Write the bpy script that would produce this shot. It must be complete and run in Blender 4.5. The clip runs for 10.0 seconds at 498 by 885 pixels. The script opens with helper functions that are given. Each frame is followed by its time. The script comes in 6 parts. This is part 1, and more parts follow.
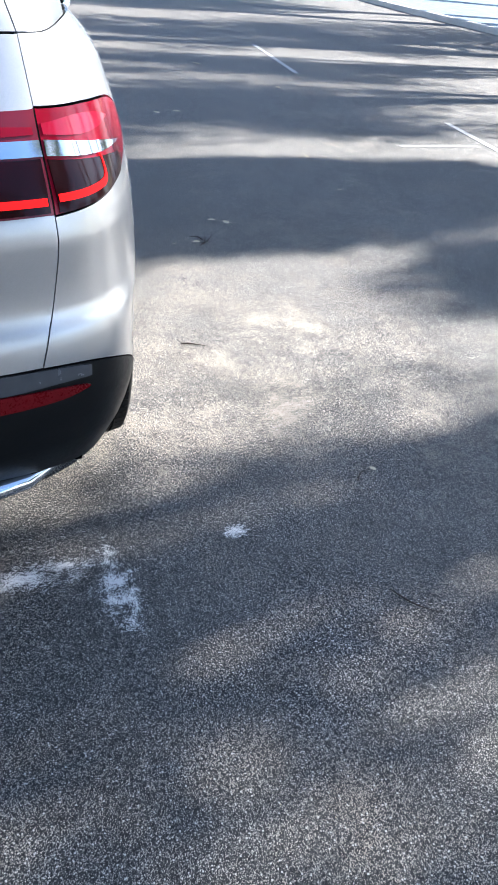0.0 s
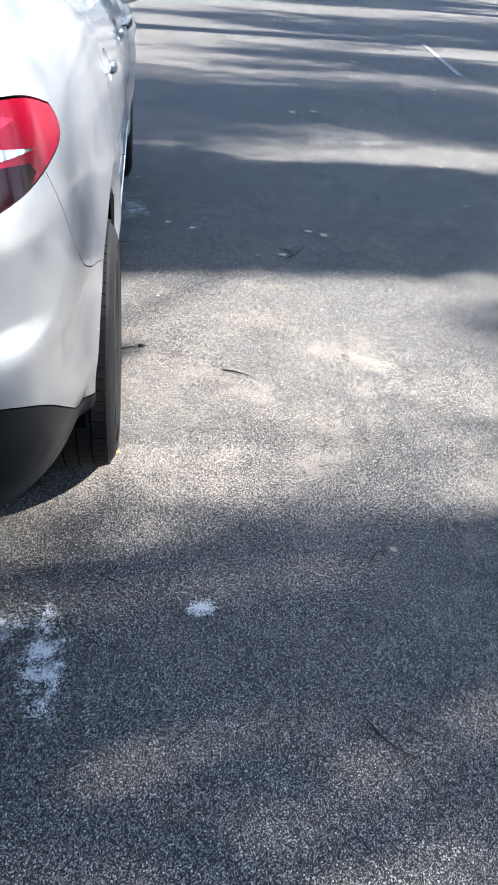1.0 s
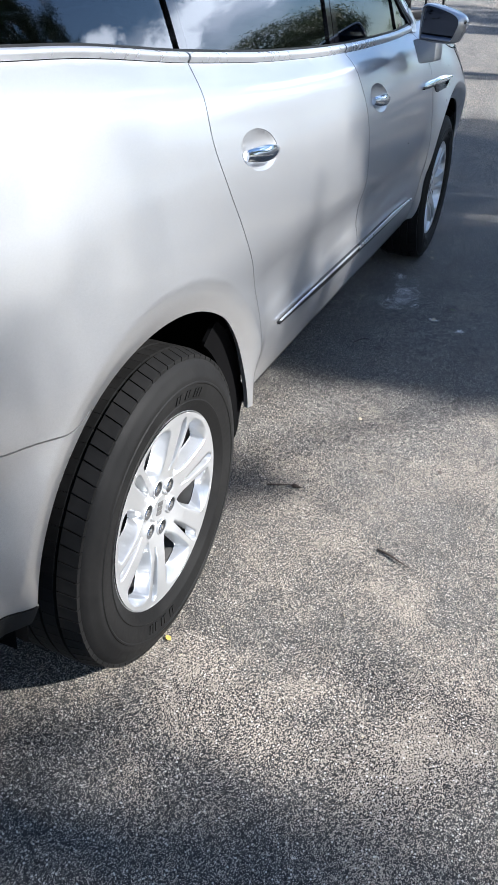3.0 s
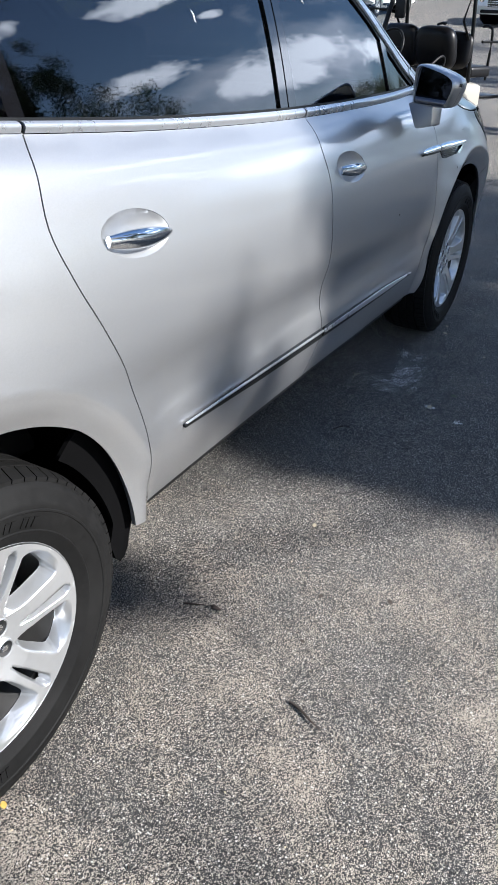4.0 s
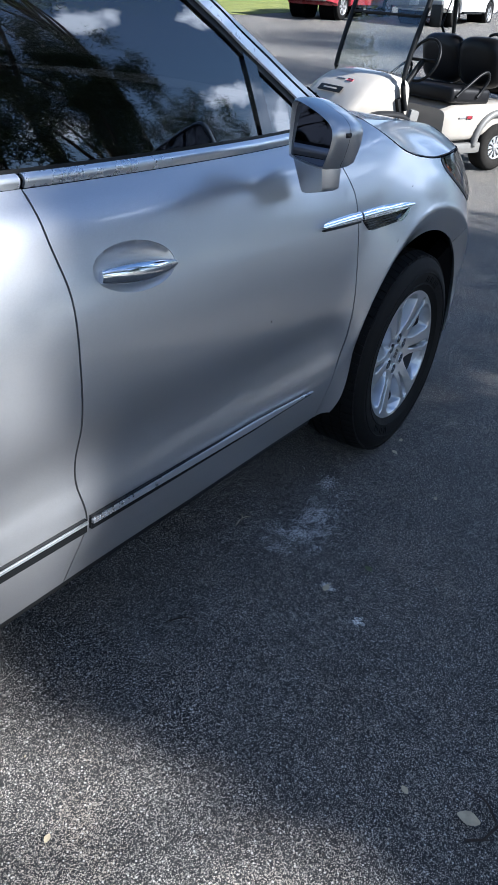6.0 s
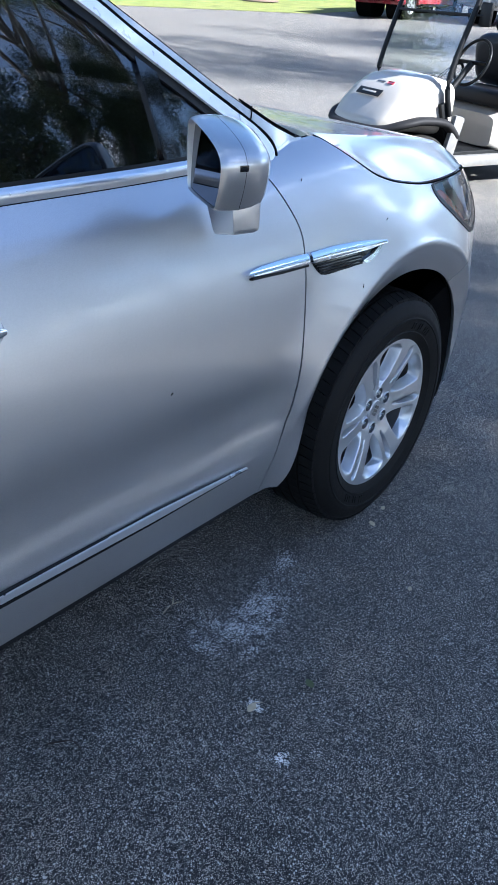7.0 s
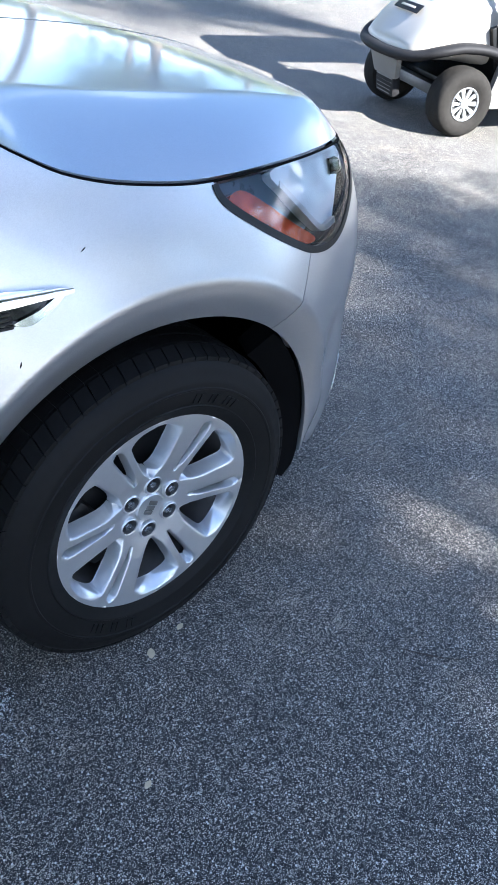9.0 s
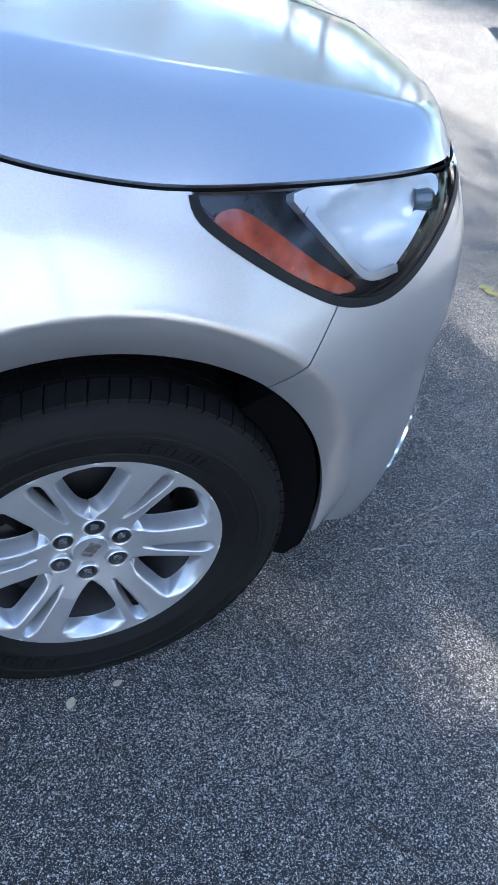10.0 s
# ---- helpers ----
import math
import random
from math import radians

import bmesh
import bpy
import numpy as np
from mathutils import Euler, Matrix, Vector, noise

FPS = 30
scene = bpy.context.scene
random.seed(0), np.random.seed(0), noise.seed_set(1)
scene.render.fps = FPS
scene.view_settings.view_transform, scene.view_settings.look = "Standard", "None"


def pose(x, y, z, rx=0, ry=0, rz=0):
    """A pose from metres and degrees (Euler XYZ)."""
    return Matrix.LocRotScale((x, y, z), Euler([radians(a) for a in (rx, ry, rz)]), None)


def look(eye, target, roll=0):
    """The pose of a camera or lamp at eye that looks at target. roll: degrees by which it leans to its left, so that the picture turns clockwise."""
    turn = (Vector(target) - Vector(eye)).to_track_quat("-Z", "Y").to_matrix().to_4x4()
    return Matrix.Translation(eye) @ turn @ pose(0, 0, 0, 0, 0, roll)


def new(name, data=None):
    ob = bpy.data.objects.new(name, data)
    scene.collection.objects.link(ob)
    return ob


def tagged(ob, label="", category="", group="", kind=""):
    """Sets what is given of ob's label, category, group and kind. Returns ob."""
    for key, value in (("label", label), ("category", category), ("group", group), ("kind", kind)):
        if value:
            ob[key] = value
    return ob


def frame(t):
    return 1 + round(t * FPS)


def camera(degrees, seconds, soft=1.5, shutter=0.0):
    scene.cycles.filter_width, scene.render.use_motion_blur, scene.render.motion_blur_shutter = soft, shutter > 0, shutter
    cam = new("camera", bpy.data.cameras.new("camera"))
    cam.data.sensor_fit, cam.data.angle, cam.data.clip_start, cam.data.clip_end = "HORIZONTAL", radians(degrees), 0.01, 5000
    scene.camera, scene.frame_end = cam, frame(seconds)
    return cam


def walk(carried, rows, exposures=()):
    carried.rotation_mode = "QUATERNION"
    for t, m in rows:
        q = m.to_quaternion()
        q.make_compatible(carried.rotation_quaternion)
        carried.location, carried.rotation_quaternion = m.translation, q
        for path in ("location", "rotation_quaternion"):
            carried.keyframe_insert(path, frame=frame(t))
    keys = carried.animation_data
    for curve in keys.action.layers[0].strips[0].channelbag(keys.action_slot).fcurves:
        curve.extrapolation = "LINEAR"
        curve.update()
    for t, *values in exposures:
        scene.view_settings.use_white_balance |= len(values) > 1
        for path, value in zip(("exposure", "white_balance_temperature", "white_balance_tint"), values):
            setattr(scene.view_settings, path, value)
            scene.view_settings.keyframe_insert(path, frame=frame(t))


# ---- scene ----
cam = camera(36.5, 10.0, soft=1.5)
PATH = [
    (0, (-0.498, -2.409, 1.55), (0.152, -0.883, 0.432), 6.6),
    (0.5, (-0.256, -2.275, 1.546), (0.276, -0.732, 0.39), 6.8),
    (1, (0.037, -2.131, 1.538), (0.318, -0.523, 0.382), 6.1),
    (1.5, (0.233, -1.883, 1.54), (0.393, -0.269, 0.369), 7.7),
    (2, (0.442, -1.675, 1.517), (0.31, -0.062, 0.341), 5.9),
    (2.2, (0.531, -1.589, 1.533), (0.254, 0.006, 0.36), 4.9),
    (3.3, (0.682, -1.055, 1.524), (-0.013, 0.462, 0.422), 1.4),
    (3.5, (0.747, -0.947, 1.524), (0.009, 0.56, 0.436), 1.5),
    (4, (0.856, -0.674, 1.523), (0.045, 0.832, 0.486), 1.9),
    (4.5, (0.866, -0.366, 1.541), (0.022, 1.147, 0.543), 1.9),
    (5, (0.913, -0.038, 1.517), (0.021, 1.447, 0.518), 1.5),
    (5.5, (0.934, 0.306, 1.511), (-0.024, 1.728, 0.482), 1.4),
    (5.7, (0.901, 0.45, 1.508), (-0.011, 1.897, 0.472), 3.2),
    (6.8, (0.909, 1.095, 1.512), (-0.169, 2.425, 0.478), 3.2),
    (7, (0.904, 1.205, 1.503), (-0.155, 2.542, 0.459), 3.4),
    (7.5, (0.866, 1.504, 1.52), (-0.111, 2.882, 0.449), 3.8),
    (8, (0.89, 1.798, 1.498), (-0.167, 3.079, 0.384), 3.6),
    (8.5, (0.917, 2.057, 1.483), (-0.236, 3.202, 0.316), 3.9),
    (9, (0.879, 2.375, 1.487), (-0.228, 3.504, 0.262), 5.9),
    (9.5, (0.881, 2.669, 1.466), (-0.344, 3.61, 0.195), 7.7),
    (10, (0.811, 2.919, 1.457), (-0.544, 3.58, 0.142), 10.0),
]
EXPOSURES = [(0.0, 2.6, 5340, 10), (2.0, 2.2, 5320, 10), (3.5, 1.76, 5300, 10), (4.5, 1.5, 5350, 10), (5.0, 1.48, 5180, 10), (5.7, 1.62, 5150, 10), (6.8, 2.42, 5000, 10), (7.5, 2.80, 5080, 10), (9.0, 3.14, 5200, 10), (10.0, 3.2, 5215, 10)]
walk(cam, [(t, look(eye, target, roll)) for t, eye, target, roll in PATH], EXPOSURES)

# ---- light: a clear sky with some cloud, and a low sun from the right ----
SUN_WAY = Vector((1.45, 0.20, 1.0)).normalized()
world = bpy.data.worlds.new("sky")
scene.world = world
world.use_nodes = True
wn, wl = world.node_tree.nodes, world.node_tree.links
wn.clear()
sky = wn.new("ShaderNodeTexSky")
sky.sky_type, sky.sun_disc = "NISHITA", False
sky.sun_elevation = math.asin(SUN_WAY.z)
sky.sun_rotation = math.atan2(SUN_WAY.x, SUN_WAY.y)
sky.air_density, sky.dust_density, sky.ozone_density = 1.0, 0.6, 1.5
wcoord = wn.new("ShaderNodeTexCoord")
wflat = wn.new("ShaderNodeVectorMath")
wflat.operation = "MULTIPLY"
wflat.inputs[1].default_value = (1.0, 1.0, 1.5)
wcloud = wn.new("ShaderNodeTexNoise")
wcloud.inputs["Scale"].default_value = 2.3
wcloud.inputs["Detail"].default_value = 9.0
wcloud.inputs["Roughness"].default_value = 0.55
wramp = wn.new("ShaderNodeValToRGB")
wramp.color_ramp.elements[0].position, wramp.color_ramp.elements[1].position = 0.50, 0.60
wmix = wn.new("ShaderNodeMix")
wmix.data_type = "RGBA"
wmix.inputs["B"].default_value = (13.0, 13.4, 14.2, 1)
wback = wn.new("ShaderNodeBackground")
wback.inputs["Strength"].default_value = 0.0435
wout = wn.new("ShaderNodeOutputWorld")
wl.new(wcoord.outputs["Generated"], wflat.inputs[0])
wl.new(wflat.outputs[0], wcloud.inputs["Vector"])
wsplit = wn.new("ShaderNodeSeparateXYZ")
wcover = wn.new("ShaderNodeMath")
wcover.operation = "MULTIPLY_ADD"
wcover.inputs[1].default_value, wcover.inputs[2].default_value = -0.08, 0.012
wsum = wn.new("ShaderNodeMath")
wl.new(wcoord.outputs["Generated"], wsplit.inputs[0])
wl.new(wsplit.outputs["Z"], wcover.inputs[0])
wl.new(wcloud.outputs["Fac"], wsum.inputs[0])
wl.new(wcover.outputs[0], wsum.inputs[1])
wl.new(wsum.outputs[0], wramp.inputs["Fac"])
wl.new(wramp.outputs["Color"], wmix.inputs["Factor"])
wl.new(sky.outputs["Color"], wmix.inputs["A"])
# low heaps of cloud over the trees on the sunny side: azimuth, height, half width and half height, in degrees
HEAPS = [(21.5, 11.0, 3.2, 2.2), (24.5, 9.0, 3.0, 1.6), (31.5, 13.4, 3.4, 1.5), (26.5, 23.0, 2.8, 1.7), (20.0, 22.5, 2.6, 1.6), (24.6, 18.4, 0.9, 0.7), (15.5, 8.6, 2.6, 2.0), (11.0, 12.0, 3.0, 1.6), (38.0, 26.0, 3.0, 1.6), (47.0, 14.0, 3.5, 1.6)]
wpuff = wn.new("ShaderNodeTexNoise")
wpuff.inputs["Scale"].default_value, wpuff.inputs["Detail"].default_value, wpuff.inputs["Roughness"].default_value = 14.0, 8.0, 0.62
wl.new(wcoord.outputs["Generated"], wpuff.inputs["Vector"])
whole = None
for az, el, wide, tall in HEAPS:
    wmap = wn.new("ShaderNodeMapping")
    wmap.vector_type = "TEXTURE"
    a, e = radians(az), radians(el)
    wmap.inputs["Location"].default_value = (math.sin(a) * math.cos(e), math.cos(a) * math.cos(e), math.sin(e))
    wmap.inputs["Scale"].default_value = (radians(wide), radians(wide), radians(tall))
    wl.new(wcoord.outputs["Generated"], wmap.inputs["Vector"])
    wlen = wn.new("ShaderNodeVectorMath")
    wlen.operation = "LENGTH"
    wl.new(wmap.outputs[0], wlen.inputs[0])
    if whole is None:
        whole = wlen.outputs["Value"]
    else:
        wmin = wn.new("ShaderNodeMath")
        wmin.operation = "MINIMUM"
        wl.new(whole, wmin.inputs[0])
        wl.new(wlen.outputs["Value"], wmin.inputs[1])
        whole = wmin.outputs[0]
wrag = wn.new("ShaderNodeMath")
wrag.operation = "MULTIPLY_ADD"
wrag.inputs[1].default_value = 3.2
wl.new(wpuff.outputs["Fac"], wrag.inputs[0])
wneg = wn.new("ShaderNodeMath")
wneg.operation = "SUBTRACT"
wneg.inputs[0].default_value = -0.6
wl.new(whole, wneg.inputs[1])
wl.new(wneg.outputs[0], wrag.inputs[2])
wheap = wn.new("ShaderNodeValToRGB")
wheap.color_ramp.elements[0].position, wheap.color_ramp.elements[1].position = 0.0, 0.45
wl.new(wrag.outputs[0], wheap.inputs["Fac"])
wmix2 = wn.new("ShaderNodeMix")
wmix2.data_type = "RGBA"
wmix2.inputs["B"].default_value = (27.0, 26.5, 26.0, 1)
wl.new(wheap.outputs["Color"], wmix2.inputs["Factor"])
wl.new(wmix.outputs["Result"], wmix2.inputs["A"])
wl.new(wmix2.outputs["Result"], wback.inputs["Color"])
wl.new(wback.outputs["Background"], wout.inputs["Surface"])
sun = new("sun", bpy.data.lights.new("sun", "SUN"))
sun.data.energy, sun.data.angle, sun.data.color = 5.0, radians(0.53), (1.0, 0.86, 0.68)
sun.matrix_world = look(SUN_WAY * 40, (0, 0, 0))

# ---- materials ----
def material(name, base=(0.5, 0.5, 0.5), rough=0.5, metal=0.0, coat=0.0, spec=0.5, glow=None, power=0.0):
    m = bpy.data.materials.new(name)
    m.use_nodes = True
    p = m.node_tree.nodes["Principled BSDF"]
    p.inputs["Base Color"].default_value = (*base, 1)
    p.inputs["Roughness"].default_value = rough
    p.inputs["Metallic"].default_value = metal
    p.inputs["Coat Weight"].default_value = coat
    p.inputs["Coat Roughness"].default_value = 0.03
    p.inputs["Specular IOR Level"].default_value = spec
    if glow:
        p.inputs["Emission Color"].default_value = (*glow, 1)
        p.inputs["Emission Strength"].default_value = power
    return m


class Nodes:
    """Short words for a material's nodes."""

    def __init__(self, m):
        self.m, self.t = m, m.node_tree
        self.p = self.t.nodes["Principled BSDF"]

    def link(self, a, b):
        self.t.links.new(a, b)

    def coords(self, kind="Object"):
        return self.t.nodes.new("ShaderNodeTexCoord").outputs[kind]

    def place(self):
        return self.t.nodes.new("ShaderNodeNewGeometry").outputs["Position"]

    def noise(self, vec, scale, detail=4.0, rough=0.55, distort=0.0):
        n = self.t.nodes.new("ShaderNodeTexNoise")
        n.inputs["Scale"].default_value, n.inputs["Detail"].default_value = scale, detail
        n.inputs["Roughness"].default_value, n.inputs["Distortion"].default_value = rough, distort
        self.link(vec, n.inputs["Vector"])
        return n.outputs["Fac"]

    def cells(self, vec, scale, out="Distance", feature="F1"):
        n = self.t.nodes.new("ShaderNodeTexVoronoi")
        n.feature = feature
        n.inputs["Scale"].default_value = scale
        self.link(vec, n.inputs["Vector"])
        return n.outputs[out]

    def ramp(self, fac, stops):
        n = self.t.nodes.new("ShaderNodeValToRGB")
        e = n.color_ramp.elements
        while len(e) < len(stops):
            e.new(0.5)
        for k, (pos, col) in zip(e, stops):
            k.position = pos
            k.color = (col, col, col, 1) if isinstance(col, (int, float)) else (*col, 1)
        self.link(fac, n.inputs["Fac"])
        return n.outputs["Color"]

    def mix(self, fac, a, b, blend="MIX"):
        n = self.t.nodes.new("ShaderNodeMix")
        n.data_type, n.blend_type = "RGBA", blend
        for key, v in (("Factor", fac), ("A", a), ("B", b)):
            if hasattr(v, "links"):
                self.link(v, n.inputs[key])
            elif key == "Factor":
                n.inputs[key].default_value = v
            else:
                n.inputs[key].default_value = (*v, 1) if len(v) == 3 else v
        return n.outputs["Result"]

    def math(self, op, a, b=0.0):
        n = self.t.nodes.new("ShaderNodeMath")
        n.operation = op
        for i, v in enumerate((a, b)):
            if hasattr(v, "links"):
                self.link(v, n.inputs[i])
            else:
                n.inputs[i].default_value = v
        return n.outputs[0]

    def spot(self, vec, centre, radii, turn=0.0):
        """1 in the middle of an oval on the ground, 0 outside it."""
        n = self.t.nodes.new("ShaderNodeMapping")
        n.vector_type = "TEXTURE"
        n.inputs["Location"].default_value = (*centre, 0)
        n.inputs["Rotation"].default_value = (0, 0, radians(turn))
        n.inputs["Scale"].default_value = (*radii, 100.0)
        self.link(vec, n.inputs["Vector"])
        d = self.t.nodes.new("ShaderNodeVectorMath")
        d.operation = "LENGTH"
        self.link(n.outputs[0], d.inputs[0])
        return self.math("SUBTRACT", 1.0, d.outputs["Value"])

    def bump(self, height, strength, distance):
        n = self.t.nodes.new("ShaderNodeBump")
        n.inputs["Strength"].default_value, n.inputs["Distance"].default_value = strength, distance
        self.link(height, n.inputs["Height"])
        self.link(n.outputs["Normal"], self.p.inputs["Normal"])


def grained(name, base, rough, scale=40.0, spread=0.15, rough_spread=0.1, bump=0.0, **more):
    """A plain material with variation at two scales and fine relief."""
    m = material(name, base, rough, **more)
    n = Nodes(m)
    v = n.coords()
    fine, broad = n.noise(v, scale, 5), n.noise(v, scale * 0.08, 3)
    both = n.mix(0.5, fine, broad)
    lo, hi = [c * (1 - spread) for c in base], [min(1, c * (1 + spread)) for c in base]
    n.link(n.ramp(both, [(0.3, lo), (0.7, hi)]), n.p.inputs["Base Color"])
    n.link(n.ramp(both, [(0.3, max(0.02, rough - rough_spread)), (0.7, min(1, rough + rough_spread))]), n.p.inputs["Roughness"])
    if bump:
        n.bump(fine, 0.5, bump)
    return m


def car_paint(name, base, metal=0.55):
    m = material(name, base, 0.38, metal, coat=1.0)
    n = Nodes(m)
    v = n.coords()
    flake = n.cells(v, 900.0, "Color")
    dust = n.noise(v, 3.0, 6, 0.65)
    grey = n.ramp(flake, [(0.0, [c * 0.9 for c in base]), (1.0, [min(1, c * 1.08) for c in base])])
    n.link(n.mix(n.ramp(dust, [(0.45, 0.0), (0.8, 0.22)]), grey, (0.55, 0.53, 0.49)), n.p.inputs["Base Color"])
    n.link(n.ramp(dust, [(0.35, 0.06), (0.8, 0.15)]), n.p.inputs["Coat Roughness"])
    return m


PAINT = car_paint("silver_paint", (0.48, 0.485, 0.495), 0.86)
BLACK_TRIM = grained("black_plastic_trim", (0.006, 0.0065, 0.007), 0.42, 120, 0.3, 0.1, 0.0004, spec=0.2)
GLOSS_BLACK = material("gloss_black", (0.004, 0.004, 0.005), 0.06, coat=0.5)
# near-black base for the shell, wells, gaps and seams
SHELL_DARK = material("near_black", (0.0018, 0.0018, 0.002), 0.85, spec=0.05)
CHROME = grained("chrome", (0.78, 0.80, 0.82), 0.10, 30, 0.04, 0.05, metal=1.0)
SATIN_ALU = grained("satin_aluminium", (0.72, 0.74, 0.77), 0.30, 40, 0.05, 0.06, metal=0.85)
# alloy darkened to put the wheel barrels' shade into its colour
ALLOY_DARK = grained("darkened_alloy", (0.07, 0.069, 0.068), 0.5, 40, 0.3, 0.1, metal=0.5)
LAMP_BOWL = grained("pale_reflector", (0.62, 0.66, 0.70), 0.42, 25, 0.12, 0.08, metal=0.35)
LAMP_HOUSE = grained("smoked_lamp_housing", (0.055, 0.065, 0.085), 0.35, 20, 0.25, 0.1, metal=0.3)
BRIGHT = grained("bright_reflector", (0.82, 0.84, 0.86), 0.30, 60, 0.06, 0.06, metal=0.25, coat=0.5)
ALLOY = grained("painted_alloy", (0.60, 0.61, 0.62), 0.36, 60, 0.04, 0.03, metal=0.82, coat=0.25)
IRON = grained("dark_cast_iron", (0.028, 0.028, 0.029), 0.55, 50, 0.3, 0.1, metal=0.6)
SATIN_GREY = grained("satin_grey_trim", (0.09, 0.093, 0.10), 0.22, 40, 0.15, 0.08, metal=0.3, coat=0.6)
STEEL = grained("dull_steel", (0.22, 0.22, 0.22), 0.5, 50, 0.25, 0.1, metal=0.9)
RUBBER = grained("tyre_rubber", (0.0075, 0.0074, 0.0073), 0.62, 70, 0.4, 0.1, 0.0006, spec=0.12)
MIRROR = material("mirror_glass", (0.13, 0.14, 0.17), 0.01, 1.0)


def tinted_glass(name, tint, rough=0.0, ior=1.5):
    m = material(name, tint, rough)
    m.node_tree.nodes["Principled BSDF"].inputs["Transmission Weight"].default_value = 1.0
    m.node_tree.nodes["Principled BSDF"].inputs["IOR"].default_value = ior
    return m


GLASS_DARK = tinted_glass("privacy_glass", (0.03, 0.034, 0.038), ior=1.85)
GLASS_CLEAR = tinted_glass("clear_glass", (0.75, 0.80, 0.80))


def clear_shell(name, tint):
    """A thin clear moulding: it lets light straight through and mirrors a little."""
    m = bpy.data.materials.new(name)
    m.use_nodes = True
    t = m.node_tree
    t.nodes.clear()
    out, mix, gloss = t.nodes.new("ShaderNodeOutputMaterial"), t.nodes.new("ShaderNodeMixShader"), t.nodes.new("ShaderNodeBsdfGlossy")
    clear, fres = t.nodes.new("ShaderNodeBsdfTransparent"), t.nodes.new("ShaderNodeFresnel")
    clear.inputs["Color"].default_value = (*tint, 1)
    gloss.inputs["Roughness"].default_value, fres.inputs["IOR"].default_value = 0.02, 1.45
    t.links.new(fres.outputs[0], mix.inputs[0])
    t.links.new(clear.outputs[0], mix.inputs[1])
    t.links.new(gloss.outputs[0], mix.inputs[2])
    t.links.new(mix.outputs[0], out.inputs["Surface"])
    return m


LENS = clear_shell("clear_lens", (0.93, 0.94, 0.95))
LENS_RED = grained("red_lens", (0.20, 0.002, 0.014), 0.14, 9, 0.5, 0.05, coat=0.1, spec=0.2)
LENS_ROSE = grained("painted_lens_glow", (0.36, 0.005, 0.03), 0.16, 14, 0.35, 0.08, coat=0.3, spec=0.3)
LENS_DULL = grained("smoky_red_lens", (0.13, 0.008, 0.02), 0.25, 9, 0.4, 0.08, coat=0.3, spec=0.3)
LENS_RED_DARK = grained("dark_red_lens", (0.014, 0.001, 0.002), 0.14, 20, 0.3, 0.05, coat=0.05, spec=0.2)
LENS_AMBER = grained("amber_reflector", (0.34, 0.058, 0.02), 0.22, 28, 0.95, 0.1, 0.004, coat=0.5)
RED_DEEP = grained("red_reflector", (0.13, 0.003, 0.006), 0.3, 200, 0.4, 0.1, 0.0008, spec=0.2)
RED_LIT = material("lit_red_lamp", (0.4, 0.003, 0.003), 0.6, spec=0.05, glow=(1.0, 0.008, 0.006), power=0.30)
SEAT = grained("dark_leather", (0.02, 0.02, 0.022), 0.45, 60, 0.3, 0.1, 0.001)
CART_WHITE = grained("cart_body_plastic", (0.33, 0.305, 0.265), 0.36, 12, 0.06, 0.08, coat=0.5)
CART_SEAT = grained("black_vinyl", (0.005, 0.005, 0.006), 0.42, 50, 0.3, 0.1, 0.0008, spec=0.25)
CART_TRIM = grained("black_fender_plastic", (0.012, 0.012, 0.013), 0.62, 60, 0.3, 0.1, 0.0005, spec=0.15)
CART_TYRE = grained("dusty_cart_tyre", (0.017, 0.016, 0.0145), 0.85, 30, 0.35, 0.05, 0.002, spec=0.1)
CART_GREY = grained("grey_frame_plastic", (0.13, 0.128, 0.12), 0.5, 30, 0.2, 0.1, 0.0005)
WHITE_PAINT = car_paint("white_paint", (0.66, 0.66, 0.65), 0.0)
RED_PAINT = car_paint("red_paint", (0.22, 0.008, 0.018), 0.1)
GREY_PAINT = car_paint("grey_paint", (0.36, 0.37, 0.39), 0.5)
DARK_PAINT = car_paint("dark_paint", (0.03, 0.035, 0.045), 0.2)
BARK = grained("bark", (0.10, 0.075, 0.055), 0.9, 18, 0.45, 0.05, 0.02)
TWIG = grained("dry_twig", (0.035, 0.026, 0.02), 0.9, 60, 0.4, 0.05, 0.001)
LEAF_DRY = grained("dry_leaf", (0.42, 0.36, 0.24), 0.7, 80, 0.3, 0.05, 0.001)
LINE_WHITE = grained("worn_line_paint", (0.32, 0.32, 0.315), 0.7, 30, 0.3, 0.1, 0.001)
CONCRETE = grained("kerb_concrete", (0.42, 0.41, 0.39), 0.85, 20, 0.2, 0.05, 0.003)


def leaf_material(name, dark, light):
    m = material(name, dark, 0.55)
    n = Nodes(m)
    geo = n.t.nodes.new("ShaderNodeNewGeometry")
    n.link(n.ramp(geo.outputs["Random Per Island"], [(0.0, dark), (1.0, light)]), n.p.inputs["Base Color"])
    return m


LEAF = leaf_material("oak_leaf", (0.035, 0.05, 0.018), (0.085, 0.11, 0.04))
HEDGE = leaf_material("hedge_leaf", (0.04, 0.075, 0.02), (0.12, 0.17, 0.05))


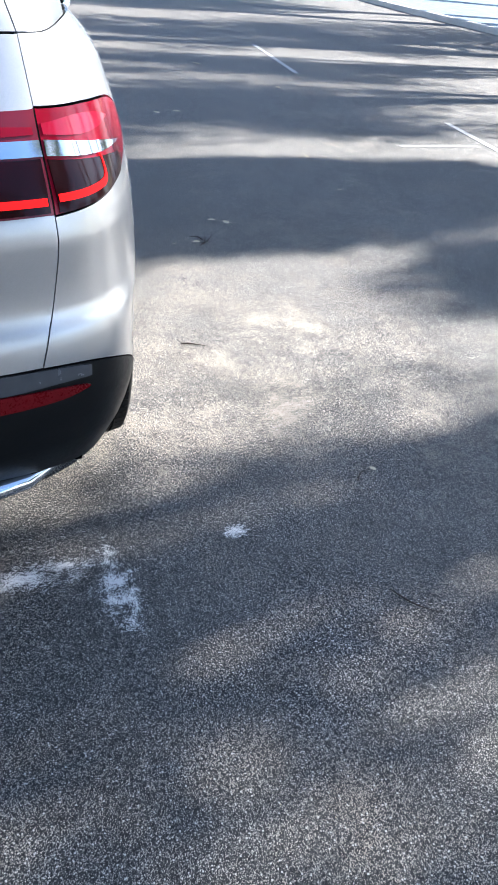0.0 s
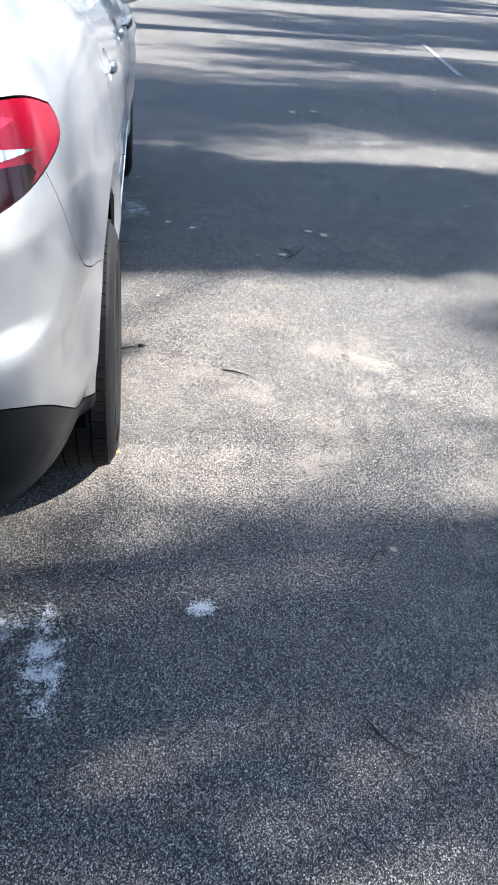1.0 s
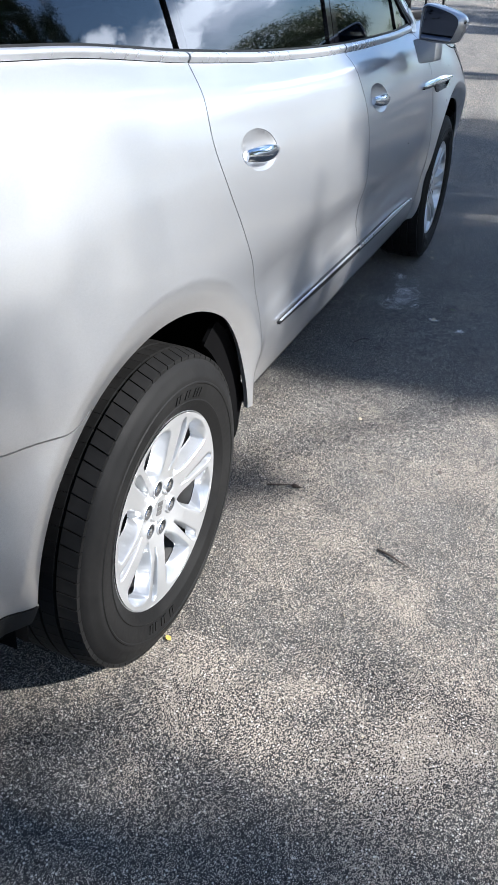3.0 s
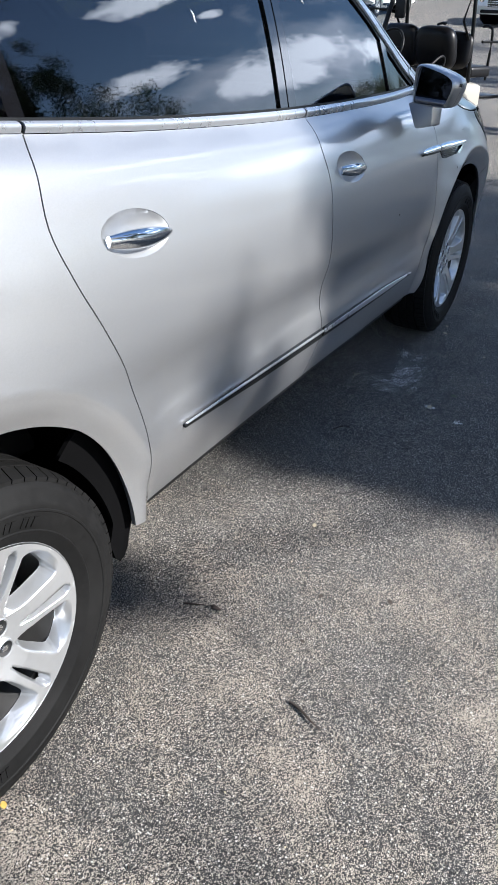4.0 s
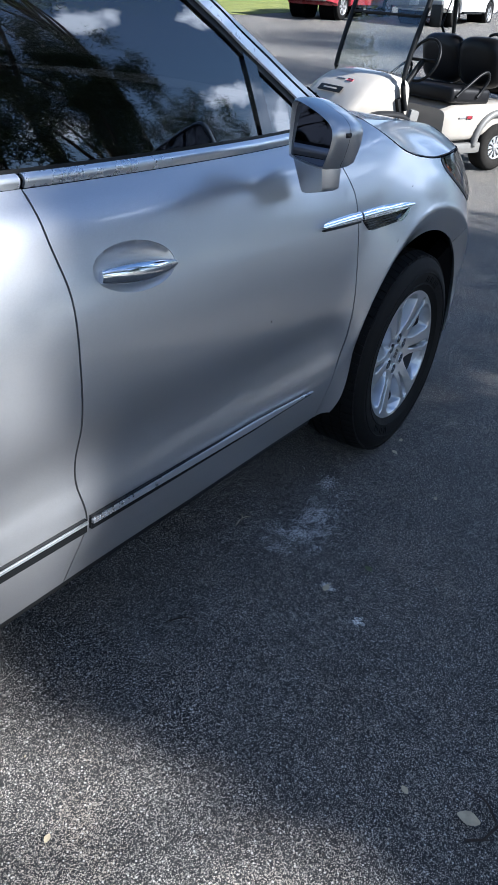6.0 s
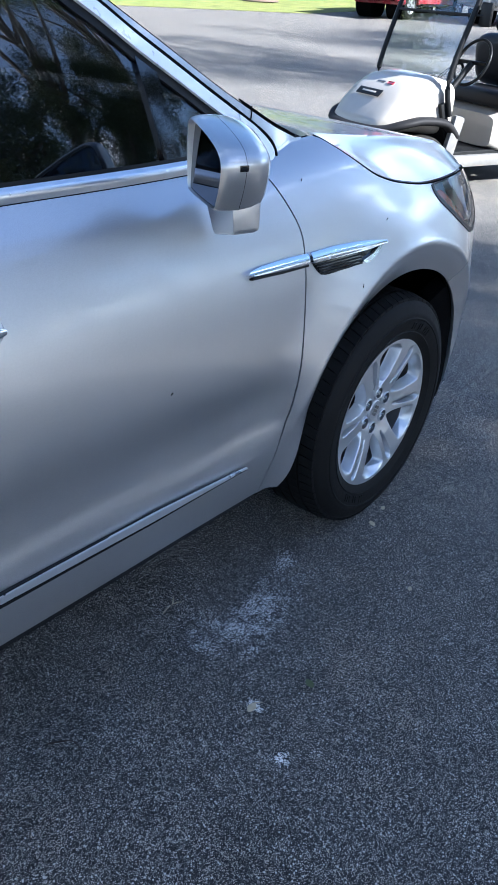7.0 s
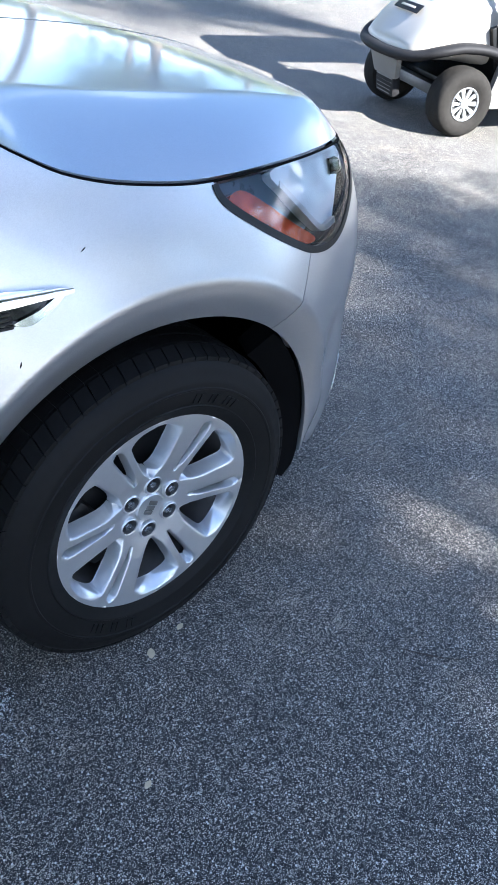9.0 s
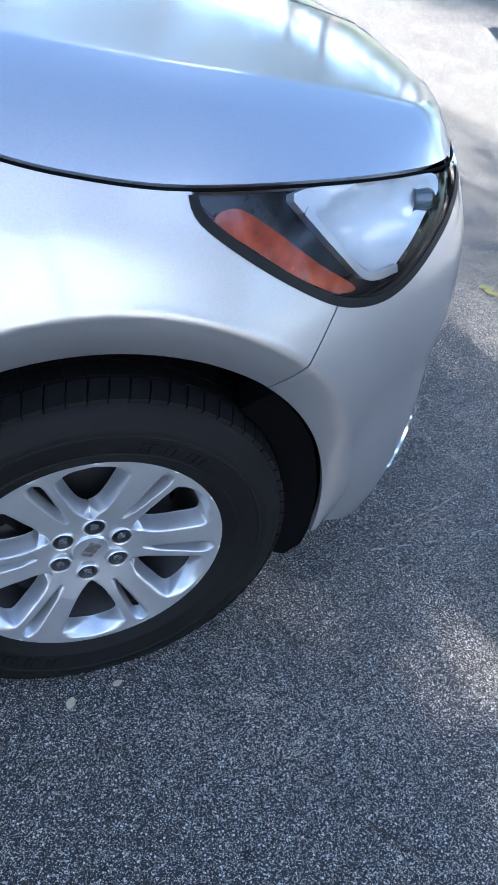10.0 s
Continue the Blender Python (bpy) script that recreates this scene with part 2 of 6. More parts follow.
def asphalt():
    m = material("asphalt", (0.1, 0.1, 0.1), 0.8)
    n = Nodes(m)
    v = n.place()
    bent = n.mix(0.0016, v, n.noise(v, 220.0, 3, 0.7), "ADD")
    stone = n.cells(bent, 480.0, "Color")
    edge = n.cells(bent, 480.0, "Distance")
    size = n.noise(v, 60.0, 3)
    broad = n.noise(v, 0.8, 5, 0.6)
    mid = n.noise(v, 4.0, 7, 0.68)
    grey = n.ramp(stone, [(0.26, (0.011, 0.0112, 0.012)), (0.48, (0.038, 0.0375, 0.037)), (0.58, (0.095, 0.091, 0.085)), (0.69, (0.28, 0.266, 0.238)), (0.82, (0.58, 0.545, 0.48))])
    fine = n.noise(v, 22.0, 6, 0.7)
    worn = n.ramp(n.mix(0.45, n.mix(0.6, broad, mid), fine), [(0.36, 0.50), (0.50, 0.95), (0.64, 1.40)])
    col = n.mix(1.0, grey, worn, "MULTIPLY")
    tar = n.ramp(edge, [(0.34, 1.0), (0.62, 0.35)])
    col = n.mix(1.0, col, tar, "MULTIPLY")
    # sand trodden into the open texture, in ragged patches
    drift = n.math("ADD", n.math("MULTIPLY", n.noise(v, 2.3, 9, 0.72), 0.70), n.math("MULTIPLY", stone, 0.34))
    # more sand tone over the sunlit stretch, to paint it lighter
    for centre, radii, turn in SUNLIT_SAND:
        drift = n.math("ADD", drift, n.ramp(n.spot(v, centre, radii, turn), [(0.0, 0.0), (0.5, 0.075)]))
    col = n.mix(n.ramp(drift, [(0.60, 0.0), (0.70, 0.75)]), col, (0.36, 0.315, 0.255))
    bright = n.math("GREATER_THAN", n.cells(v, 130.0, "Color"), 0.70)
    col = n.mix(n.math("MULTIPLY", bright, n.ramp(n.cells(v, 130.0), [(0.22, 0.85), (0.33, 0.0)])), col, (0.55, 0.53, 0.49))
    rag = n.math("ADD", n.math("MULTIPLY", n.noise(v, 14.0, 8, 0.8), 4.4), -2.35)
    speck = n.noise(v, 260.0, 4, 0.75)
    for centre, radii, turn, amount in STAINS:
        near = n.math("ADD", n.spot(v, centre, radii, turn), rag)
        mask = n.ramp(near, [(0.0, 0.0), (0.9, amount)])
        grains = n.ramp(n.math("ADD", n.math("MULTIPLY", mask, 0.50), n.mix(0.30, stone, speck)), [(0.765, 0.0), (0.83, 0.95)])
        grains = n.math("MULTIPLY", grains, n.math("GREATER_THAN", mask, 0.02))
        col = n.mix(grains, col, n.ramp(speck, [(0.35, (0.48, 0.475, 0.455)), (0.58, (0.82, 0.81, 0.78))]))
    n.link(col, n.p.inputs["Base Color"])
    n.link(n.ramp(size, [(0.3, 0.66), (0.7, 0.92)]), n.p.inputs["Roughness"])
    high = n.math("ADD", n.math("MULTIPLY", edge, -0.7), n.math("MULTIPLY", size, 0.6))
    n.bump(high, 1.0, 0.0020)
    return m


# added sand tone that lightens the sunlit stretch: centre, radii, turn
SUNLIT_SAND = [((0.45, 0.35), (1.5, 1.1), 0)]
# pale spills on the tarmac: centre, radii, turn, strength
STAINS = [((-0.40, -0.80), (0.26, 0.07), 4, 1.0), ((-0.20, -0.88), (0.075, 0.21), 6, 1.15), ((0.205, -0.745), (0.06, 0.04), 20, 1.0),
          ((-0.03, 2.50), (0.24, 0.11), 85, 0.56), ((-0.10, 2.68), (0.12, 0.05), 110, 0.5), ((-0.02, 2.37), (0.16, 0.12), 60, 0.6), ((0.32, 2.13), (0.03, 0.025), 0, 1.0), ((0.178, 2.206), (0.03, 0.02), 0, 0.9)]
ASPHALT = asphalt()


def grass_material():
    m = material("grass", (0.1, 0.16, 0.03), 0.9)
    n = Nodes(m)
    v = n.place()
    n.link(n.ramp(n.noise(v, 1.6, 8, 0.7), [(0.3, (0.09, 0.12, 0.025)), (0.55, (0.19, 0.21, 0.045)), (0.75, (0.32, 0.29, 0.10))]), n.p.inputs["Base Color"])
    n.bump(n.noise(v, 40.0, 4), 1.0, 0.05)
    return m


GRASS = grass_material()


def water_material():
    # pale blue base puts the sky's reflection into the colour
    m = material("pond_water", (0.17, 0.21, 0.25), 0.45)
    n = Nodes(m)
    n.bump(n.noise(n.place(), 1.5, 4), 0.6, 0.12)
    return m


WATER = water_material()

# ---- mesh helpers ----
from mathutils.geometry import delaunay_2d_cdt


def mesh_of(verts, faces, normals=None, flat=False):
    me = bpy.data.meshes.new("mesh")
    me.from_pydata([tuple(map(float, v)) for v in verts], [], [tuple(map(int, f)) for f in faces])
    me.validate()
    me.update()
    if not flat:
        me.polygons.foreach_set("use_smooth", [True] * len(me.polygons))
    if normals is not None:
        me.normals_split_custom_set_from_vertices([tuple(map(float, v)) for v in normals])
    return me


def part(name, data, mat, parent=None, label=""):
    """Links a bmesh or mesh as ONE mesh object under a thing or a part."""
    if isinstance(data, bmesh.types.BMesh):
        me = bpy.data.meshes.new(name)
        data.to_mesh(me)
        data.free()
        data = me
    data.name = name
    if mat and not data.materials:
        data.materials.append(mat)
    ob = new(name, data)
    ob.parent = parent
    if label:
        ob["label"] = label
    return ob


def thing(name, label, category, at=(0, 0, 0), turn=0.0, group="", kind=""):
    ob = new(name)
    ob.matrix_basis = pose(*at, 0, 0, turn)
    return tagged(ob, label, category, group, kind)


def smooth_bm(bm, angle=40):
    for f in bm.faces:
        f.smooth = True
    for e in bm.edges:
        e.smooth = e.is_manifold and e.calc_face_angle(0) < radians(angle)
    return bm


def box_bm(size, at=(0, 0, 0), bevel=0.01, turn=(0, 0, 0), segments=2, taper=None):
    """A block with rounded edges; taper: how much its top is narrower, across and along."""
    bm = bmesh.new()
    bmesh.ops.create_cube(bm, size=1.0)
    for v in bm.verts:
        v.co = Vector((v.co.x * size[0], v.co.y * size[1], v.co.z * size[2]))
        if taper and v.co.z > 0:
            v.co.x *= taper[0]
            v.co.y *= taper[1]
    if bevel:
        bmesh.ops.bevel(bm, geom=bm.edges[:], offset=bevel, segments=segments, profile=0.6, affect="EDGES")
    bm.transform(pose(*at, *turn))
    return smooth_bm(bm, 50)


def lathe_bm(profile, steps=48, axis="X", at=(0, 0, 0), caps=False):
    """Turns a profile of (radius, along) about an axis."""
    bm = bmesh.new()
    rings = []
    for r, a in profile:
        ring = []
        for i in range(steps):
            t = 2 * math.pi * i / steps
            co = {"X": (a, r * math.cos(t), r * math.sin(t)), "Y": (r * math.sin(t), a, r * math.cos(t)), "Z": (r * math.cos(t), r * math.sin(t), a)}[axis]
            ring.append(bm.verts.new(Vector(co) + Vector(at)))
        rings.append(ring)
    for a, b in zip(rings, rings[1:]):
        for i in range(steps):
            bm.faces.new((a[i], a[(i + 1) % steps], b[(i + 1) % steps], b[i]))
    if caps:
        bm.faces.new(rings[0][::-1])
        bm.faces.new(rings[-1])
    bmesh.ops.recalc_face_normals(bm, faces=bm.faces[:])
    return smooth_bm(bm, 35)


def catmull(points, n=8, closed=False):
    """A smooth line through a few points."""
    p = [np.array(q, float) for q in points]
    out = []
    m = len(p)
    for i in range(m if closed else m - 1):
        if closed:
            a, b, c, d = p[(i - 1) % m], p[i], p[(i + 1) % m], p[(i + 2) % m]
        else:
            a, b, c, d = p[max(i - 1, 0)], p[i], p[i + 1], p[min(i + 2, m - 1)]
        for k in range(n):
            t = k / n
            out.append(0.5 * (2 * b + (c - a) * t + (2 * a - 5 * b + 4 * c - d) * t * t + (3 * b - a - 3 * c + d) * t ** 3))
    if not closed:
        out.append(p[-1])
    return [tuple(q) for q in out]


def tube_bm(points, radius, sides=8, flat=1.0, closed=False):
    """A rod swept along a line; flat: its height as a share of its width."""
    bm = bmesh.new()
    pts = [Vector(p) for p in points]
    rings = []
    for i, p in enumerate(pts):
        ahead = (pts[min(i + 1, len(pts) - 1)] - pts[max(i - 1, 0)]) if not closed else pts[(i + 1) % len(pts)] - pts[i - 1]
        ahead.normalize()
        side = ahead.cross(Vector((0, 0, 1)))
        if side.length < 1e-3:
            side = Vector((1, 0, 0))
        side.normalize()
        up = side.cross(ahead)
        r = radius[i] if isinstance(radius, (list, tuple)) else radius
        rings.append([bm.verts.new(p + side * (r * math.cos(2 * math.pi * k / sides)) + up * (r * flat * math.sin(2 * math.pi * k / sides))) for k in range(sides)])
    pairs = list(zip(rings, rings[1:])) + ([(rings[-1], rings[0])] if closed else [])
    for a, b in pairs:
        for k in range(sides):
            bm.faces.new((a[k], a[(k + 1) % sides], b[(k + 1) % sides], b[k]))
    if not closed:
        bm.faces.new(rings[0][::-1])
        bm.faces.new(rings[-1])
    bmesh.ops.recalc_face_normals(bm, faces=bm.faces[:])
    return smooth_bm(bm, 60)


def inside(poly, pts):
    """Which of the points lie in the outline."""
    x, y = pts[:, 0], pts[:, 1]
    hit = np.zeros(len(pts), bool)
    for (x1, y1), (x2, y2) in zip(poly, np.roll(poly, -1, 0)):
        cross = (y1 > y) != (y2 > y)
        with np.errstate(divide="ignore", invalid="ignore"):
            hit ^= cross & (x < (x2 - x1) * (y - y1) / (y2 - y1 + 1e-12) + x1)
    return hit


def resample(poly, step):
    out = []
    for a, b in zip(poly, np.roll(poly, -1, 0)):
        n = max(1, int(math.ceil(np.hypot(*(b - a)) / step)))
        out += [a + (b - a) * k / n for k in range(n)]
    return np.array(out)


def shrunk(poly, by):
    """The outline drawn in by a few millimetres."""
    a, c = np.roll(poly, 1, 0), np.roll(poly, -1, 0)
    t = c - a
    t /= np.linalg.norm(t, axis=1, keepdims=True) + 1e-9
    area = np.sum(poly[:, 0] * c[:, 1] - c[:, 0] * poly[:, 1])
    n = np.stack([-t[:, 1], t[:, 0]], -1) * np.sign(area)
    return poly + n * by


def panel(surface, outline, step=0.03, gap=0.0025, depth=0.012, out=0.0, mirror=False, holes=(), both=False, thick=0.0):
    """A sheet cut to an outline and laid on a curved surface, with turned-in edges. mirror: on the left of the car; both: a half each side in one mesh."""
    poly = np.array([p for i, p in enumerate(outline) if i == 0 or np.hypot(p[0] - outline[i - 1][0], p[1] - outline[i - 1][1]) > 1e-4], float)
    if np.hypot(*(poly[0] - poly[-1])) < 1e-4:
        poly = poly[:-1]
    poly = resample(poly, step * 0.8)
    if gap:
        whole = poly
        poly = shrunk(poly, gap)
        if both:
            middle = np.abs(surface(whole[:, 0], whole[:, 1], 0.0)[:, 0]) < 1e-3
            poly[middle] = whole[middle]
    loops = [poly] + [resample(np.array(h, float), step * 0.8) for h in holes]
    lo, hi = poly.min(0), poly.max(0)
    gx, gy = np.meshgrid(np.arange(lo[0], hi[0], step), np.arange(lo[1], hi[1], step), indexing="ij")
    grid = np.stack([gx.ravel(), gy.ravel()], -1)
    keep = inside(poly, grid)
    for h in loops[1:]:
        keep &= ~inside(h, grid)
    every = np.concatenate(loops)
    grid = grid[keep]
    if len(grid):
        near = np.min(np.linalg.norm(grid[:, None] - every[None], axis=-1), axis=1)
        grid = grid[near > step * 0.45]
    edges, n0 = [], 0
    for l in loops:
        edges += [(n0 + i, n0 + (i + 1) % len(l)) for i in range(len(l))]
        n0 += len(l)
    pts = np.concatenate([every, grid])
    got = delaunay_2d_cdt([Vector(p) for p in pts], edges, [], 0, 1e-6)
    flat = np.array([tuple(p) for p in got[0]])
    tris = np.array([f for f in got[2] if len(f) == 3])
    mid = flat[tris].mean(1)
    good = inside(poly, mid)
    for h in loops[1:]:
        good &= ~inside(h, mid)
    tris = tris[good]
    e = 0.004
    s, z = flat[:, 0], flat[:, 1]
    top = surface(s, z, out)
    ds, dz = surface(s + e, z, out) - surface(s - e, z, out), surface(s, z + e, out) - surface(s, z - e, out)
    nrm = np.cross(ds, dz)
    nrm /= np.linalg.norm(nrm, axis=1, keepdims=True) + 1e-12
    a, b, c = (top[tris[:, i]] for i in range(3))
    if np.sum(np.cross(b - a, c - a) * nrm[tris[:, 0]]) < 0:
        tris = tris[:, ::-1]
    verts, faces, normals = [top], [tuple(t) for t in tris], [nrm]
    count = len(top)
    # turned-in rims
    from_edge = {}
    for t in tris:
        for i in range(3):
            from_edge[(t[i], t[(i + 1) % 3])] = 1
    rim = [k for k in from_edge if (k[1], k[0]) not in from_edge]
    ids = sorted({i for k in rim for i in k})
    where = {v: j for j, v in enumerate(ids)}
    up, low = top[ids], top[ids] - nrm[ids] * depth
    side = np.zeros_like(up)
    for p, q in rim:
        d = np.cross(top[q] - top[p], nrm[p])
        d /= np.linalg.norm(d) + 1e-12
        side[where[p]] += d
        side[where[q]] += d
    side /= np.linalg.norm(side, axis=1, keepdims=True) + 1e-12
    m = len(ids)
    verts += [up, low]
    normals += [side, side]
    for p, q in rim:
        faces.append((count + where[q], count + where[p], count + m + where[p], count + m + where[q]))
    if thick:
        base = count + 2 * m
        verts.append(top - nrm * thick)
        normals.append(-nrm)
        faces += [tuple(base + i for i in t[::-1]) for t in tris]
    verts, normals = np.concatenate(verts), np.concatenate(normals)
    if mirror or both:
        flip = np.array([-1.0, 1, 1])
        lv, ln, lf = verts * flip, normals * flip, [f[::-1] for f in faces]
        if both:
            faces = faces + [tuple(i + len(verts) for i in f) for f in lf]
            verts, normals = np.concatenate([verts, lv]), np.concatenate([normals, ln])
        else:
            verts, normals, faces = lv, ln, lf
    return mesh_of(verts, faces, normals)


def ribbon(line, width):
    """The outline of a strip along a line, pointed or blunt at its ends by the widths given."""
    p = np.array(line, float)
    w = np.interp(np.linspace(0, 1, len(p)), np.linspace(0, 1, len(width)), width) if isinstance(width, (list, tuple)) else np.full(len(p), width)
    t = np.gradient(p, axis=0)
    t /= np.linalg.norm(t, axis=1, keepdims=True) + 1e-9
    n = np.stack([-t[:, 1], t[:, 0]], -1) * w[:, None] / 2
    return [tuple(q) for q in np.concatenate([p + n, (p - n)[::-1]])]

# ---- ground ----
def rise(x, y):
    """The lot is level round the car and climbs gently ahead and to the left."""
    d = np.maximum(0, -0.45 * x + 0.89 * y - 13.0)
    return 0.040 * d * d / (d + 3.0)


def ground_sheet(xs, ys, lift, mat, name, label, category):
    gx, gy = np.meshgrid(xs, ys, indexing="ij")
    verts = np.stack([gx, gy, rise(gx, gy) + lift], -1).reshape(-1, 3)
    n, m = gx.shape
    faces = [(i * m + j, (i + 1) * m + j, (i + 1) * m + j + 1, i * m + j + 1) for i in range(n - 1) for j in range(m - 1)]
    ob = part(name, mesh_of(verts, faces), mat)
    return tagged(ob, label, category, kind="structure")


AXIS = np.concatenate([np.linspace(-600, -80, 14), np.linspace(-70, 70, 57), np.linspace(80, 600, 14)])
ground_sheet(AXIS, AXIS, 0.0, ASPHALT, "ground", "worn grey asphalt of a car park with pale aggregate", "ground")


def flat_patch(name, line, mat, lift, label, category, step=1.0):
    me = panel(lambda x, y, out=0.0: np.stack([x, y, rise(x, y) + lift], -1), line, step, 0, 0.003)
    return tagged(part(name, me, mat), label, category, kind="structure")


# kerb, verge and pond beyond the lot's right-hand edge
flat_patch("verge", [(12.6, -60), (60, -60), (60, 12), (14.2, 13), (13.1, 15), (13.1, 90), (12.6, 90)], GRASS, 0.06, "strip of rough grass behind the kerb", "grass", 3.0)
kerb = part("kerb", box_bm((0.22, 150, 0.22), (12.48, 15, 0.04), 0.03), CONCRETE)
tagged(kerb, "weathered concrete kerb along the car park", "kerb", kind="structure")
flat_patch("pond", [(13.0, 15.0), (14.1, 13.2), (60, 12.5), (160, 12), (160, 160), (13.0, 160)], WATER, 0.075, "still pond, its pale sky reflection put into the colour", "water", 6.0)
flat_patch("lawn", [(-16.9, 25.6), (-20.3, 22.4), (-40, 4), (-80, -10), (-90, 60), (-18, 62), (-16.6, 36)], GRASS, 0.012, "sunlit lawn beyond the car park", "grass", 3.0)

# worn bay lines
for name, a, b in (("bay_line", (4.42, 3.3), (4.66, 5.2)), ("bay_line", (3.49, 4.125), (4.38, 4.18)), ("bay_line", (4.03, 8.06), (4.36, 10.7)), ("bay_line", (4.30, -1.2), (4.40, 1.8))):
    tagged(part(name, panel(lambda x, y, out=0.0: np.stack([x, y, 0 * x + 0.004], -1), ribbon([a, ((a[0] + b[0]) / 2, (a[1] + b[1]) / 2), b], 0.07), 0.3, 0, 0.003), LINE_WHITE), "faded white bay line on the tarmac", "line", "bay lines", "structure")

# ---- the car's surface ----
def pchip(xs, ys):
    """A smooth curve through a few knots, without overshoot."""
    xs, ys = np.array(xs, float), np.array(ys, float)
    h, d = np.diff(xs), np.diff(ys) / np.diff(xs)
    m = np.zeros(len(xs))
    m[0], m[-1] = d[0], d[-1]
    for i in range(1, len(xs) - 1):
        if d[i - 1] * d[i] > 0:
            w1, w2 = 2 * h[i] + h[i - 1], h[i] + 2 * h[i - 1]
            m[i] = (w1 + w2) / (w1 / d[i - 1] + w2 / d[i])

    def f(x):
        x = np.clip(np.asarray(x, float), xs[0], xs[-1])
        i = np.clip(np.searchsorted(xs, x, side="right") - 1, 0, len(xs) - 2)
        t = (x - xs[i]) / h[i]
        return ((1 + 2 * t) * (1 - t) ** 2 * ys[i] + t * (1 - t) ** 2 * h[i] * m[i]
                + t * t * (3 - 2 * t) * ys[i + 1] + t * t * (t - 1) * h[i] * m[i + 1])
    return f


def spline(xs, ys):
    """A natural cubic spline through a few knots: its bends flow without steps."""
    xs, ys = np.array(xs, float), np.array(ys, float)
    n, h = len(xs), np.diff(xs)
    a, r = np.eye(n), np.zeros(n)
    for i in range(1, n - 1):
        a[i, i - 1:i + 2] = h[i - 1], 2 * (h[i - 1] + h[i]), h[i]
        r[i] = 6 * ((ys[i + 1] - ys[i]) / h[i] - (ys[i] - ys[i - 1]) / h[i - 1])
    m = np.linalg.solve(a, r)

    def f(x):
        x = np.clip(np.asarray(x, float), xs[0], xs[-1])
        i = np.clip(np.searchsorted(xs, x, side="right") - 1, 0, n - 2)
        p, q = xs[i + 1] - x, x - xs[i]
        return (m[i] * p ** 3 + m[i + 1] * q ** 3) / (6 * h[i]) + (ys[i] / h[i] - m[i] * h[i] / 6) * p + (ys[i + 1] / h[i] - m[i + 1] * h[i] / 6) * q
    return f


def smooth(x, a, b):
    t = np.clip((np.asarray(x, float) - a) / (b - a), 0, 1)
    return t * t * (3 - 2 * t)


HUB_Z, AXLE_F, CAR_X = 0.377, 3.073, -1.03
plan_x = spline([-2.25, -1.75, -1.35, -1.05, -0.75, -0.4, 0, 0.8, 1.6, 2.4, 3.07, 3.4, 3.65, 3.87, 4.12, 4.5, 4.78],
               [0, 0.5, 0.775, 0.878, 0.932, 0.968, 0.987, 0.990, 0.988, 0.988, 1.003, 0.990, 0.932, 0.820, 0.595, 0.25, 0])
plan_y = spline([-2.25, -1.75, -1.35, -1.05, -0.75, -0.4, 0, 0.8, 1.6, 2.4, 3.07, 3.4, 3.65, 3.87, 4.12, 4.5, 4.78],
               [-1.06, -1.03, -0.95, -0.83, -0.66, -0.39, 0, 0.8, 1.6, 2.4, 3.07, 3.395, 3.618, 3.79, 3.915, 3.99, 4.0])
belt = pchip([-2.25, -1.3, -0.6, -0.1, 0.36, 0.9, 1.5, 1.9, 2.4, 2.60, 2.70, 2.765, 2.79, 2.83, 2.876, 2.943, 3.046, 3.2, 3.4, 3.65, 4.0, 4.78],
             [1.36, 1.36, 1.37, 1.345, 1.29, 1.235, 1.193, 1.178, 1.168, 1.178, 1.196, 1.199, 1.185, 1.160, 1.132, 1.098, 1.070, 1.048, 1.04, 1.025, 1.0, 0.98])
belt_in = spline([-2.25, -1.3, -0.6, 0.36, 1.5, 2.4, 2.6, 2.8, 3.0, 3.2, 3.4, 3.65, 4.78],
                [0.20, 0.19, 0.16, 0.135, 0.135, 0.14, 0.155, 0.165, 0.165, 0.165, 0.16, 0.15, 0.14])
shoulder = pchip([-2.25, -1.3, -0.6, -0.1, 0.36, 0.9, 1.5, 1.9, 2.4, 2.60, 2.8, 3.0, 3.2, 3.4, 3.65, 4.0, 4.78],
                 [1.36, 1.36, 1.37, 1.345, 1.29, 1.235, 1.193, 1.178, 1.168, 1.185, 1.20, 1.185, 1.15, 1.115, 1.075, 1.03, 1.0])
upper = spline([0, 0.25, 0.5, 0.68, 0.82, 0.92, 1.0], [0.02, 0.035, 0.125, 0.28, 0.47, 0.68, 1.0])
lower = pchip([-0.45, -0.28, -0.19, -0.12, -0.05, 0.0, 0.045, 0.10, 0.16, 0.24, 0.32], [0.13, 0.09, 0.062, 0.040, 0.022, 0.016, 0.018, 0.026, 0.026, 0.014, 0.004])
rear_in = pchip([0.2, 0.3, 0.42, 0.55, 0.68, 0.75, 0.805, 0.830, 0.858, 0.875, 0.93, 1.01, 1.045, 1.2, 1.36], [0.26, 0.18, 0.10, 0.03, 0.0, 0.001, 0.006, 0.012, 0.025, 0.030, 0.033, 0.032, 0.038, 0.10, 0.16])
front_in = pchip([0.15, 0.22, 0.32, 0.45, 0.7, 0.85, 0.95, 1.06], [0.10, 0.045, 0.012, 0.0, 0.0, 0.015, 0.05, 0.12])


def mould_z(y):
    return 0.588 - 0.056 * (y - 0.67)


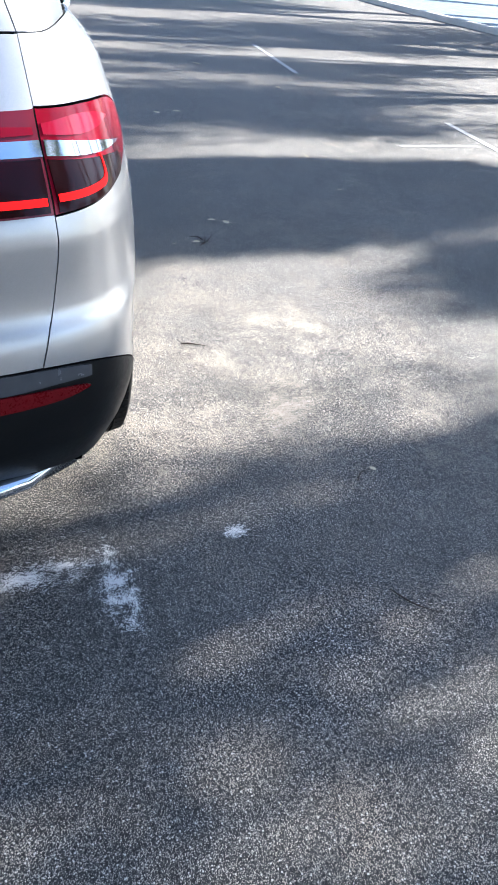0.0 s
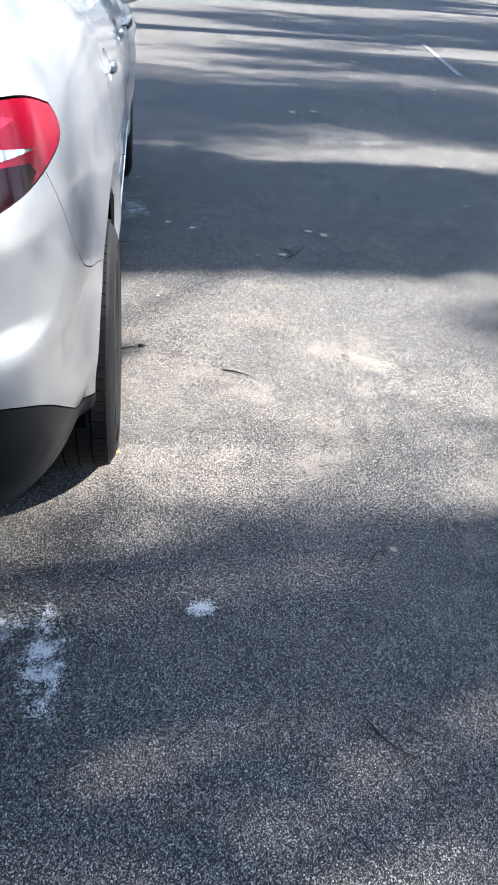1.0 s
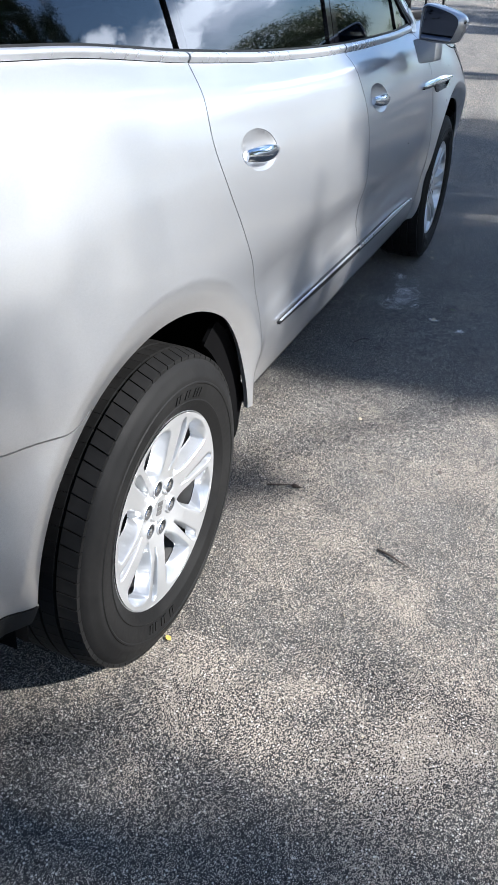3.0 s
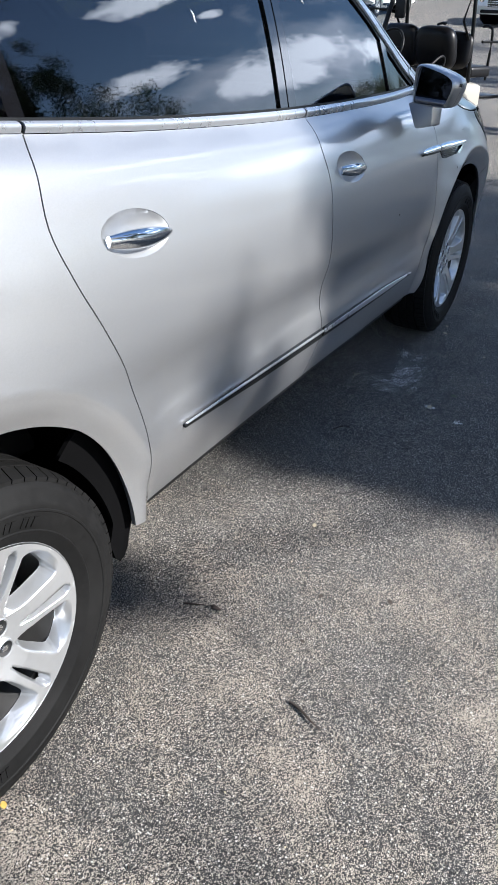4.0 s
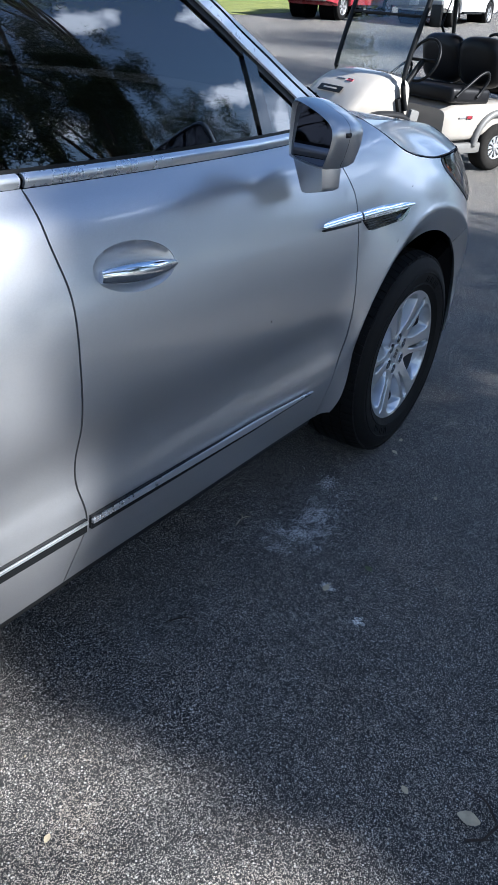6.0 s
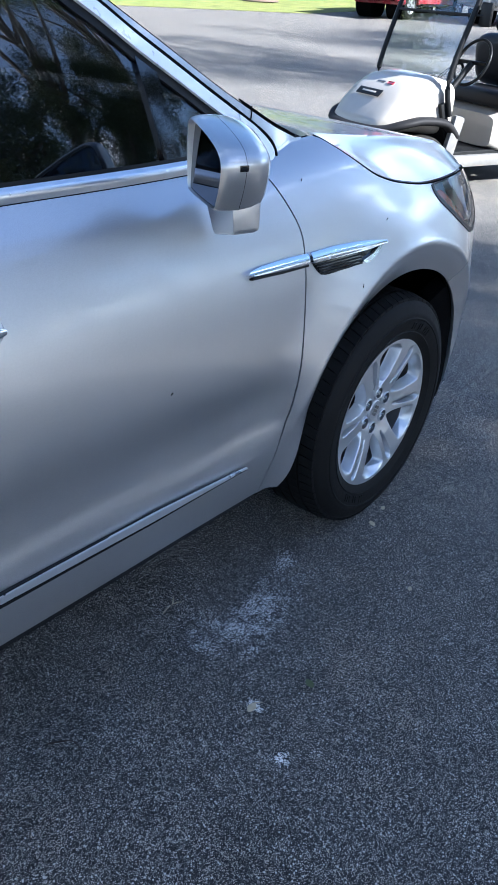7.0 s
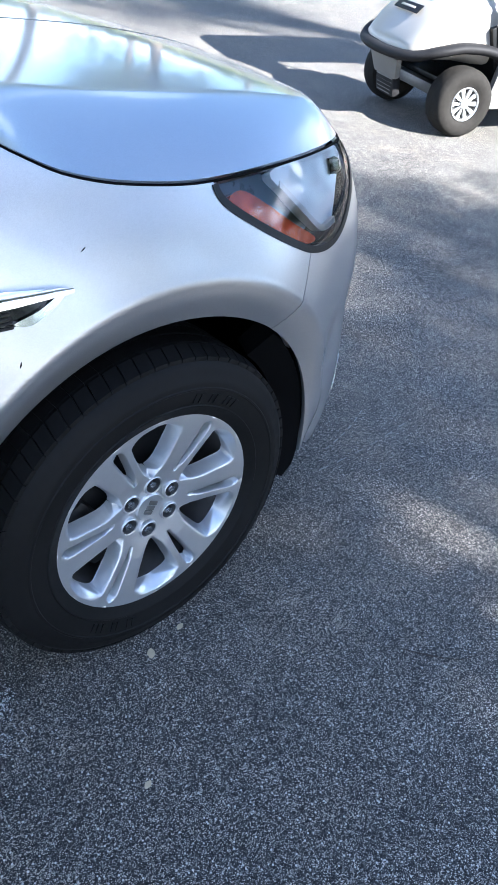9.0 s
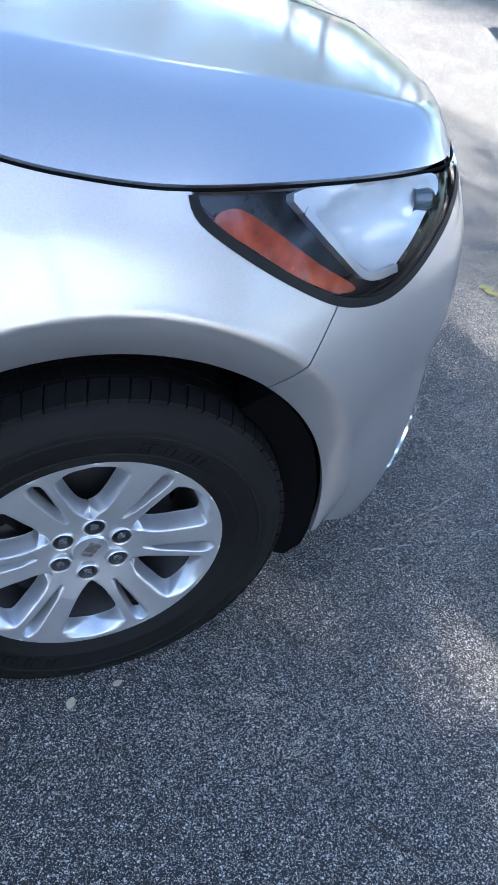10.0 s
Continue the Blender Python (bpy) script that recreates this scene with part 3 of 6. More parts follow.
def inset(s, z):
    """How far the skin lies inside the widest outline, at a station along the car and a height."""
    y, m = s, mould_z(np.clip(s, 0.3, 2.7))
    top = belt_in(s) * upper(np.clip((z - 0.68) / (shoulder(s) - 0.68), 0, 1))
    side = np.where(z > m + 0.20, np.maximum(top, 0.004), 0)
    k = smooth(z, m + 0.12, m + 0.30)
    side = top * k + lower(z - m) * (1 - k)
    for yc, r0, base, lip, flare, reach, droop in ((0.0, 0.482, 0.006, 0.9, 0.008, 0.22, 0.012), (AXLE_F, 0.465, -0.004, 0.9, 0.020, 0.24, 0.030)):
        r = np.hypot(y - yc, z - HUB_Z)
        low = 1 - smooth(z, 0.48, 0.72)
        near = 1 - smooth(r, r0 + 0.05 - 0.05 * low, r0 + 0.22 - 0.13 * low)
        lowmask = 1 - smooth(z, 0.75, 0.95)
        side = side * (1 - near * lowmask) + base * near * lowmask
        d = r - r0
        k = smooth(d, 0.054, 0.082)
        flared = -flare * np.clip((reach - d) / (reach - 0.068), 0, 1.3) ** 1.4 * k + (-flare + droop * (0.068 - d) / 0.068) * (1 - k)
        sink = np.where((y > 1.5) & (y > yc), 0.13, 0.0)
        side = side + flared * (1 - smooth(z, 1.0, 1.12)) * smooth(z, 0.42 - sink, 0.62 - sink) + lip * 0.012 * (1 - smooth(r, r0 - 0.03, r0 + 0.05))
    wr, wf = smooth(-s, 0.55, 1.25), smooth(s, 3.3, 3.8)
    out = side * (1 - wr) + np.maximum(rear_in(z), 0) * wr
    out = out - 0.013 * wf * smooth(z, 0.28, 0.45) * (1 - smooth(z, 0.62, 0.85))
    return out * (1 - wf) + (0.65 * front_in(z) + (0.12 + 0.23 * smooth(z, 0.45, 0.75)) * np.minimum(side, 0.1)) * wf


def skin(s, z, out=0.0):
    """The point of the car's skin, in the car's own metres: right, ahead, up."""
    s, z = np.asarray(s, float), np.asarray(z, float)
    e = 1e-3
    tx, ty = plan_x(s + e) - plan_x(s - e), plan_y(s + e) - plan_y(s - e)
    n = np.hypot(tx, ty) + 1e-9
    nx, ny = ty / n, -tx / n
    d = inset(s, z) - out
    return np.stack([plan_x(s) - nx * d, plan_y(s) - ny * d, z + 0 * s], -1)

RING = [-2.25, -1.75, -1.45, -1.1, -0.6, 0.3, 1.2, 1.8, 2.7]
ring_x = pchip(RING, [0, 0.36, 0.53, 0.605, 0.645, 0.67, 0.67, 0.655, 0.62])
ring_y = pchip(RING, [-0.82, -0.79, -0.72, -0.58, -0.40, 0.3, 1.2, 1.8, 2.7])
ROOF_Z, GLASS_H = 1.70, 0.50


def side_glass(s, h, out=0.0):
    """The cabin's side, from the belt line (h 0) to the roof's edge (h 0.5)."""
    s, w = np.asarray(s, float), np.asarray(h, float) / GLASS_H
    low = skin(s, belt(s))
    top = np.stack([ring_x(s), ring_y(s), ROOF_Z + 0 * s], -1)
    p = low + (top - low) * w[..., None]
    flat = top - low
    n = np.stack([flat[..., 2], 0 * s, -flat[..., 0]], -1)
    rear = smooth(-s, 0.9, 1.6)
    n = n * (1 - rear)[..., None] + np.stack([0 * s, -flat[..., 2], flat[..., 1]], -1) * rear[..., None]
    n /= np.linalg.norm(n, axis=-1, keepdims=True)
    return p + n * (out + 0.018 * np.sin(np.pi * np.clip(w, 0, 1)))[..., None]


PILLAR_LOW, PILLAR_TOP = (2.70, 0.0), (1.80, 0.5)


def windscreen(a, b, out=0.0):
    """The windscreen: a across from 0 to 0.8, b up from 0 to 1.1."""
    a, b = np.asarray(a, float) / 0.8, np.asarray(b, float) / 1.1
    edge = side_glass(PILLAR_LOW[0] + (PILLAR_TOP[0] - PILLAR_LOW[0]) * b, 0.5 * b, -0.006)
    mid = np.array([0, 2.86, 1.215]) + (np.array([0, 1.92, 1.735]) - np.array([0, 2.86, 1.215])) * b[..., None]
    bow = (1 - a * a)[..., None]
    p = edge + (mid - edge) * bow
    p[..., 0] = edge[..., 0] * a
    p[..., 1] += 0.02 * np.sin(np.pi * b) * bow[..., 0] + out * 0.5
    p[..., 2] += 0.03 * np.sin(np.pi * b) * bow[..., 0] + out * 0.85
    return p


def hood_edge():
    pts = skin(np.linspace(2.765, 4.78, 120), belt(np.linspace(2.765, 4.78, 120)))
    return pts


HOOD_EDGE = hood_edge()
hood_xe = lambda y: np.interp(y, HOOD_EDGE[:, 1], HOOD_EDGE[:, 0])
hood_ze = lambda y: np.interp(y, HOOD_EDGE[:, 1], HOOD_EDGE[:, 2])
ridge_z = spline([2.55, 2.77, 2.92, 3.13, 3.3, 3.5, 3.65, 3.8, 3.9, 4.0], [1.232, 1.205, 1.174, 1.141, 1.122, 1.101, 1.080, 1.050, 1.026, 0.995])


def hood_top(x, y, out=0.0):
    """A flat middle between two ridges, and sloping flanks down to the bonnet's edge."""
    x, y = np.asarray(x, float), np.asarray(y, float)
    wide, edge = hood_xe(y), hood_ze(y)
    ridge = np.minimum(0.685, 0.86 * wide)
    over = np.clip((np.abs(x) - ridge) / np.maximum(wide - ridge, 0.02), 0, 1)
    crest = np.maximum(ridge_z(y), edge)
    z = crest + 0.012 * (1 - np.clip(np.abs(x) / ridge, 0, 1) ** 2) - (crest - edge) * (0.5 * over + 0.5 * over ** 2)
    return np.stack([x, y, z + out], -1)


def roof_top(x, y, out=0.0):
    x, y = np.asarray(x, float), np.asarray(y, float)
    q = np.clip(np.abs(x) / 0.68, 0, 1)
    return np.stack([x, y, ROOF_Z + 0.05 * (1 - q ** 2.5) - 0.012 * np.abs(y - 0.6) ** 2 * (1 - q) + out], -1)


def along(f, a, b, n=24):
    return [(float(s), float(f(s))) for s in np.linspace(a, b, n)]


def arc(yc, r, a, b, n=40):
    """A wheel arch: from angle a to b, degrees from straight ahead."""
    return [(yc + r * 1.015 * math.cos(radians(t)), HUB_Z + (r - 0.012 * math.sin(radians(t))) * math.sin(radians(t))) for t in np.linspace(a, b, n)]


R_REAR, R_FRONT = 0.484, 0.461
sill_z = pchip([0.4, 0.7, 1.5, 2.0, 2.7], [0.40, 0.40, 0.388, 0.365, 0.352])
gap_rear = catmull([(0.362, 1.29), (0.338, 1.245), (0.314, 1.145), (0.345, 1.04), (0.392, 0.945), (0.455, 0.81), (0.495, 0.695), (0.514, 0.6), (0.524, 0.53), (0.524, 0.47), (0.512, 0.418), (0.50, 0.402)], 5)
gap_mid = catmull([(1.52, 1.192), (1.514, 1.115), (1.526, 1.015), (1.514, 0.895), (1.50, 0.75), (1.492, 0.645), (1.505, 0.545), (1.475, 0.46), (1.455, 0.389)], 5)
gap_front = catmull([(2.515, 1.171), (2.546, 1.12), (2.590, 1.035), (2.594, 0.965), (2.587, 0.87), (2.577, 0.78), (2.559, 0.63), (2.534, 0.52), (2.508, 0.42), (2.498, 0.354)], 5)
gap_bumper = catmull([(3.47, 0.882), (3.436, 0.836), (3.400, 0.788), (3.362, 0.737)], 5)
lamp_low = catmull([(3.218, 1.046), (3.232, 1.012), (3.314, 0.957), (3.41, 0.905), (3.48, 0.876), (3.56, 0.864), (3.63, 0.877), (3.735, 0.925), (3.84, 0.965), (3.93, 0.985)], 5)
tail_top = catmull([(-1.44, 1.243), (-1.2, 1.241), (-1.0, 1.238), (-0.76, 1.228), (-0.62, 1.20)], 4)
tail_low = catmull([(-0.62, 1.20), (-0.595, 1.168), (-0.63, 1.135), (-0.78, 1.107), (-0.95, 1.088), (-1.2, 1.072), (-1.455, 1.062)], 4)
gap_tail = catmull([(-0.78, 1.107), (-0.715, 1.0), (-0.63, 0.893), (-0.52, 0.845), (-0.42, 0.822), (-0.31, 0.795), (-0.245, 0.80)], 4)
gate_edge = catmull([(-1.455, 1.062), (-1.457, 1.0), (-1.470, 0.94), (-1.492, 0.872), (-1.520, 0.83), (-1.55, 0.765)], 4)
black_low = catmull([(-1.9, 0.765), (-1.55, 0.765), (-1.3, 0.745), (-1.05, 0.69), (-0.85, 0.615), (-0.7, 0.55), (-0.58, 0.515), (-0.475, 0.49)], 4)
DLO = catmull([(-0.66, 0.06), (-0.52, 0.24), (-0.25, 0.36), (0.2, 0.415), (0.9, 0.44), (1.5, 0.44), (1.80, 0.42), (1.97, 0.37), (2.165, 0.275), (2.255, 0.22), (2.375, 0.153), (2.495, 0.084), (2.570, 0.036), (2.602, 0.004)], 6)

car = thing("suv", "silver metallic mid-size SUV parked on the tarmac", "car", (CAR_X, 0, 0))

# inner shell, floor and wheel wells
shell_line = ([(-2.25, 0.42), (-0.52, 0.42)] + arc(0, R_REAR + 0.008, 178, 4)[0:] + [(0.50, 0.42), (2.60, 0.42)]
              + arc(AXLE_F, R_FRONT + 0.008, 174, 4) + [(3.56, 0.36), (4.78, 0.36)] + along(lambda s: belt(s) - 0.004, 4.78, 3.95, 20) + lamp_low[::-1] + along(lambda s: belt(s) - 0.004, 3.21, -2.25, 110))
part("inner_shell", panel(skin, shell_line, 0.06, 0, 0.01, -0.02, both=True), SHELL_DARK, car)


def well_bm(y, side):
    bm = lathe_bm([(0.02, 0.56), (0.50, 0.56), (0.505, 0.60), (0.505, 0.925 if y < 1 else 0.83)], 40, "X", (0, y, HUB_Z))
    bmesh.ops.bisect_plane(bm, geom=bm.verts[:] + bm.edges[:] + bm.faces[:], plane_co=(0, 0, 0.41), plane_no=(0, 0, -1), clear_outer=True)
    if side < 0:
        bmesh.ops.scale(bm, vec=(-1, 1, 1), verts=bm.verts[:])
        bmesh.ops.reverse_faces(bm, faces=bm.faces[:])
    return bm


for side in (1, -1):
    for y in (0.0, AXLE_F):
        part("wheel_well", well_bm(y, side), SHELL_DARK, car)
for side in (1, -1):
    part("splash_guard", box_bm((0.42, 0.015, 0.30), (side * 0.66, AXLE_F + 0.490, 0.40), 0.004), SHELL_DARK, car)
    part("splash_guard", box_bm((0.42, 0.015, 0.20), (side * 0.70, 0.478, 0.40), 0.004), SHELL_DARK, car)
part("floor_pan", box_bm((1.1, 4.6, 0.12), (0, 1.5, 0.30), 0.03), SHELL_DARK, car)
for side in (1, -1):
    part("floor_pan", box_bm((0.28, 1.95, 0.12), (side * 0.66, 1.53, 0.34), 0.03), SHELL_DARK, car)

def handle_oval(y, z, tilt, grow=1.0):
    return [(y + 0.112 * grow * math.cos(t), z + 0.047 * grow * math.sin(t) + tilt * 0.112 * math.cos(t)) for t in np.linspace(0, 2 * math.pi, 40, endpoint=False)]


REAR_HANDLE, FRONT_HANDLE = (0.553, 1.086, -0.12), (1.702, 1.032, -0.10)
for mirrored in (False, True):
    kw = dict(mirror=mirrored)
    quarter = ([p for p in along(belt, 0.362, -1.44, 60)] + tail_top + [p for p in tail_low if p[0] > -0.78 or p[1] > 1.15]
               + gap_tail + [(y - 0.03 * max(0, y - 0.3) / 0.19, z) for y, z in arc(0, R_REAR, 120, 4, 50)] + [p for p in gap_rear[::-1]])
    part("quarter_panel", panel(skin, quarter, 0.0095, 0.0016, **kw), PAINT, car)
    rear_door = part("rear_door", panel(skin, gap_rear[::-1] + along(belt, 0.362, 1.52) + gap_mid + along(sill_z, 1.455, 0.50), 0.03, 0.002, **kw, holes=[handle_oval(*REAR_HANDLE)]), PAINT, car)
    front_door = part("front_door", panel(skin, gap_mid[::-1] + along(belt, 1.52, 2.515) + gap_front + along(sill_z, 2.498, 1.455), 0.03, **kw, holes=[handle_oval(*FRONT_HANDLE)]), PAINT, car)
    fender_line = (gap_front[::-1] + along(belt, 2.515, 3.218, 30) + [p for p in lamp_low if p[0] <= 3.47] + gap_bumper
                   + arc(AXLE_F, R_FRONT, 52.4, 163, 36) + [(2.605, 0.455), (2.582, 0.40), (2.558, 0.352), (2.498, 0.353)])
    fender = part("front_fender", panel(skin, fender_line, 0.0078, 0.0018, **kw), PAINT, car)
    for yc, r, lines in ((0, R_REAR, [(0.470, 0.37), (0.462, 0.335), (0.448, 0.315), (0.43, 0.312), (0.415, 0.33), (0.40, 0.38)]), (AXLE_F, R_FRONT, [(3.541, 0.33), (3.530, 0.285), (3.490, 0.268), (3.445, 0.30)])):
        liner = [(y - 0.004, z) for y, z in arc(yc, r, 48, 5, 14)] + lines + arc(yc, r - 0.07, 8, 48, 10)
        part("arch_liner", panel(skin, liner, 0.02, 0, 0.01 if yc < 1 else 0.05, -0.03 if yc < 1 else -0.008, **kw), SHELL_DARK, car, "black wheel arch liner")
    # cabin side: frame, pillars, glass
    frame_line = ([(-1.44, 0.0), (-1.44, 0.5)] + [(s, 0.5) for s in np.linspace(-1.35, 1.80, 40)]
                  + [tuple(np.array(PILLAR_TOP) + (np.array(PILLAR_LOW) - np.array(PILLAR_TOP)) * k) for k in np.linspace(0.05, 1, 20)]
                  + [(2.615, 0.0)] + DLO[::-1] + [(-0.68, 0.0)])
    part("side_frame", panel(side_glass, frame_line, 0.04, 0.001, 0.012, **kw), PAINT, car)
    dlo_top = lambda s: float(np.interp(s, [p[0] for p in DLO], [p[1] for p in DLO]))

    rim_in = lambda s: 0.016 * float(smooth(s, 1.9, 2.2))

    def pane(a, b, lean_a=0.0, lean_b=0.0):
        """The outline of a side window between two stations."""
        ends = [(a, 0.021), (a + lean_a, dlo_top(a + lean_a) - 0.02 - rim_in(a))]
        top = [(s, max(0.032, dlo_top(s) - 0.02 - rim_in(s))) for s in np.linspace(a + lean_a + 0.01, b + lean_b - 0.01, 24)]
        return ends + top + [(b + lean_b, max(0.034, dlo_top(b + lean_b) - 0.02 - rim_in(b))), (b, 0.021)]
    for owner, a, b, la, lb in ((car, -0.62, 0.345, 0.1, 0.0), (rear_door, 0.375, 1.385, 0, 0.03), (front_door, 1.475, 2.275, 0.02, -0.02), (front_door, 2.31, 2.55, -0.02, 0.0)):
        part("side_window", panel(side_glass, pane(a, b, la, lb), 0.04, 0.0, 0.004, -0.006, thick=0.004, **kw), GLASS_DARK, owner, "dark tinted glass")
    for owner, a, b, la, lb in ((car, 0.340, 0.380, 0, 0), (rear_door, 1.38, 1.425, 0.03, 0.03), (front_door, 1.432, 1.48, 0.03, 0.02), (front_door, 2.268, 2.316, -0.02, -0.02)):
        part("pillar_trim", panel(side_glass, pane(a, b, la, lb), 0.04, 0.0, 0.01, 0.001, **kw), GLOSS_BLACK, owner, "gloss black pillar trim")
    part("window_seal", panel(side_glass, ribbon([(s, dlo_top(s) - 0.011 - 1.1 * rim_in(s)) for s in np.linspace(-0.62, 2.535, 90)], 0.024), 0.03, 0, 0.008, 0.0, **kw), BLACK_TRIM, car)
    part("window_chrome", panel(side_glass, ribbon([(s, dlo_top(s) + 0.008 - 1.25 * rim_in(s)) for s in np.linspace(-0.64, 2.505, 90)], [0.018] * 8 + [0.022] * 3), 0.01, 0, 0.008, 0.007, **kw), BRIGHT, car, "bright window surround")
    tip = catmull([(2.50, 0.080), (2.545, 0.052), (2.576, 0.026), (2.591, 0.006), (2.588, -0.008), (2.568, -0.012), (2.51, -0.003)], 5) + catmull([(2.51, 0.0215), (2.535, 0.0205), (2.550, 0.022), (2.549, 0.030), (2.50, 0.060)], 5)
    part("window_chrome", panel(side_glass, tip, 0.006, 0, 0.010, 0.0105, **kw), BRIGHT, car, "bright window surround")
    part("pillar_foot", panel(side_glass, ribbon([(s, -0.001) for s in np.linspace(2.600, 2.715, 20)], [0.010, 0.010, 0.004]), 0.004, 0, 0.003, 0.0012, **kw), PAINT, car)
    part("window_gasket", panel(side_glass, ribbon([(s, dlo_top(s) + 0.0055) for s in np.linspace(1.95, 2.54, 40)] + catmull([(2.570, 0.042), (2.596, 0.018), (2.604, -0.004), (2.592, -0.018), (2.560, -0.022), (2.515, -0.012)], 5), 0.007), 0.006, 0, 0.006, 0.0055, **kw), SHELL_DARK, car)
    part("pillar_seam", panel(side_glass, ribbon([(2.536, 0.060), (2.547, 0.075), (2.553, 0.090)], 0.0028), 0.01, 0, 0.004, 0.0012, **kw), SHELL_DARK, car)
    for owner, a, b in ((car, -0.66, 0.355), (rear_door, 0.365, 1.515), (front_door, 1.525, 2.515)):
        convex = lambda s, h, out=0.0: side_glass(s, h, out + 0.010 * (1 - np.clip(np.abs(h - 0.010) / 0.0125, 0, 1) ** 2))
        part("belt_chrome", panel(convex, ribbon([(s, 0.010) for s in np.linspace(a, b, 90)], 0.023), 0.006, 0, 0.006, 0.001, **kw), SATIN_ALU, owner, "satin bright belt strip")
    part("window_seal", panel(side_glass, ribbon([(s, 0.0245) for s in np.linspace(-0.60, 2.50, 60)], 0.007), 0.03, 0, 0.01, 0.001, **kw), BLACK_TRIM, car)
    # chrome lower door mouldings: dark reflection painted black below, bright edge above widens forwards
    for owner, a, b, w1, w2, lift in ((rear_door, 0.672, 1.498, [0.006, 0.030, 0.032], [0.002, 0.005, 0.006], 0.0100), (front_door, 1.512, 2.405, [0.032, 0.032, 0.028, 0.004], [0.011, 0.017, 0.019, 0.003], 0.0060)):
        line = [(s, mould_z(s) - 0.004) for s in np.linspace(a, b, 36)]
        part("lower_moulding", panel(skin, ribbon(line, w1), 0.02, 0, 0.02, 0.008, **kw), BLACK_TRIM, owner, "chrome moulding, its dark reflection painted black below")
        part("chrome_edge", panel(skin, ribbon([(s, z + lift) for s, z in line], w2), 0.02, 0, 0.006, 0.0125, **kw), SATIN_ALU, owner)
    part("sill_trim", panel(skin, ribbon([(s, float(sill_z(s)) - 0.012) for s in np.linspace(0.52, 2.48, 60)], [0.010] + [0.020] * 8 + [0.012]), 0.02, 0, 0.012, -0.004, **kw), BLACK_TRIM, car, "black strip under the doors")
    # handles: a scooped bowl, and a chrome bar across it
    for owner, (y, z, tilt) in ((rear_door, REAR_HANDLE), (front_door, FRONT_HANDLE)):
        oval = handle_oval(y, z, tilt, 1.02)
        hollow = lambda s, q, out=0.0, y=y, z=z, tilt=tilt: skin(s, q, out - 0.0005 - 0.0185 * np.clip(1 - ((s - y) / 0.112) ** 2 - ((q - z - tilt * (s - y)) / 0.047) ** 2, 0, 1) ** 0.7)
        bowl = part("handle_bowl", panel(hollow, oval, 0.010, 0, 0.002, **kw), PAINT, owner, "scooped bowl behind the handle")
        bar = [skin(np.array(y + u), np.array(z - 0.006 + tilt * u), 0.004 + 0.012 * math.cos(u / 0.112 * math.pi / 2)) for u in np.linspace(-0.101, 0.110, 24)]
        bar = [(-p[0] if mirrored else p[0], p[1], p[2]) for p in bar]
        part("door_handle", tube_bm(bar, [0.004 + 0.0095 * math.sin(math.pi * min(1, 0.10 + 0.95 * i / 24)) ** 0.7 for i in range(24)], 14, 1.5), CHROME, owner, "chrome door handle")
    # wing vent: chrome blade over a black grille
    blade = [(2.390, 0.979), (2.45, 0.977), (2.52, 0.974), (2.592, 0.971)]
    arched = lambda s, q, out=0.0: skin(s, q, out + 0.005 * (1 - np.clip((q - 0.972 + 0.03 * (s - 2.6)) / 0.014, -1, 1) ** 2) - 0.30 * (q - 0.972))
    part("vent_blade", panel(arched, ribbon(catmull(blade, 6), [0.005, 0.012, 0.016, 0.018, 0.020, 0.021, 0.022, 0.022, 0.022]), 0.006, 0, 0.015, 0.011, **kw), CHROME, front_door, "chrome blade")
    # black strip as a painted shadow under the chrome blade
    part("vent_shade", panel(skin, ribbon([(s, 0.9655 - 0.04 * (s - 2.40)) for s in np.linspace(2.40, 2.592, 16)], [0.004, 0.010, 0.010]), 0.015, 0, 0.012, 0.011, **kw), BLACK_TRIM, front_door)
    blade = [(2.603, 0.970), (2.70, 0.967), (2.80, 0.963), (2.898, 0.958)]
    part("vent_blade", panel(arched, ribbon(catmull(blade, 6), [0.022, 0.025, 0.022, 0.006]), 0.006, 0, 0.015, 0.011, **kw), CHROME, fender, "chrome blade")
    mouth = catmull([(2.612, 0.958), (2.65, 0.921), (2.72, 0.917), (2.81, 0.920), (2.858, 0.932), (2.892, 0.955)], 5)
    part("vent_backing", panel(skin, mouth, 0.02, 0, 0.01, 0.0015, **kw), GLOSS_BLACK, fender)
    part("vent_hook", panel(skin, catmull([(2.80, 0.927), (2.84, 0.937), (2.888, 0.956), (2.868, 0.937), (2.825, 0.920)], 4, True), 0.01, 0, 0.01, 0.010, **kw), CHROME, fender)
    for k in range(5):
        z = 0.951 - 0.0068 * k
        part("vent_slat", panel(skin, ribbon([(s, z - 0.02 * (s - 2.65)) for s in np.linspace(2.622 + 0.006 * k, 2.80, 12)], 0.0032), 0.01, 0, 0.006, 0.006, **kw), BLACK_TRIM, fender)
    # head lamp
    lamp_line = lamp_low + along(lambda s: belt(s) - 0.004, 3.93, 3.218, 30)
    lamp = part("head_lamp", panel(skin, lamp_line, 0.02, 0.003, 0.03, -0.07, **kw), LAMP_HOUSE, car, "clear wrap-round head lamp with an amber side reflector")
    part("lamp_lens", panel(skin, lamp_line, 0.02, 0.003, 0.004, 0.001, **kw), LENS, lamp)
    part("lamp_border", panel(skin, ribbon(lamp_low[1:], 0.014), 0.01, 0, 0.012, 0.0025, **kw), BLACK_TRIM, lamp)
    amber = catmull([(3.252, 1.004), (3.29, 1.016), (3.35, 0.985), (3.43, 0.934), (3.515, 0.886), (3.475, 0.884), (3.40, 0.915), (3.31, 0.966)], 5, True)
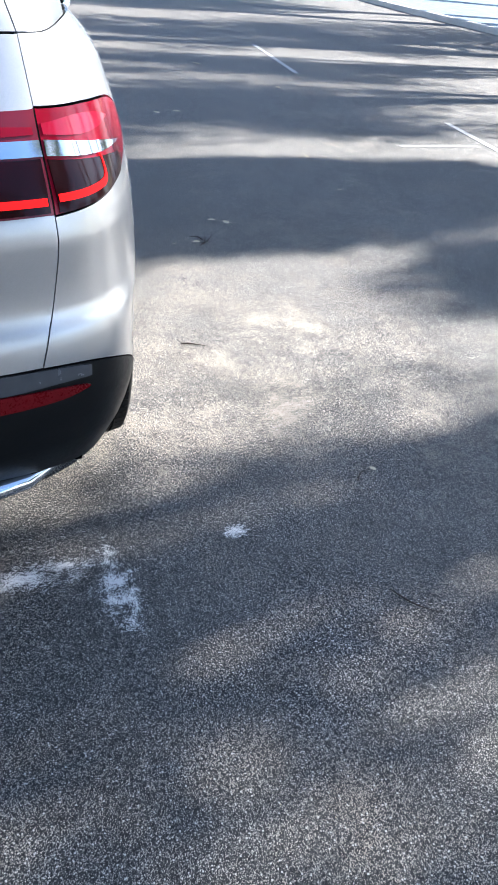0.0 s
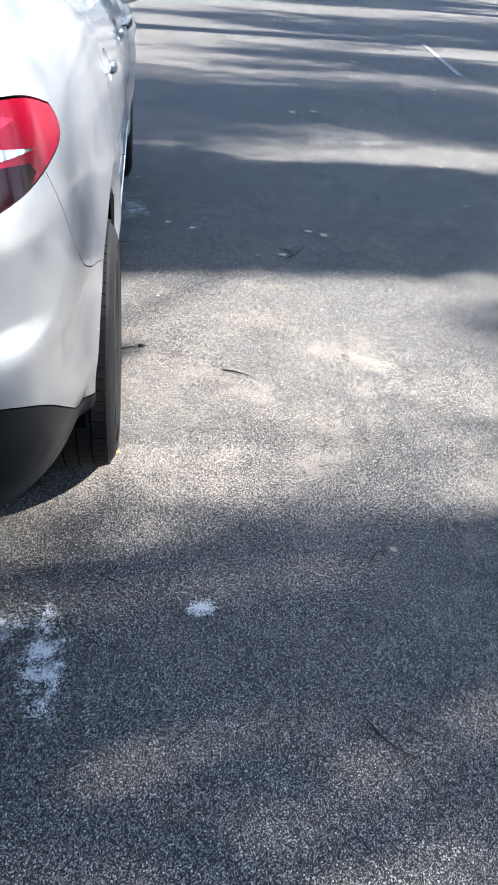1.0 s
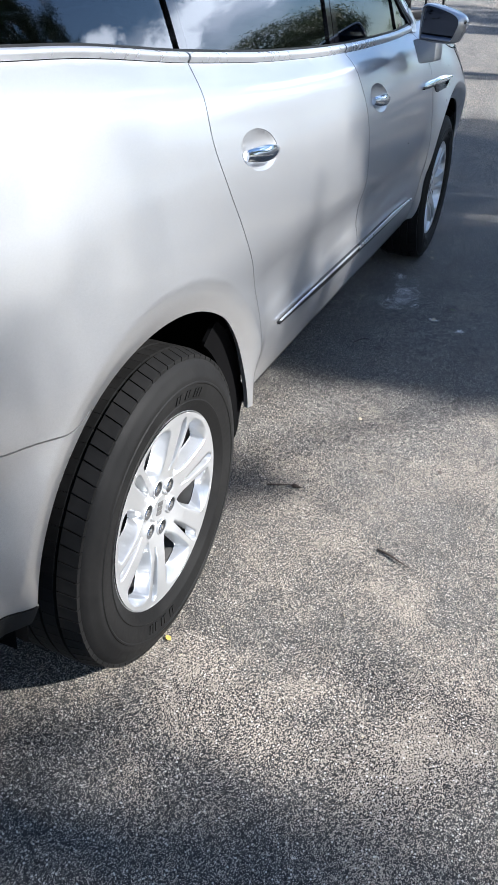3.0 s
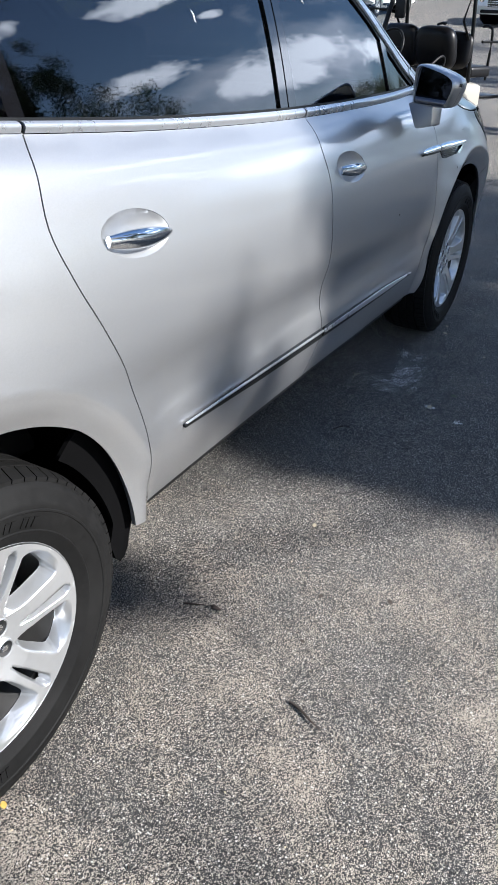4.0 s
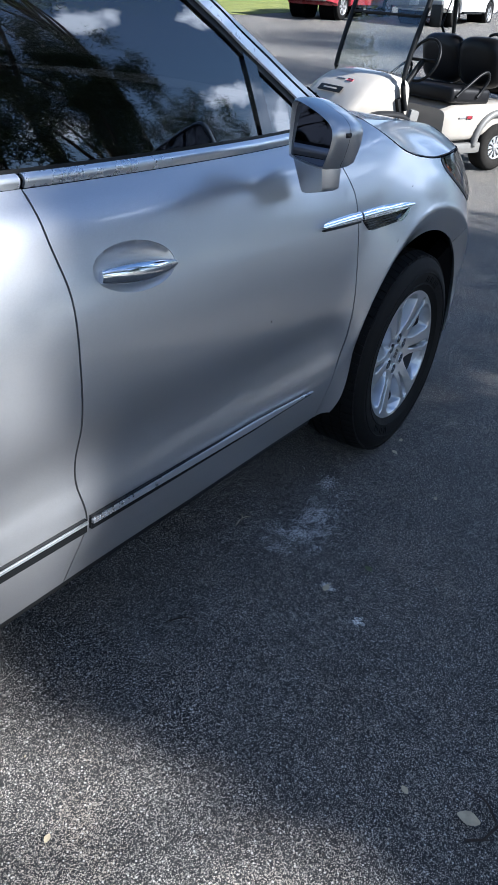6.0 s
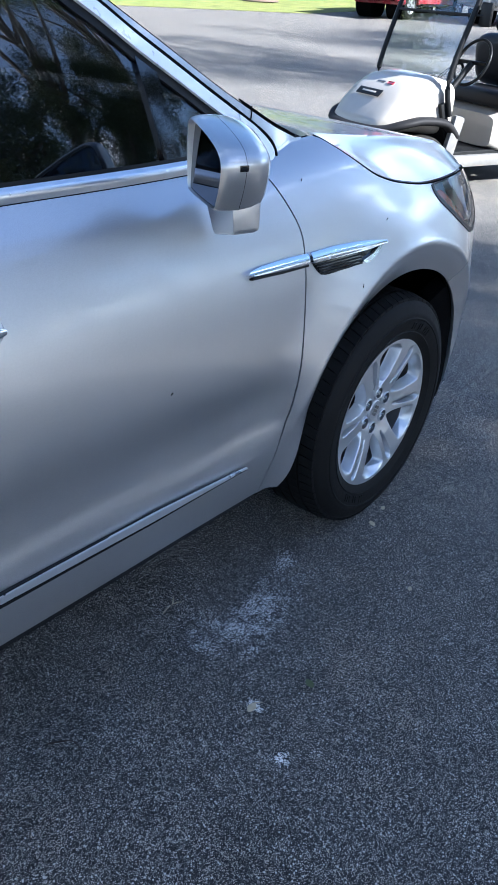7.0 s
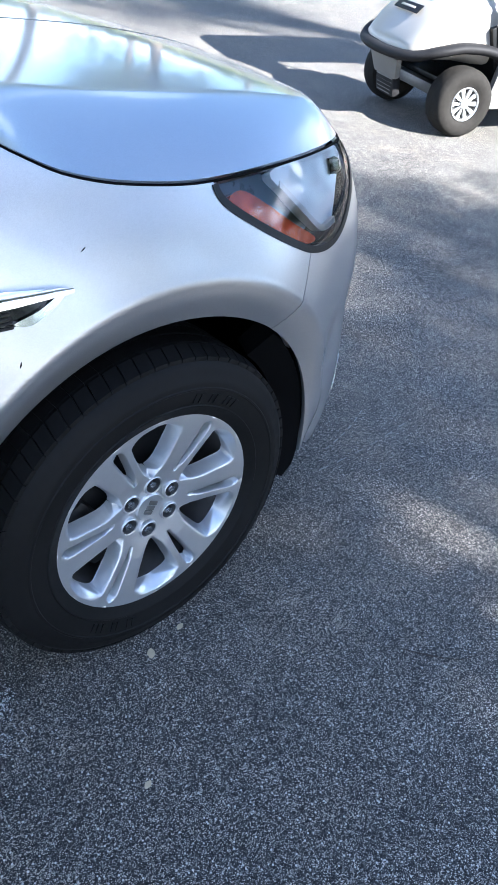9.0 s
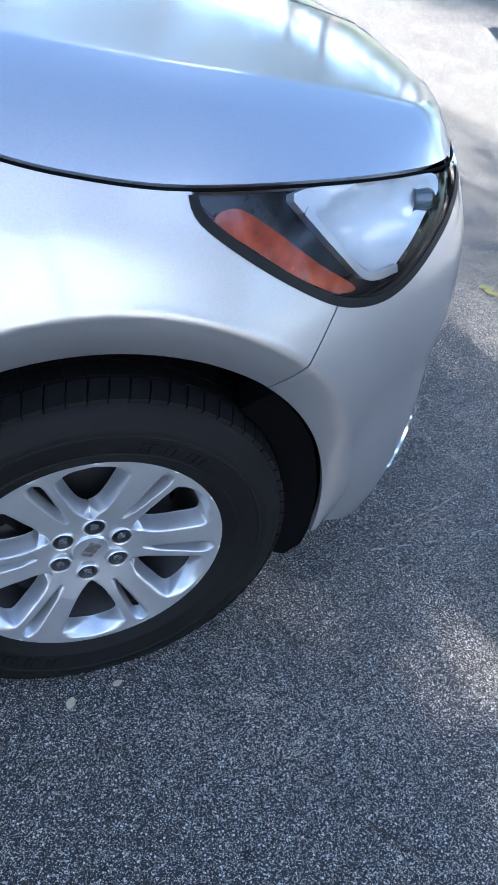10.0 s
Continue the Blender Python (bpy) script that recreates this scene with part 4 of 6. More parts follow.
    part("amber_reflector", panel(skin, amber, 0.012, 0, 0.02, -0.012, **kw), LENS_AMBER, lamp, "amber side reflector")
    bowl = catmull([(3.39, 1.026), (3.60, 1.018), (3.80, 1.000), (3.74, 0.945), (3.65, 0.905), (3.57, 0.893), (3.48, 0.955)], 5, True)
    cup = lambda s, q, out=0.0: skin(s, q, out - 0.012 - 0.03 * np.clip(1 - ((s - 3.6) / 0.2) ** 2 - ((q - 0.96) / 0.07) ** 2, 0, 1))
    part("reflector_bowl", panel(cup, bowl, 0.012, 0, 0.02, **kw), LAMP_BOWL, lamp, "bright reflector bowl")
    part("lamp_rib", panel(skin, ribbon(catmull([(3.41, 1.005), (3.48, 0.945), (3.545, 0.898), (3.62, 0.897)], 6), 0.012), 0.01, 0, 0.02, -0.008, **kw), ALLOY, lamp)
    for s, z in ((3.76, 0.965),):
        c = skin(np.array(s), np.array(z), -0.035)
        part("projector", lathe_bm([(0.001, 0.024), (0.010, 0.022), (0.018, 0.015), (0.022, 0.004), (0.024, -0.02), (0.028, -0.03)], 24, "Y", (c[0] * (-1 if mirrored else 1), c[1], c[2])), GLOSS_BLACK, lamp)
    # tail lamp
    tail_line = tail_top + tail_low
    tail = part("tail_lamp", panel(skin, tail_line, 0.025, 0.003, 0.02, 0.001, **kw), LENS_RED, car, "red wrap-round tail lamp with a chrome bar")
    dark_low = [(-1.44, 1.162), (-1.2, 1.152), (-0.98, 1.142), (-0.86, 1.134), (-0.84, 1.112)] + [p for p in tail_low if -1.43 < p[0] < -0.88] + [(-1.44, 1.066)]
    part("lower_lens", panel(skin, dark_low, 0.02, 0.004, 0.006, 0.0045, **kw), LENS_RED_DARK, tail, "dark red lower lens")
    part("chrome_bar", panel(skin, ribbon([(s, 1.178 - 0.028 * (s + 1.44) / 0.62) for s in np.linspace(-1.438, -0.82, 30)], [0.027, 0.026, 0.020, 0.002]), 0.02, 0, 0.01, 0.007, **kw), CHROME, tail, "chrome bar")
    # lighter red band paints the lens's lit streak; it gives no light
    part("upper_band", panel(skin, ribbon([(s, 1.208 - 0.02 * (s + 1.43) ** 2) for s in np.linspace(-1.43, -0.86, 30)], [0.018, 0.028, 0.034, 0.034, 0.026, 0.003]), 0.012, 0, 0.004, 0.0045, **kw), LENS_ROSE, tail, "lighter band painting the glow in the red lens")
    part("light_strip", panel(skin, ribbon(catmull([(-1.43, 1.094), (-1.30, 1.095), (-1.18, 1.098), (-1.115, 1.103), (-1.082, 1.118), (-1.070, 1.150)], 6), [0.014, 0.014, 0.013, 0.012, 0.010, 0.008]), 0.012, 0, 0.004, 0.0065, **kw), RED_LIT, tail, "lit red strip")
    part("lamp_seam", panel(skin, ribbon([(-1.456, 1.064), (-1.449, 1.15), (-1.442, 1.241)], 0.010), 0.02, 0, 0.004, 0.0005, **kw), SHELL_DARK, tail)
    inner_line = [(-1.985, 1.06), (-1.456, 1.062), (-1.443, 1.243), (-1.985, 1.235)]
    inner = part("tail_lamp", panel(skin, inner_line, 0.03, 0.003, 0.02, 0.001, **kw), LENS_DULL, car, "inner tail lamp on the tailgate")
    part("upper_band", panel(skin, ribbon([(s, 1.206) for s in np.linspace(-1.97, -1.47, 16)], [0.026, 0.022, 0.012]), 0.015, 0, 0.004, 0.0045, **kw), LENS_RED, inner)
    part("lower_lens", panel(skin, [(-1.98, 1.066), (-1.468, 1.068), (-1.462, 1.162), (-1.98, 1.162)], 0.03, 0.002, 0.006, 0.0045, **kw), LENS_RED_DARK, inner, "dark red lower lens")
    part("reverse_lens", panel(skin, [(-1.95, 1.128), (-1.62, 1.130), (-1.60, 1.147), (-1.95, 1.147)], 0.03, 0.002, 0.004, 0.006, **kw), ALLOY_DARK, inner)
    part("chrome_bar", panel(skin, ribbon([(s, 1.178) for s in np.linspace(-1.985, -1.455, 20)], 0.027), 0.02, 0, 0.01, 0.007, **kw), CHROME, inner)
    part("light_strip", panel(skin, ribbon([(s, 1.090 + 0.020 * max(0.0, (-s - 1.62)) ** 1.0) for s in np.linspace(-1.95, -1.475, 20)], 0.014), 0.012, 0, 0.004, 0.0065, **kw), RED_LIT, inner)

# small chips in the paint and two dried splashes on the side glass
for s, z, a, b in ((2.15, 0.79, 0.003, 0.002), (2.636, 1.125, 0.0035, 0.002), (2.798, 0.865, 0.0015, 0.0045), (2.936, 1.0, 0.0045, 0.0012)):
    spot = [(s + a * math.cos(t) + 0.4 * b * math.sin(t), z + b * math.sin(t) + 0.5 * a * math.cos(t)) for t in np.linspace(0, 2 * math.pi, 10, endpoint=False)]
    part("paint_chip", panel(skin, spot, 0.004, 0, 0.0008, 0.0011), SHELL_DARK, car)
SPLASH = grained("dried_splash", (0.55, 0.56, 0.56), 0.8, 200, 0.2, 0.05)
for line in (((1.036, 0.252), (1.043, 0.242), (1.041, 0.232), (1.045, 0.226)), ((1.655, 0.302), (1.668, 0.290), (1.676, 0.279)), ((1.680, 0.299), (1.668, 0.290), (1.660, 0.284))):
    part("glass_splash", panel(side_glass, ribbon(catmull(line, 4), [0.001, 0.004, 0.001]), 0.004, 0, 0.0006, -0.0048), SPLASH, car)

rear_line = gate_edge + [p for p in black_low if p[0] > -1.55] + arc(0, R_REAR, 167, 120, 20) + gap_tail[::-1] + [p for p in tail_low if p[0] < -0.78]
rear_bumper = part("bumper_corner", panel(skin, rear_line, 0.011, 0.0016), PAINT, car)
part("bumper_corner", panel(skin, rear_line, 0.018, 0.0016, mirror=True), PAINT, car)
low_line = [(-2.25, 0.765), (-1.9, 0.765)] + black_low + [(-0.50, 0.46), (-0.60, 0.44), (-0.80, 0.43), (-1.1, 0.43), (-1.39, 0.445), (-1.7, 0.45), (-2.25, 0.45)]
part("bumper_skirt", panel(skin, low_line, 0.04, 0.002, both=True, out=0.002), BLACK_TRIM, rear_bumper, "black lower bumper")
for mirrored in (False, True):
    part("skirt_strip", panel(skin, ribbon(catmull([(-2.2, 0.742), (-1.7, 0.742), (-1.5, 0.742), (-1.38, 0.735)], 6), [0.05, 0.045, 0.035, 0.026]), 0.02, 0, 0.01, 0.005, mirror=mirrored), SATIN_GREY, rear_bumper, "satin grey strip")
    part("reflector", panel(skin, ribbon(catmull([(-1.95, 0.695), (-1.7, 0.698), (-1.5, 0.699), (-1.39, 0.70)], 6), [0.045, 0.04, 0.028, 0.004]), 0.015, 0, 0.01, 0.007, mirror=mirrored), RED_DEEP, rear_bumper, "red reflector")
    x = -1 if mirrored else 1
    part("exhaust_trim", tube_bm([(x * 0.28, -0.97, 0.425), (x * 0.45, -0.955, 0.425), (x * 0.60, -0.91, 0.43), (x * 0.68, -0.85, 0.435)], [0.045, 0.045, 0.042, 0.03], 10, 0.6), CHROME, rear_bumper, "chrome exhaust trim")
gate_line = [(-2.25, 0.765), (-1.55, 0.765)] + gate_edge[::-1] + [(-1.445, 1.15), (-1.44, 1.243), (-1.44, 1.355)] + along(lambda s: belt(s) - 0.001, -1.44, -2.25, 20)
gate = part("tailgate", panel(skin, gate_line, 0.04, both=True), PAINT, car)
part("gate_frame", panel(side_glass, [(-2.25, 0.0), (-1.445, 0.0), (-1.445, 0.49), (-2.25, 0.49), (-2.25, 0.40), (-1.60, 0.38), (-1.56, 0.03), (-2.25, 0.03)], 0.05, 0.001, both=True), PAINT, gate)
part("rear_window", panel(side_glass, [(-2.25, 0.03), (-1.56, 0.03), (-1.60, 0.38), (-2.25, 0.40)], 0.06, 0.0, 0.004, -0.004, both=True, thick=0.004), GLASS_DARK, gate, "dark tinted glass")
part("spoiler", box_bm((1.15, 0.22, 0.03), (0, -0.86, 1.69), 0.012, (8, 0, 0)), PAINT, gate)

# front bumper, grille, bonnet
nose_line = (arc(AXLE_F, R_FRONT, -6, 52.4, 24) + gap_bumper[::-1] + [p for p in lamp_low if p[0] > 3.47]
             + [(4.05, 0.972), (4.12, 0.955), (4.14, 0.80), (4.20, 0.60), (4.35, 0.52), (4.78, 0.50), (4.78, 0.25), (4.3, 0.225), (3.9, 0.235), (3.78, 0.245), (3.68, 0.27), (3.57, 0.32)])
front_bumper = part("front_bumper", panel(skin, nose_line, 0.014, 0.0012, both=True), PAINT, car)
part("grille", panel(skin, [(4.135, 0.955), (4.145, 0.80), (4.205, 0.60), (4.355, 0.525), (4.78, 0.505), (4.78, 0.955)], 0.04, 0.002, 0.02, -0.02, both=True), BLACK_TRIM, front_bumper, "black grille")
for k in range(7):
    part("grille_bar", panel(skin, ribbon([(s, 0.57 + 0.055 * k) for s in np.linspace(4.24 - 0.012 * k, 4.78, 14)], 0.014), 0.03, 0, 0.02, 0.0, both=True), CHROME, front_bumper)
part("grille_frame", panel(skin, ribbon([(4.135, 0.955), (4.142, 0.80), (4.20, 0.60), (4.355, 0.52), (4.78, 0.50)], 0.022), 0.03, 0, 0.02, 0.008, both=True), CHROME, front_bumper, "chrome grille surround")
for mirrored in (False, True):
    part("fog_trim", panel(skin, ribbon(catmull([(3.815, 0.36), (3.845, 0.40), (3.865, 0.44), (3.87, 0.48)], 6), [0.006, 0.018, 0.018, 0.004]), 0.01, 0, 0.008, 0.004, mirror=mirrored), CHROME, front_bumper, "chrome fog lamp surround")
    part("bumper_lip", panel(skin, [(3.58, 0.325), (3.68, 0.275), (3.78, 0.250), (3.9, 0.240), (4.3, 0.230), (4.78, 0.244), (4.78, 0.20), (4.2, 0.18), (3.85, 0.195), (3.70, 0.235)], 0.03, 0, 0.02, -0.012, mirror=mirrored), BLACK_TRIM, front_bumper, "black lower lip")
edge = [(float(p[0]), float(p[1])) for p in HOOD_EDGE]
bonnet_line = edge + [(0.0, 3.175), (0.12, 3.155), (0.43, 3.055), (0.62, 2.955), (0.75, 2.86)]
bonnet_line = [p for p in bonnet_line if p[0] >= 0]
for mirrored in (False, True):
    rim = [(-p[0] if mirrored else p[0], p[1], p[2] - 0.002) for p in HOOD_EDGE[:100]]
    part("bonnet_seal", tube_bm(rim, 0.0026, 6), SHELL_DARK, car)
part("bonnet", panel(hood_top, bonnet_line, 0.03, 0.0055, 0.02, both=True), PAINT, car, "silver bonnet reflecting the sky")
cowl_line = [(0.0, 3.17), (0.12, 3.15), (0.43, 3.05), (0.62, 2.95), (0.75, 2.855), (0.82, 2.775), (0.82, 2.68), (0.72, 2.64), (0.4, 2.74), (0.0, 2.78)]
part("cowl", panel(lambda x, y, out=0.0: hood_top(x, y, out - 0.012), cowl_line, 0.05, 0, both=True), SHELL_DARK, car, "black plastic cowl")
part("windscreen", panel(windscreen, [(0, 0.02), (0.78, 0.02), (0.78, 1.08), (0, 1.08)], 0.08, 0, 0.004, 0.0, both=True, thick=0.005), GLASS_CLEAR, car, "clear windscreen")
part("windscreen_border", panel(windscreen, [(0, 0.0), (0.795, 0.0), (0.795, 0.22), (0.72, 0.13), (0.5, 0.10), (0, 0.09)], 0.05, 0, 0.004, 0.006, both=True), SHELL_DARK, car, "black border at the windscreen's foot")
for mirrored in (False, True):
    part("screen_seal", panel(windscreen, [(0.770, 0.0), (0.80, 0.0), (0.80, 1.1), (0.770, 1.1)], 0.04, 0, 0.006, -0.012, mirror=mirrored), BLACK_TRIM, car)
    s = -1 if mirrored else 1
    wiper = [tuple(windscreen(np.array(a), np.array(b), 0.018) * np.array([s, 1, 1])) for a, b in ((0.05, 0.03), (0.15, 0.04), (0.3, 0.05), (0.42, 0.055))]
    part("wiper", tube_bm(wiper, 0.009, 6), BLACK_TRIM, car)
roof_line = [(float(ring_x(s)), float(ring_y(s))) for s in np.linspace(-2.25, 1.80, 70)] + [(0.5, 1.88), (0.25, 1.95), (0.0, 1.97)]
part("roof", panel(roof_top, roof_line, 0.07, 0.0, both=True), PAINT, car)

# door mirrors
MIRROR_LINE = catmull([(-0.096, -0.050), (-0.098, 0.030), (-0.086, 0.062), (-0.03, 0.064), (0.055, 0.054), (0.092, 0.038), (0.094, 0.010), (0.074, -0.034), (0.054, -0.050), (-0.03, -0.058), (-0.082, -0.060)], 5, True)


def mirror_bm(layers, tip=0.0):
    """Rings of the mirror's outline, each (forward, width, height), closed ahead."""
    bm = bmesh.new()
    rings = [[bm.verts.new((x * kx, d - 0.10 * x + tip * z, z * kz - 0.06 * x)) for x, z in MIRROR_LINE] for d, kx, kz in layers]
    n = len(MIRROR_LINE)
    for a, b in zip(rings, rings[1:]):
        for i in range(n):
            bm.faces.new((a[i], a[(i + 1) % n], b[(i + 1) % n], b[i]))
    bm.faces.new(rings[-1])
    bmesh.ops.recalc_face_normals(bm, faces=bm.faces[:])
    return smooth_bm(bm, 40)


SHELL_RINGS = [(0.016, 0.945, 0.93), (0.001, 0.955, 0.94), (-0.002, 0.97, 0.96), (0.002, 1.01, 1.01), (0.012, 1.035, 1.05), (0.040, 1.03, 1.06), (0.066, 0.96, 1.02), (0.088, 0.85, 0.92), (0.102, 0.65, 0.74), (0.108, 0.35, 0.42)]
for x in (1, -1):
    where = Matrix.Translation((x * 1.035, 2.175, 1.228)) @ Matrix.Diagonal((x, 1, 1, 1)) @ pose(0, 0, 0, 0, 0, -24)
    made = []
    for rings, tip in ((SHELL_RINGS, 0.0), ([(0.007, 0.947, 0.932)], 0.07)):
        bm = mirror_bm(rings, tip)
        bm.transform(where)
        if x < 0:
            bmesh.ops.reverse_faces(bm, faces=bm.faces[:])
        made.append(bm)
    house = part("door_mirror", made[0], PAINT, car, "silver door mirror")
    part("mirror_glass", made[1], MIRROR, house)
    part("mirror_arm", box_bm((0.075, 0.062, 0.095), (x * 0.982, 2.318, 1.130), 0.010, (0, -14 * x, -16 * x), 2, (1.5, 1.15)), PAINT, house)
    bm = mirror_bm([(0.0405, 1.0315, 1.0615), (0.0413, 1.0313, 1.0613)])
    bm.transform(where)
    part("mirror_seam", bm, SHELL_DARK, house)
    bm = box_bm((0.004, 0.016, 0.010), (0.0985, 0.027, 0.020), 0.001, (0, 8, 6))
    bm.transform(where)
    part("turn_signal", bm, GLOSS_BLACK, house)

# cabin
def seat_bm(w):
    bm = box_bm((w, 0.50, 0.16), (0, 0, 0.58), 0.05)
    for b in (box_bm((w, 0.14, 0.66), (0, -0.28, 0.92), 0.06, (-14, 0, 0)), box_bm((0.26, 0.10, 0.18), (0, -0.40, 1.34), 0.04, (-10, 0, 0))):
        me = bpy.data.meshes.new("tmp")
        b.to_mesh(me)
        b.free()
        bm.from_mesh(me)
        bpy.data.meshes.remove(me)
    return bm


for x, y, w in ((0.40, 1.55, 0.50), (-0.40, 1.55, 0.50), (0.40, 0.55, 0.52), (-0.40, 0.55, 0.52)):
    ob = part("seat", seat_bm(w), SEAT, car)
    ob.location = (x, y, 0)
part("dashboard", box_bm((1.44, 0.55, 0.34), (0, 2.52, 0.95), 0.10), SEAT, car)
part("steering_wheel", tube_bm([(-0.40 + 0.18 * math.cos(t), 2.10 - 0.06 * math.sin(t), 1.02 + 0.17 * math.sin(t)) for t in np.linspace(0, 2 * math.pi, 28, endpoint=False)], 0.016, 8, 1.0, True), SEAT, car)
part("cabin_floor", box_bm((1.5, 3.6, 0.04), (0, 0.95, 0.44), 0.0), SHELL_DARK, car)

# ---- wheels ----
TYRE_R = 0.385


SLOT = 25.3


def window_edges(r):
    """The half angles of an opening between two pairs of spokes: at its brim and where it is cut through."""
    brim = np.interp(r, [0.080, 0.086, 0.096, 0.115, 0.14, 0.18, 0.21, 0.222, 0.229], [-3.0, 5.0, 10.0, 13.4, 15.6, 17.2, 17.6, 15.5, -2.0])
    hole = np.interp(r, [0.098, 0.1005, 0.105, 0.113, 0.126, 0.145, 0.18, 0.195, 0.202, 0.207, 0.2105, 0.214, 0.218, 0.222, 0.229], [-6.0, 0.0, 4.6, 7.6, 10.2, 12.2, 14.0, 14.4, 13.8, 10.8, 0.0, -5.0, -14.0, -35.0, -80.0])
    return brim, hole


def slot_edges(r):
    brim = np.interp(r, [0.088, 0.098, 0.14, 0.20, 0.216, 0.226], [-2.0, 2.4, 3.3, 3.5, 3.2, -1.0])
    hole = np.interp(r, [0.110, 0.114, 0.122, 0.15, 0.20, 0.208, 0.214, 0.216], [-2.0, 0.0, 1.3, 2.0, 2.4, 2.0, 0.0, -1.5])
    return brim, hole


def wheel_face(r, deg):
    """How far out the wheel's face stands: scooped openings between the pairs of spokes, and a slot within each pair."""
    base = np.interp(r, [0, 0.035, 0.075, 0.12, 0.19, 0.222, 0.24], [0.074, 0.076, 0.084, 0.096, 0.106, 0.109, 0.110])
    soft = lambda k: np.where(k < 0.18, k * k / 0.36, k - 0.09)
    deep = []
    for mid, (brim, hole), depth in ((0.0, window_edges(r), 0.040), (SLOT, slot_edges(r), 0.030)):
        near = np.abs((deg - mid + 30) % 60 - 30)
        deep.append(depth * soft(np.clip((brim - near) / np.maximum(brim - hole, 0.8), 0, 1.0)))
    return base - np.maximum(*deep)


def spoke_sheet():
    """The cast face in one sheet, whose rows of points follow the brims and edges of its openings."""
    rs = np.concatenate([np.linspace(0.030, 0.080, 12), np.linspace(0.082, 0.128, 30), np.linspace(0.132, 0.200, 16), np.linspace(0.202, 0.230, 24), [0.2345]])
    (wb, wh), (sb, sh) = window_edges(rs), slot_edges(rs)
    wb, wh, sb, sh = (np.maximum(k, 0.0) for k in (wb, wh, sb, sh))
    wh, sh = np.minimum(wh, wb), np.minimum(sh, sb)
    runs = [(wh, wb, 9), (wb, SLOT - sb, 5), (SLOT - sb, SLOT - sh, 6), (SLOT + sh, SLOT + sb, 6), (SLOT + sb, 60 - wb, 8), (60 - wb, 60 - wh, 9)]
    columns, joined = [], []
    for a, b, n in runs:
        for i in range(n + 1):
            if columns and i == 0 and a is not runs[3][0]:
                continue
            joined.append(i > 0)
            columns.append(a + (b - a) * i / n)
    one = np.stack(columns, 1)
    deg = np.concatenate([one + 60 * k for k in range(6)], 1)
    joined = np.array(joined * 6)
    r = np.repeat(rs[:, None], deg.shape[1], 1)
    e = 0.0012
    ed = np.degrees(e / r)
    h = wheel_face(r, deg)
    hr, ha = (wheel_face(r + e, deg) - wheel_face(r - e, deg)) / (2 * e), (wheel_face(r, deg + ed) - wheel_face(r, deg - ed)) / (2 * e)
    c, q = np.cos(np.radians(deg)), np.sin(np.radians(deg))
    verts = np.stack([h, r * c, r * q], -1).reshape(-1, 3)
    nrm = np.stack([1 + 0 * h, -hr * c + ha * q, -hr * q - ha * c], -1).reshape(-1, 3)
    nrm /= np.linalg.norm(nrm, axis=1, keepdims=True)
    n, m = r.shape
    i, j = np.meshgrid(np.arange(n - 1), np.nonzero(joined)[0], indexing="ij")
    quads = np.stack([i * m + j - 1, (i + 1) * m + j - 1, (i + 1) * m + j, i * m + j], -1).reshape(-1, 4)
    # the disc within the openings is whole
    seams = np.nonzero(~joined)[0]
    quads = np.concatenate([quads] + [np.stack([k * m + (j - 1) % m, (k + 1) * m + (j - 1) % m, (k + 1) * m + j, k * m + j], -1)[None] for j in seams for k in range(n - 1) if rs[k + 1] < 0.097 or rs[k] > 0.2215])
    keep = np.ones(len(verts), bool)
    for k in range(6):
        u, v = polar(0.059, 60 * k - 6)
        keep &= np.hypot(verts[:, 1] - u, verts[:, 2] - v) > 0.0160
    return mesh_of(verts, quads[keep[quads].all(1)], nrm)


def polar(r, deg):
    return (r * math.cos(radians(deg)), r * math.sin(radians(deg)))


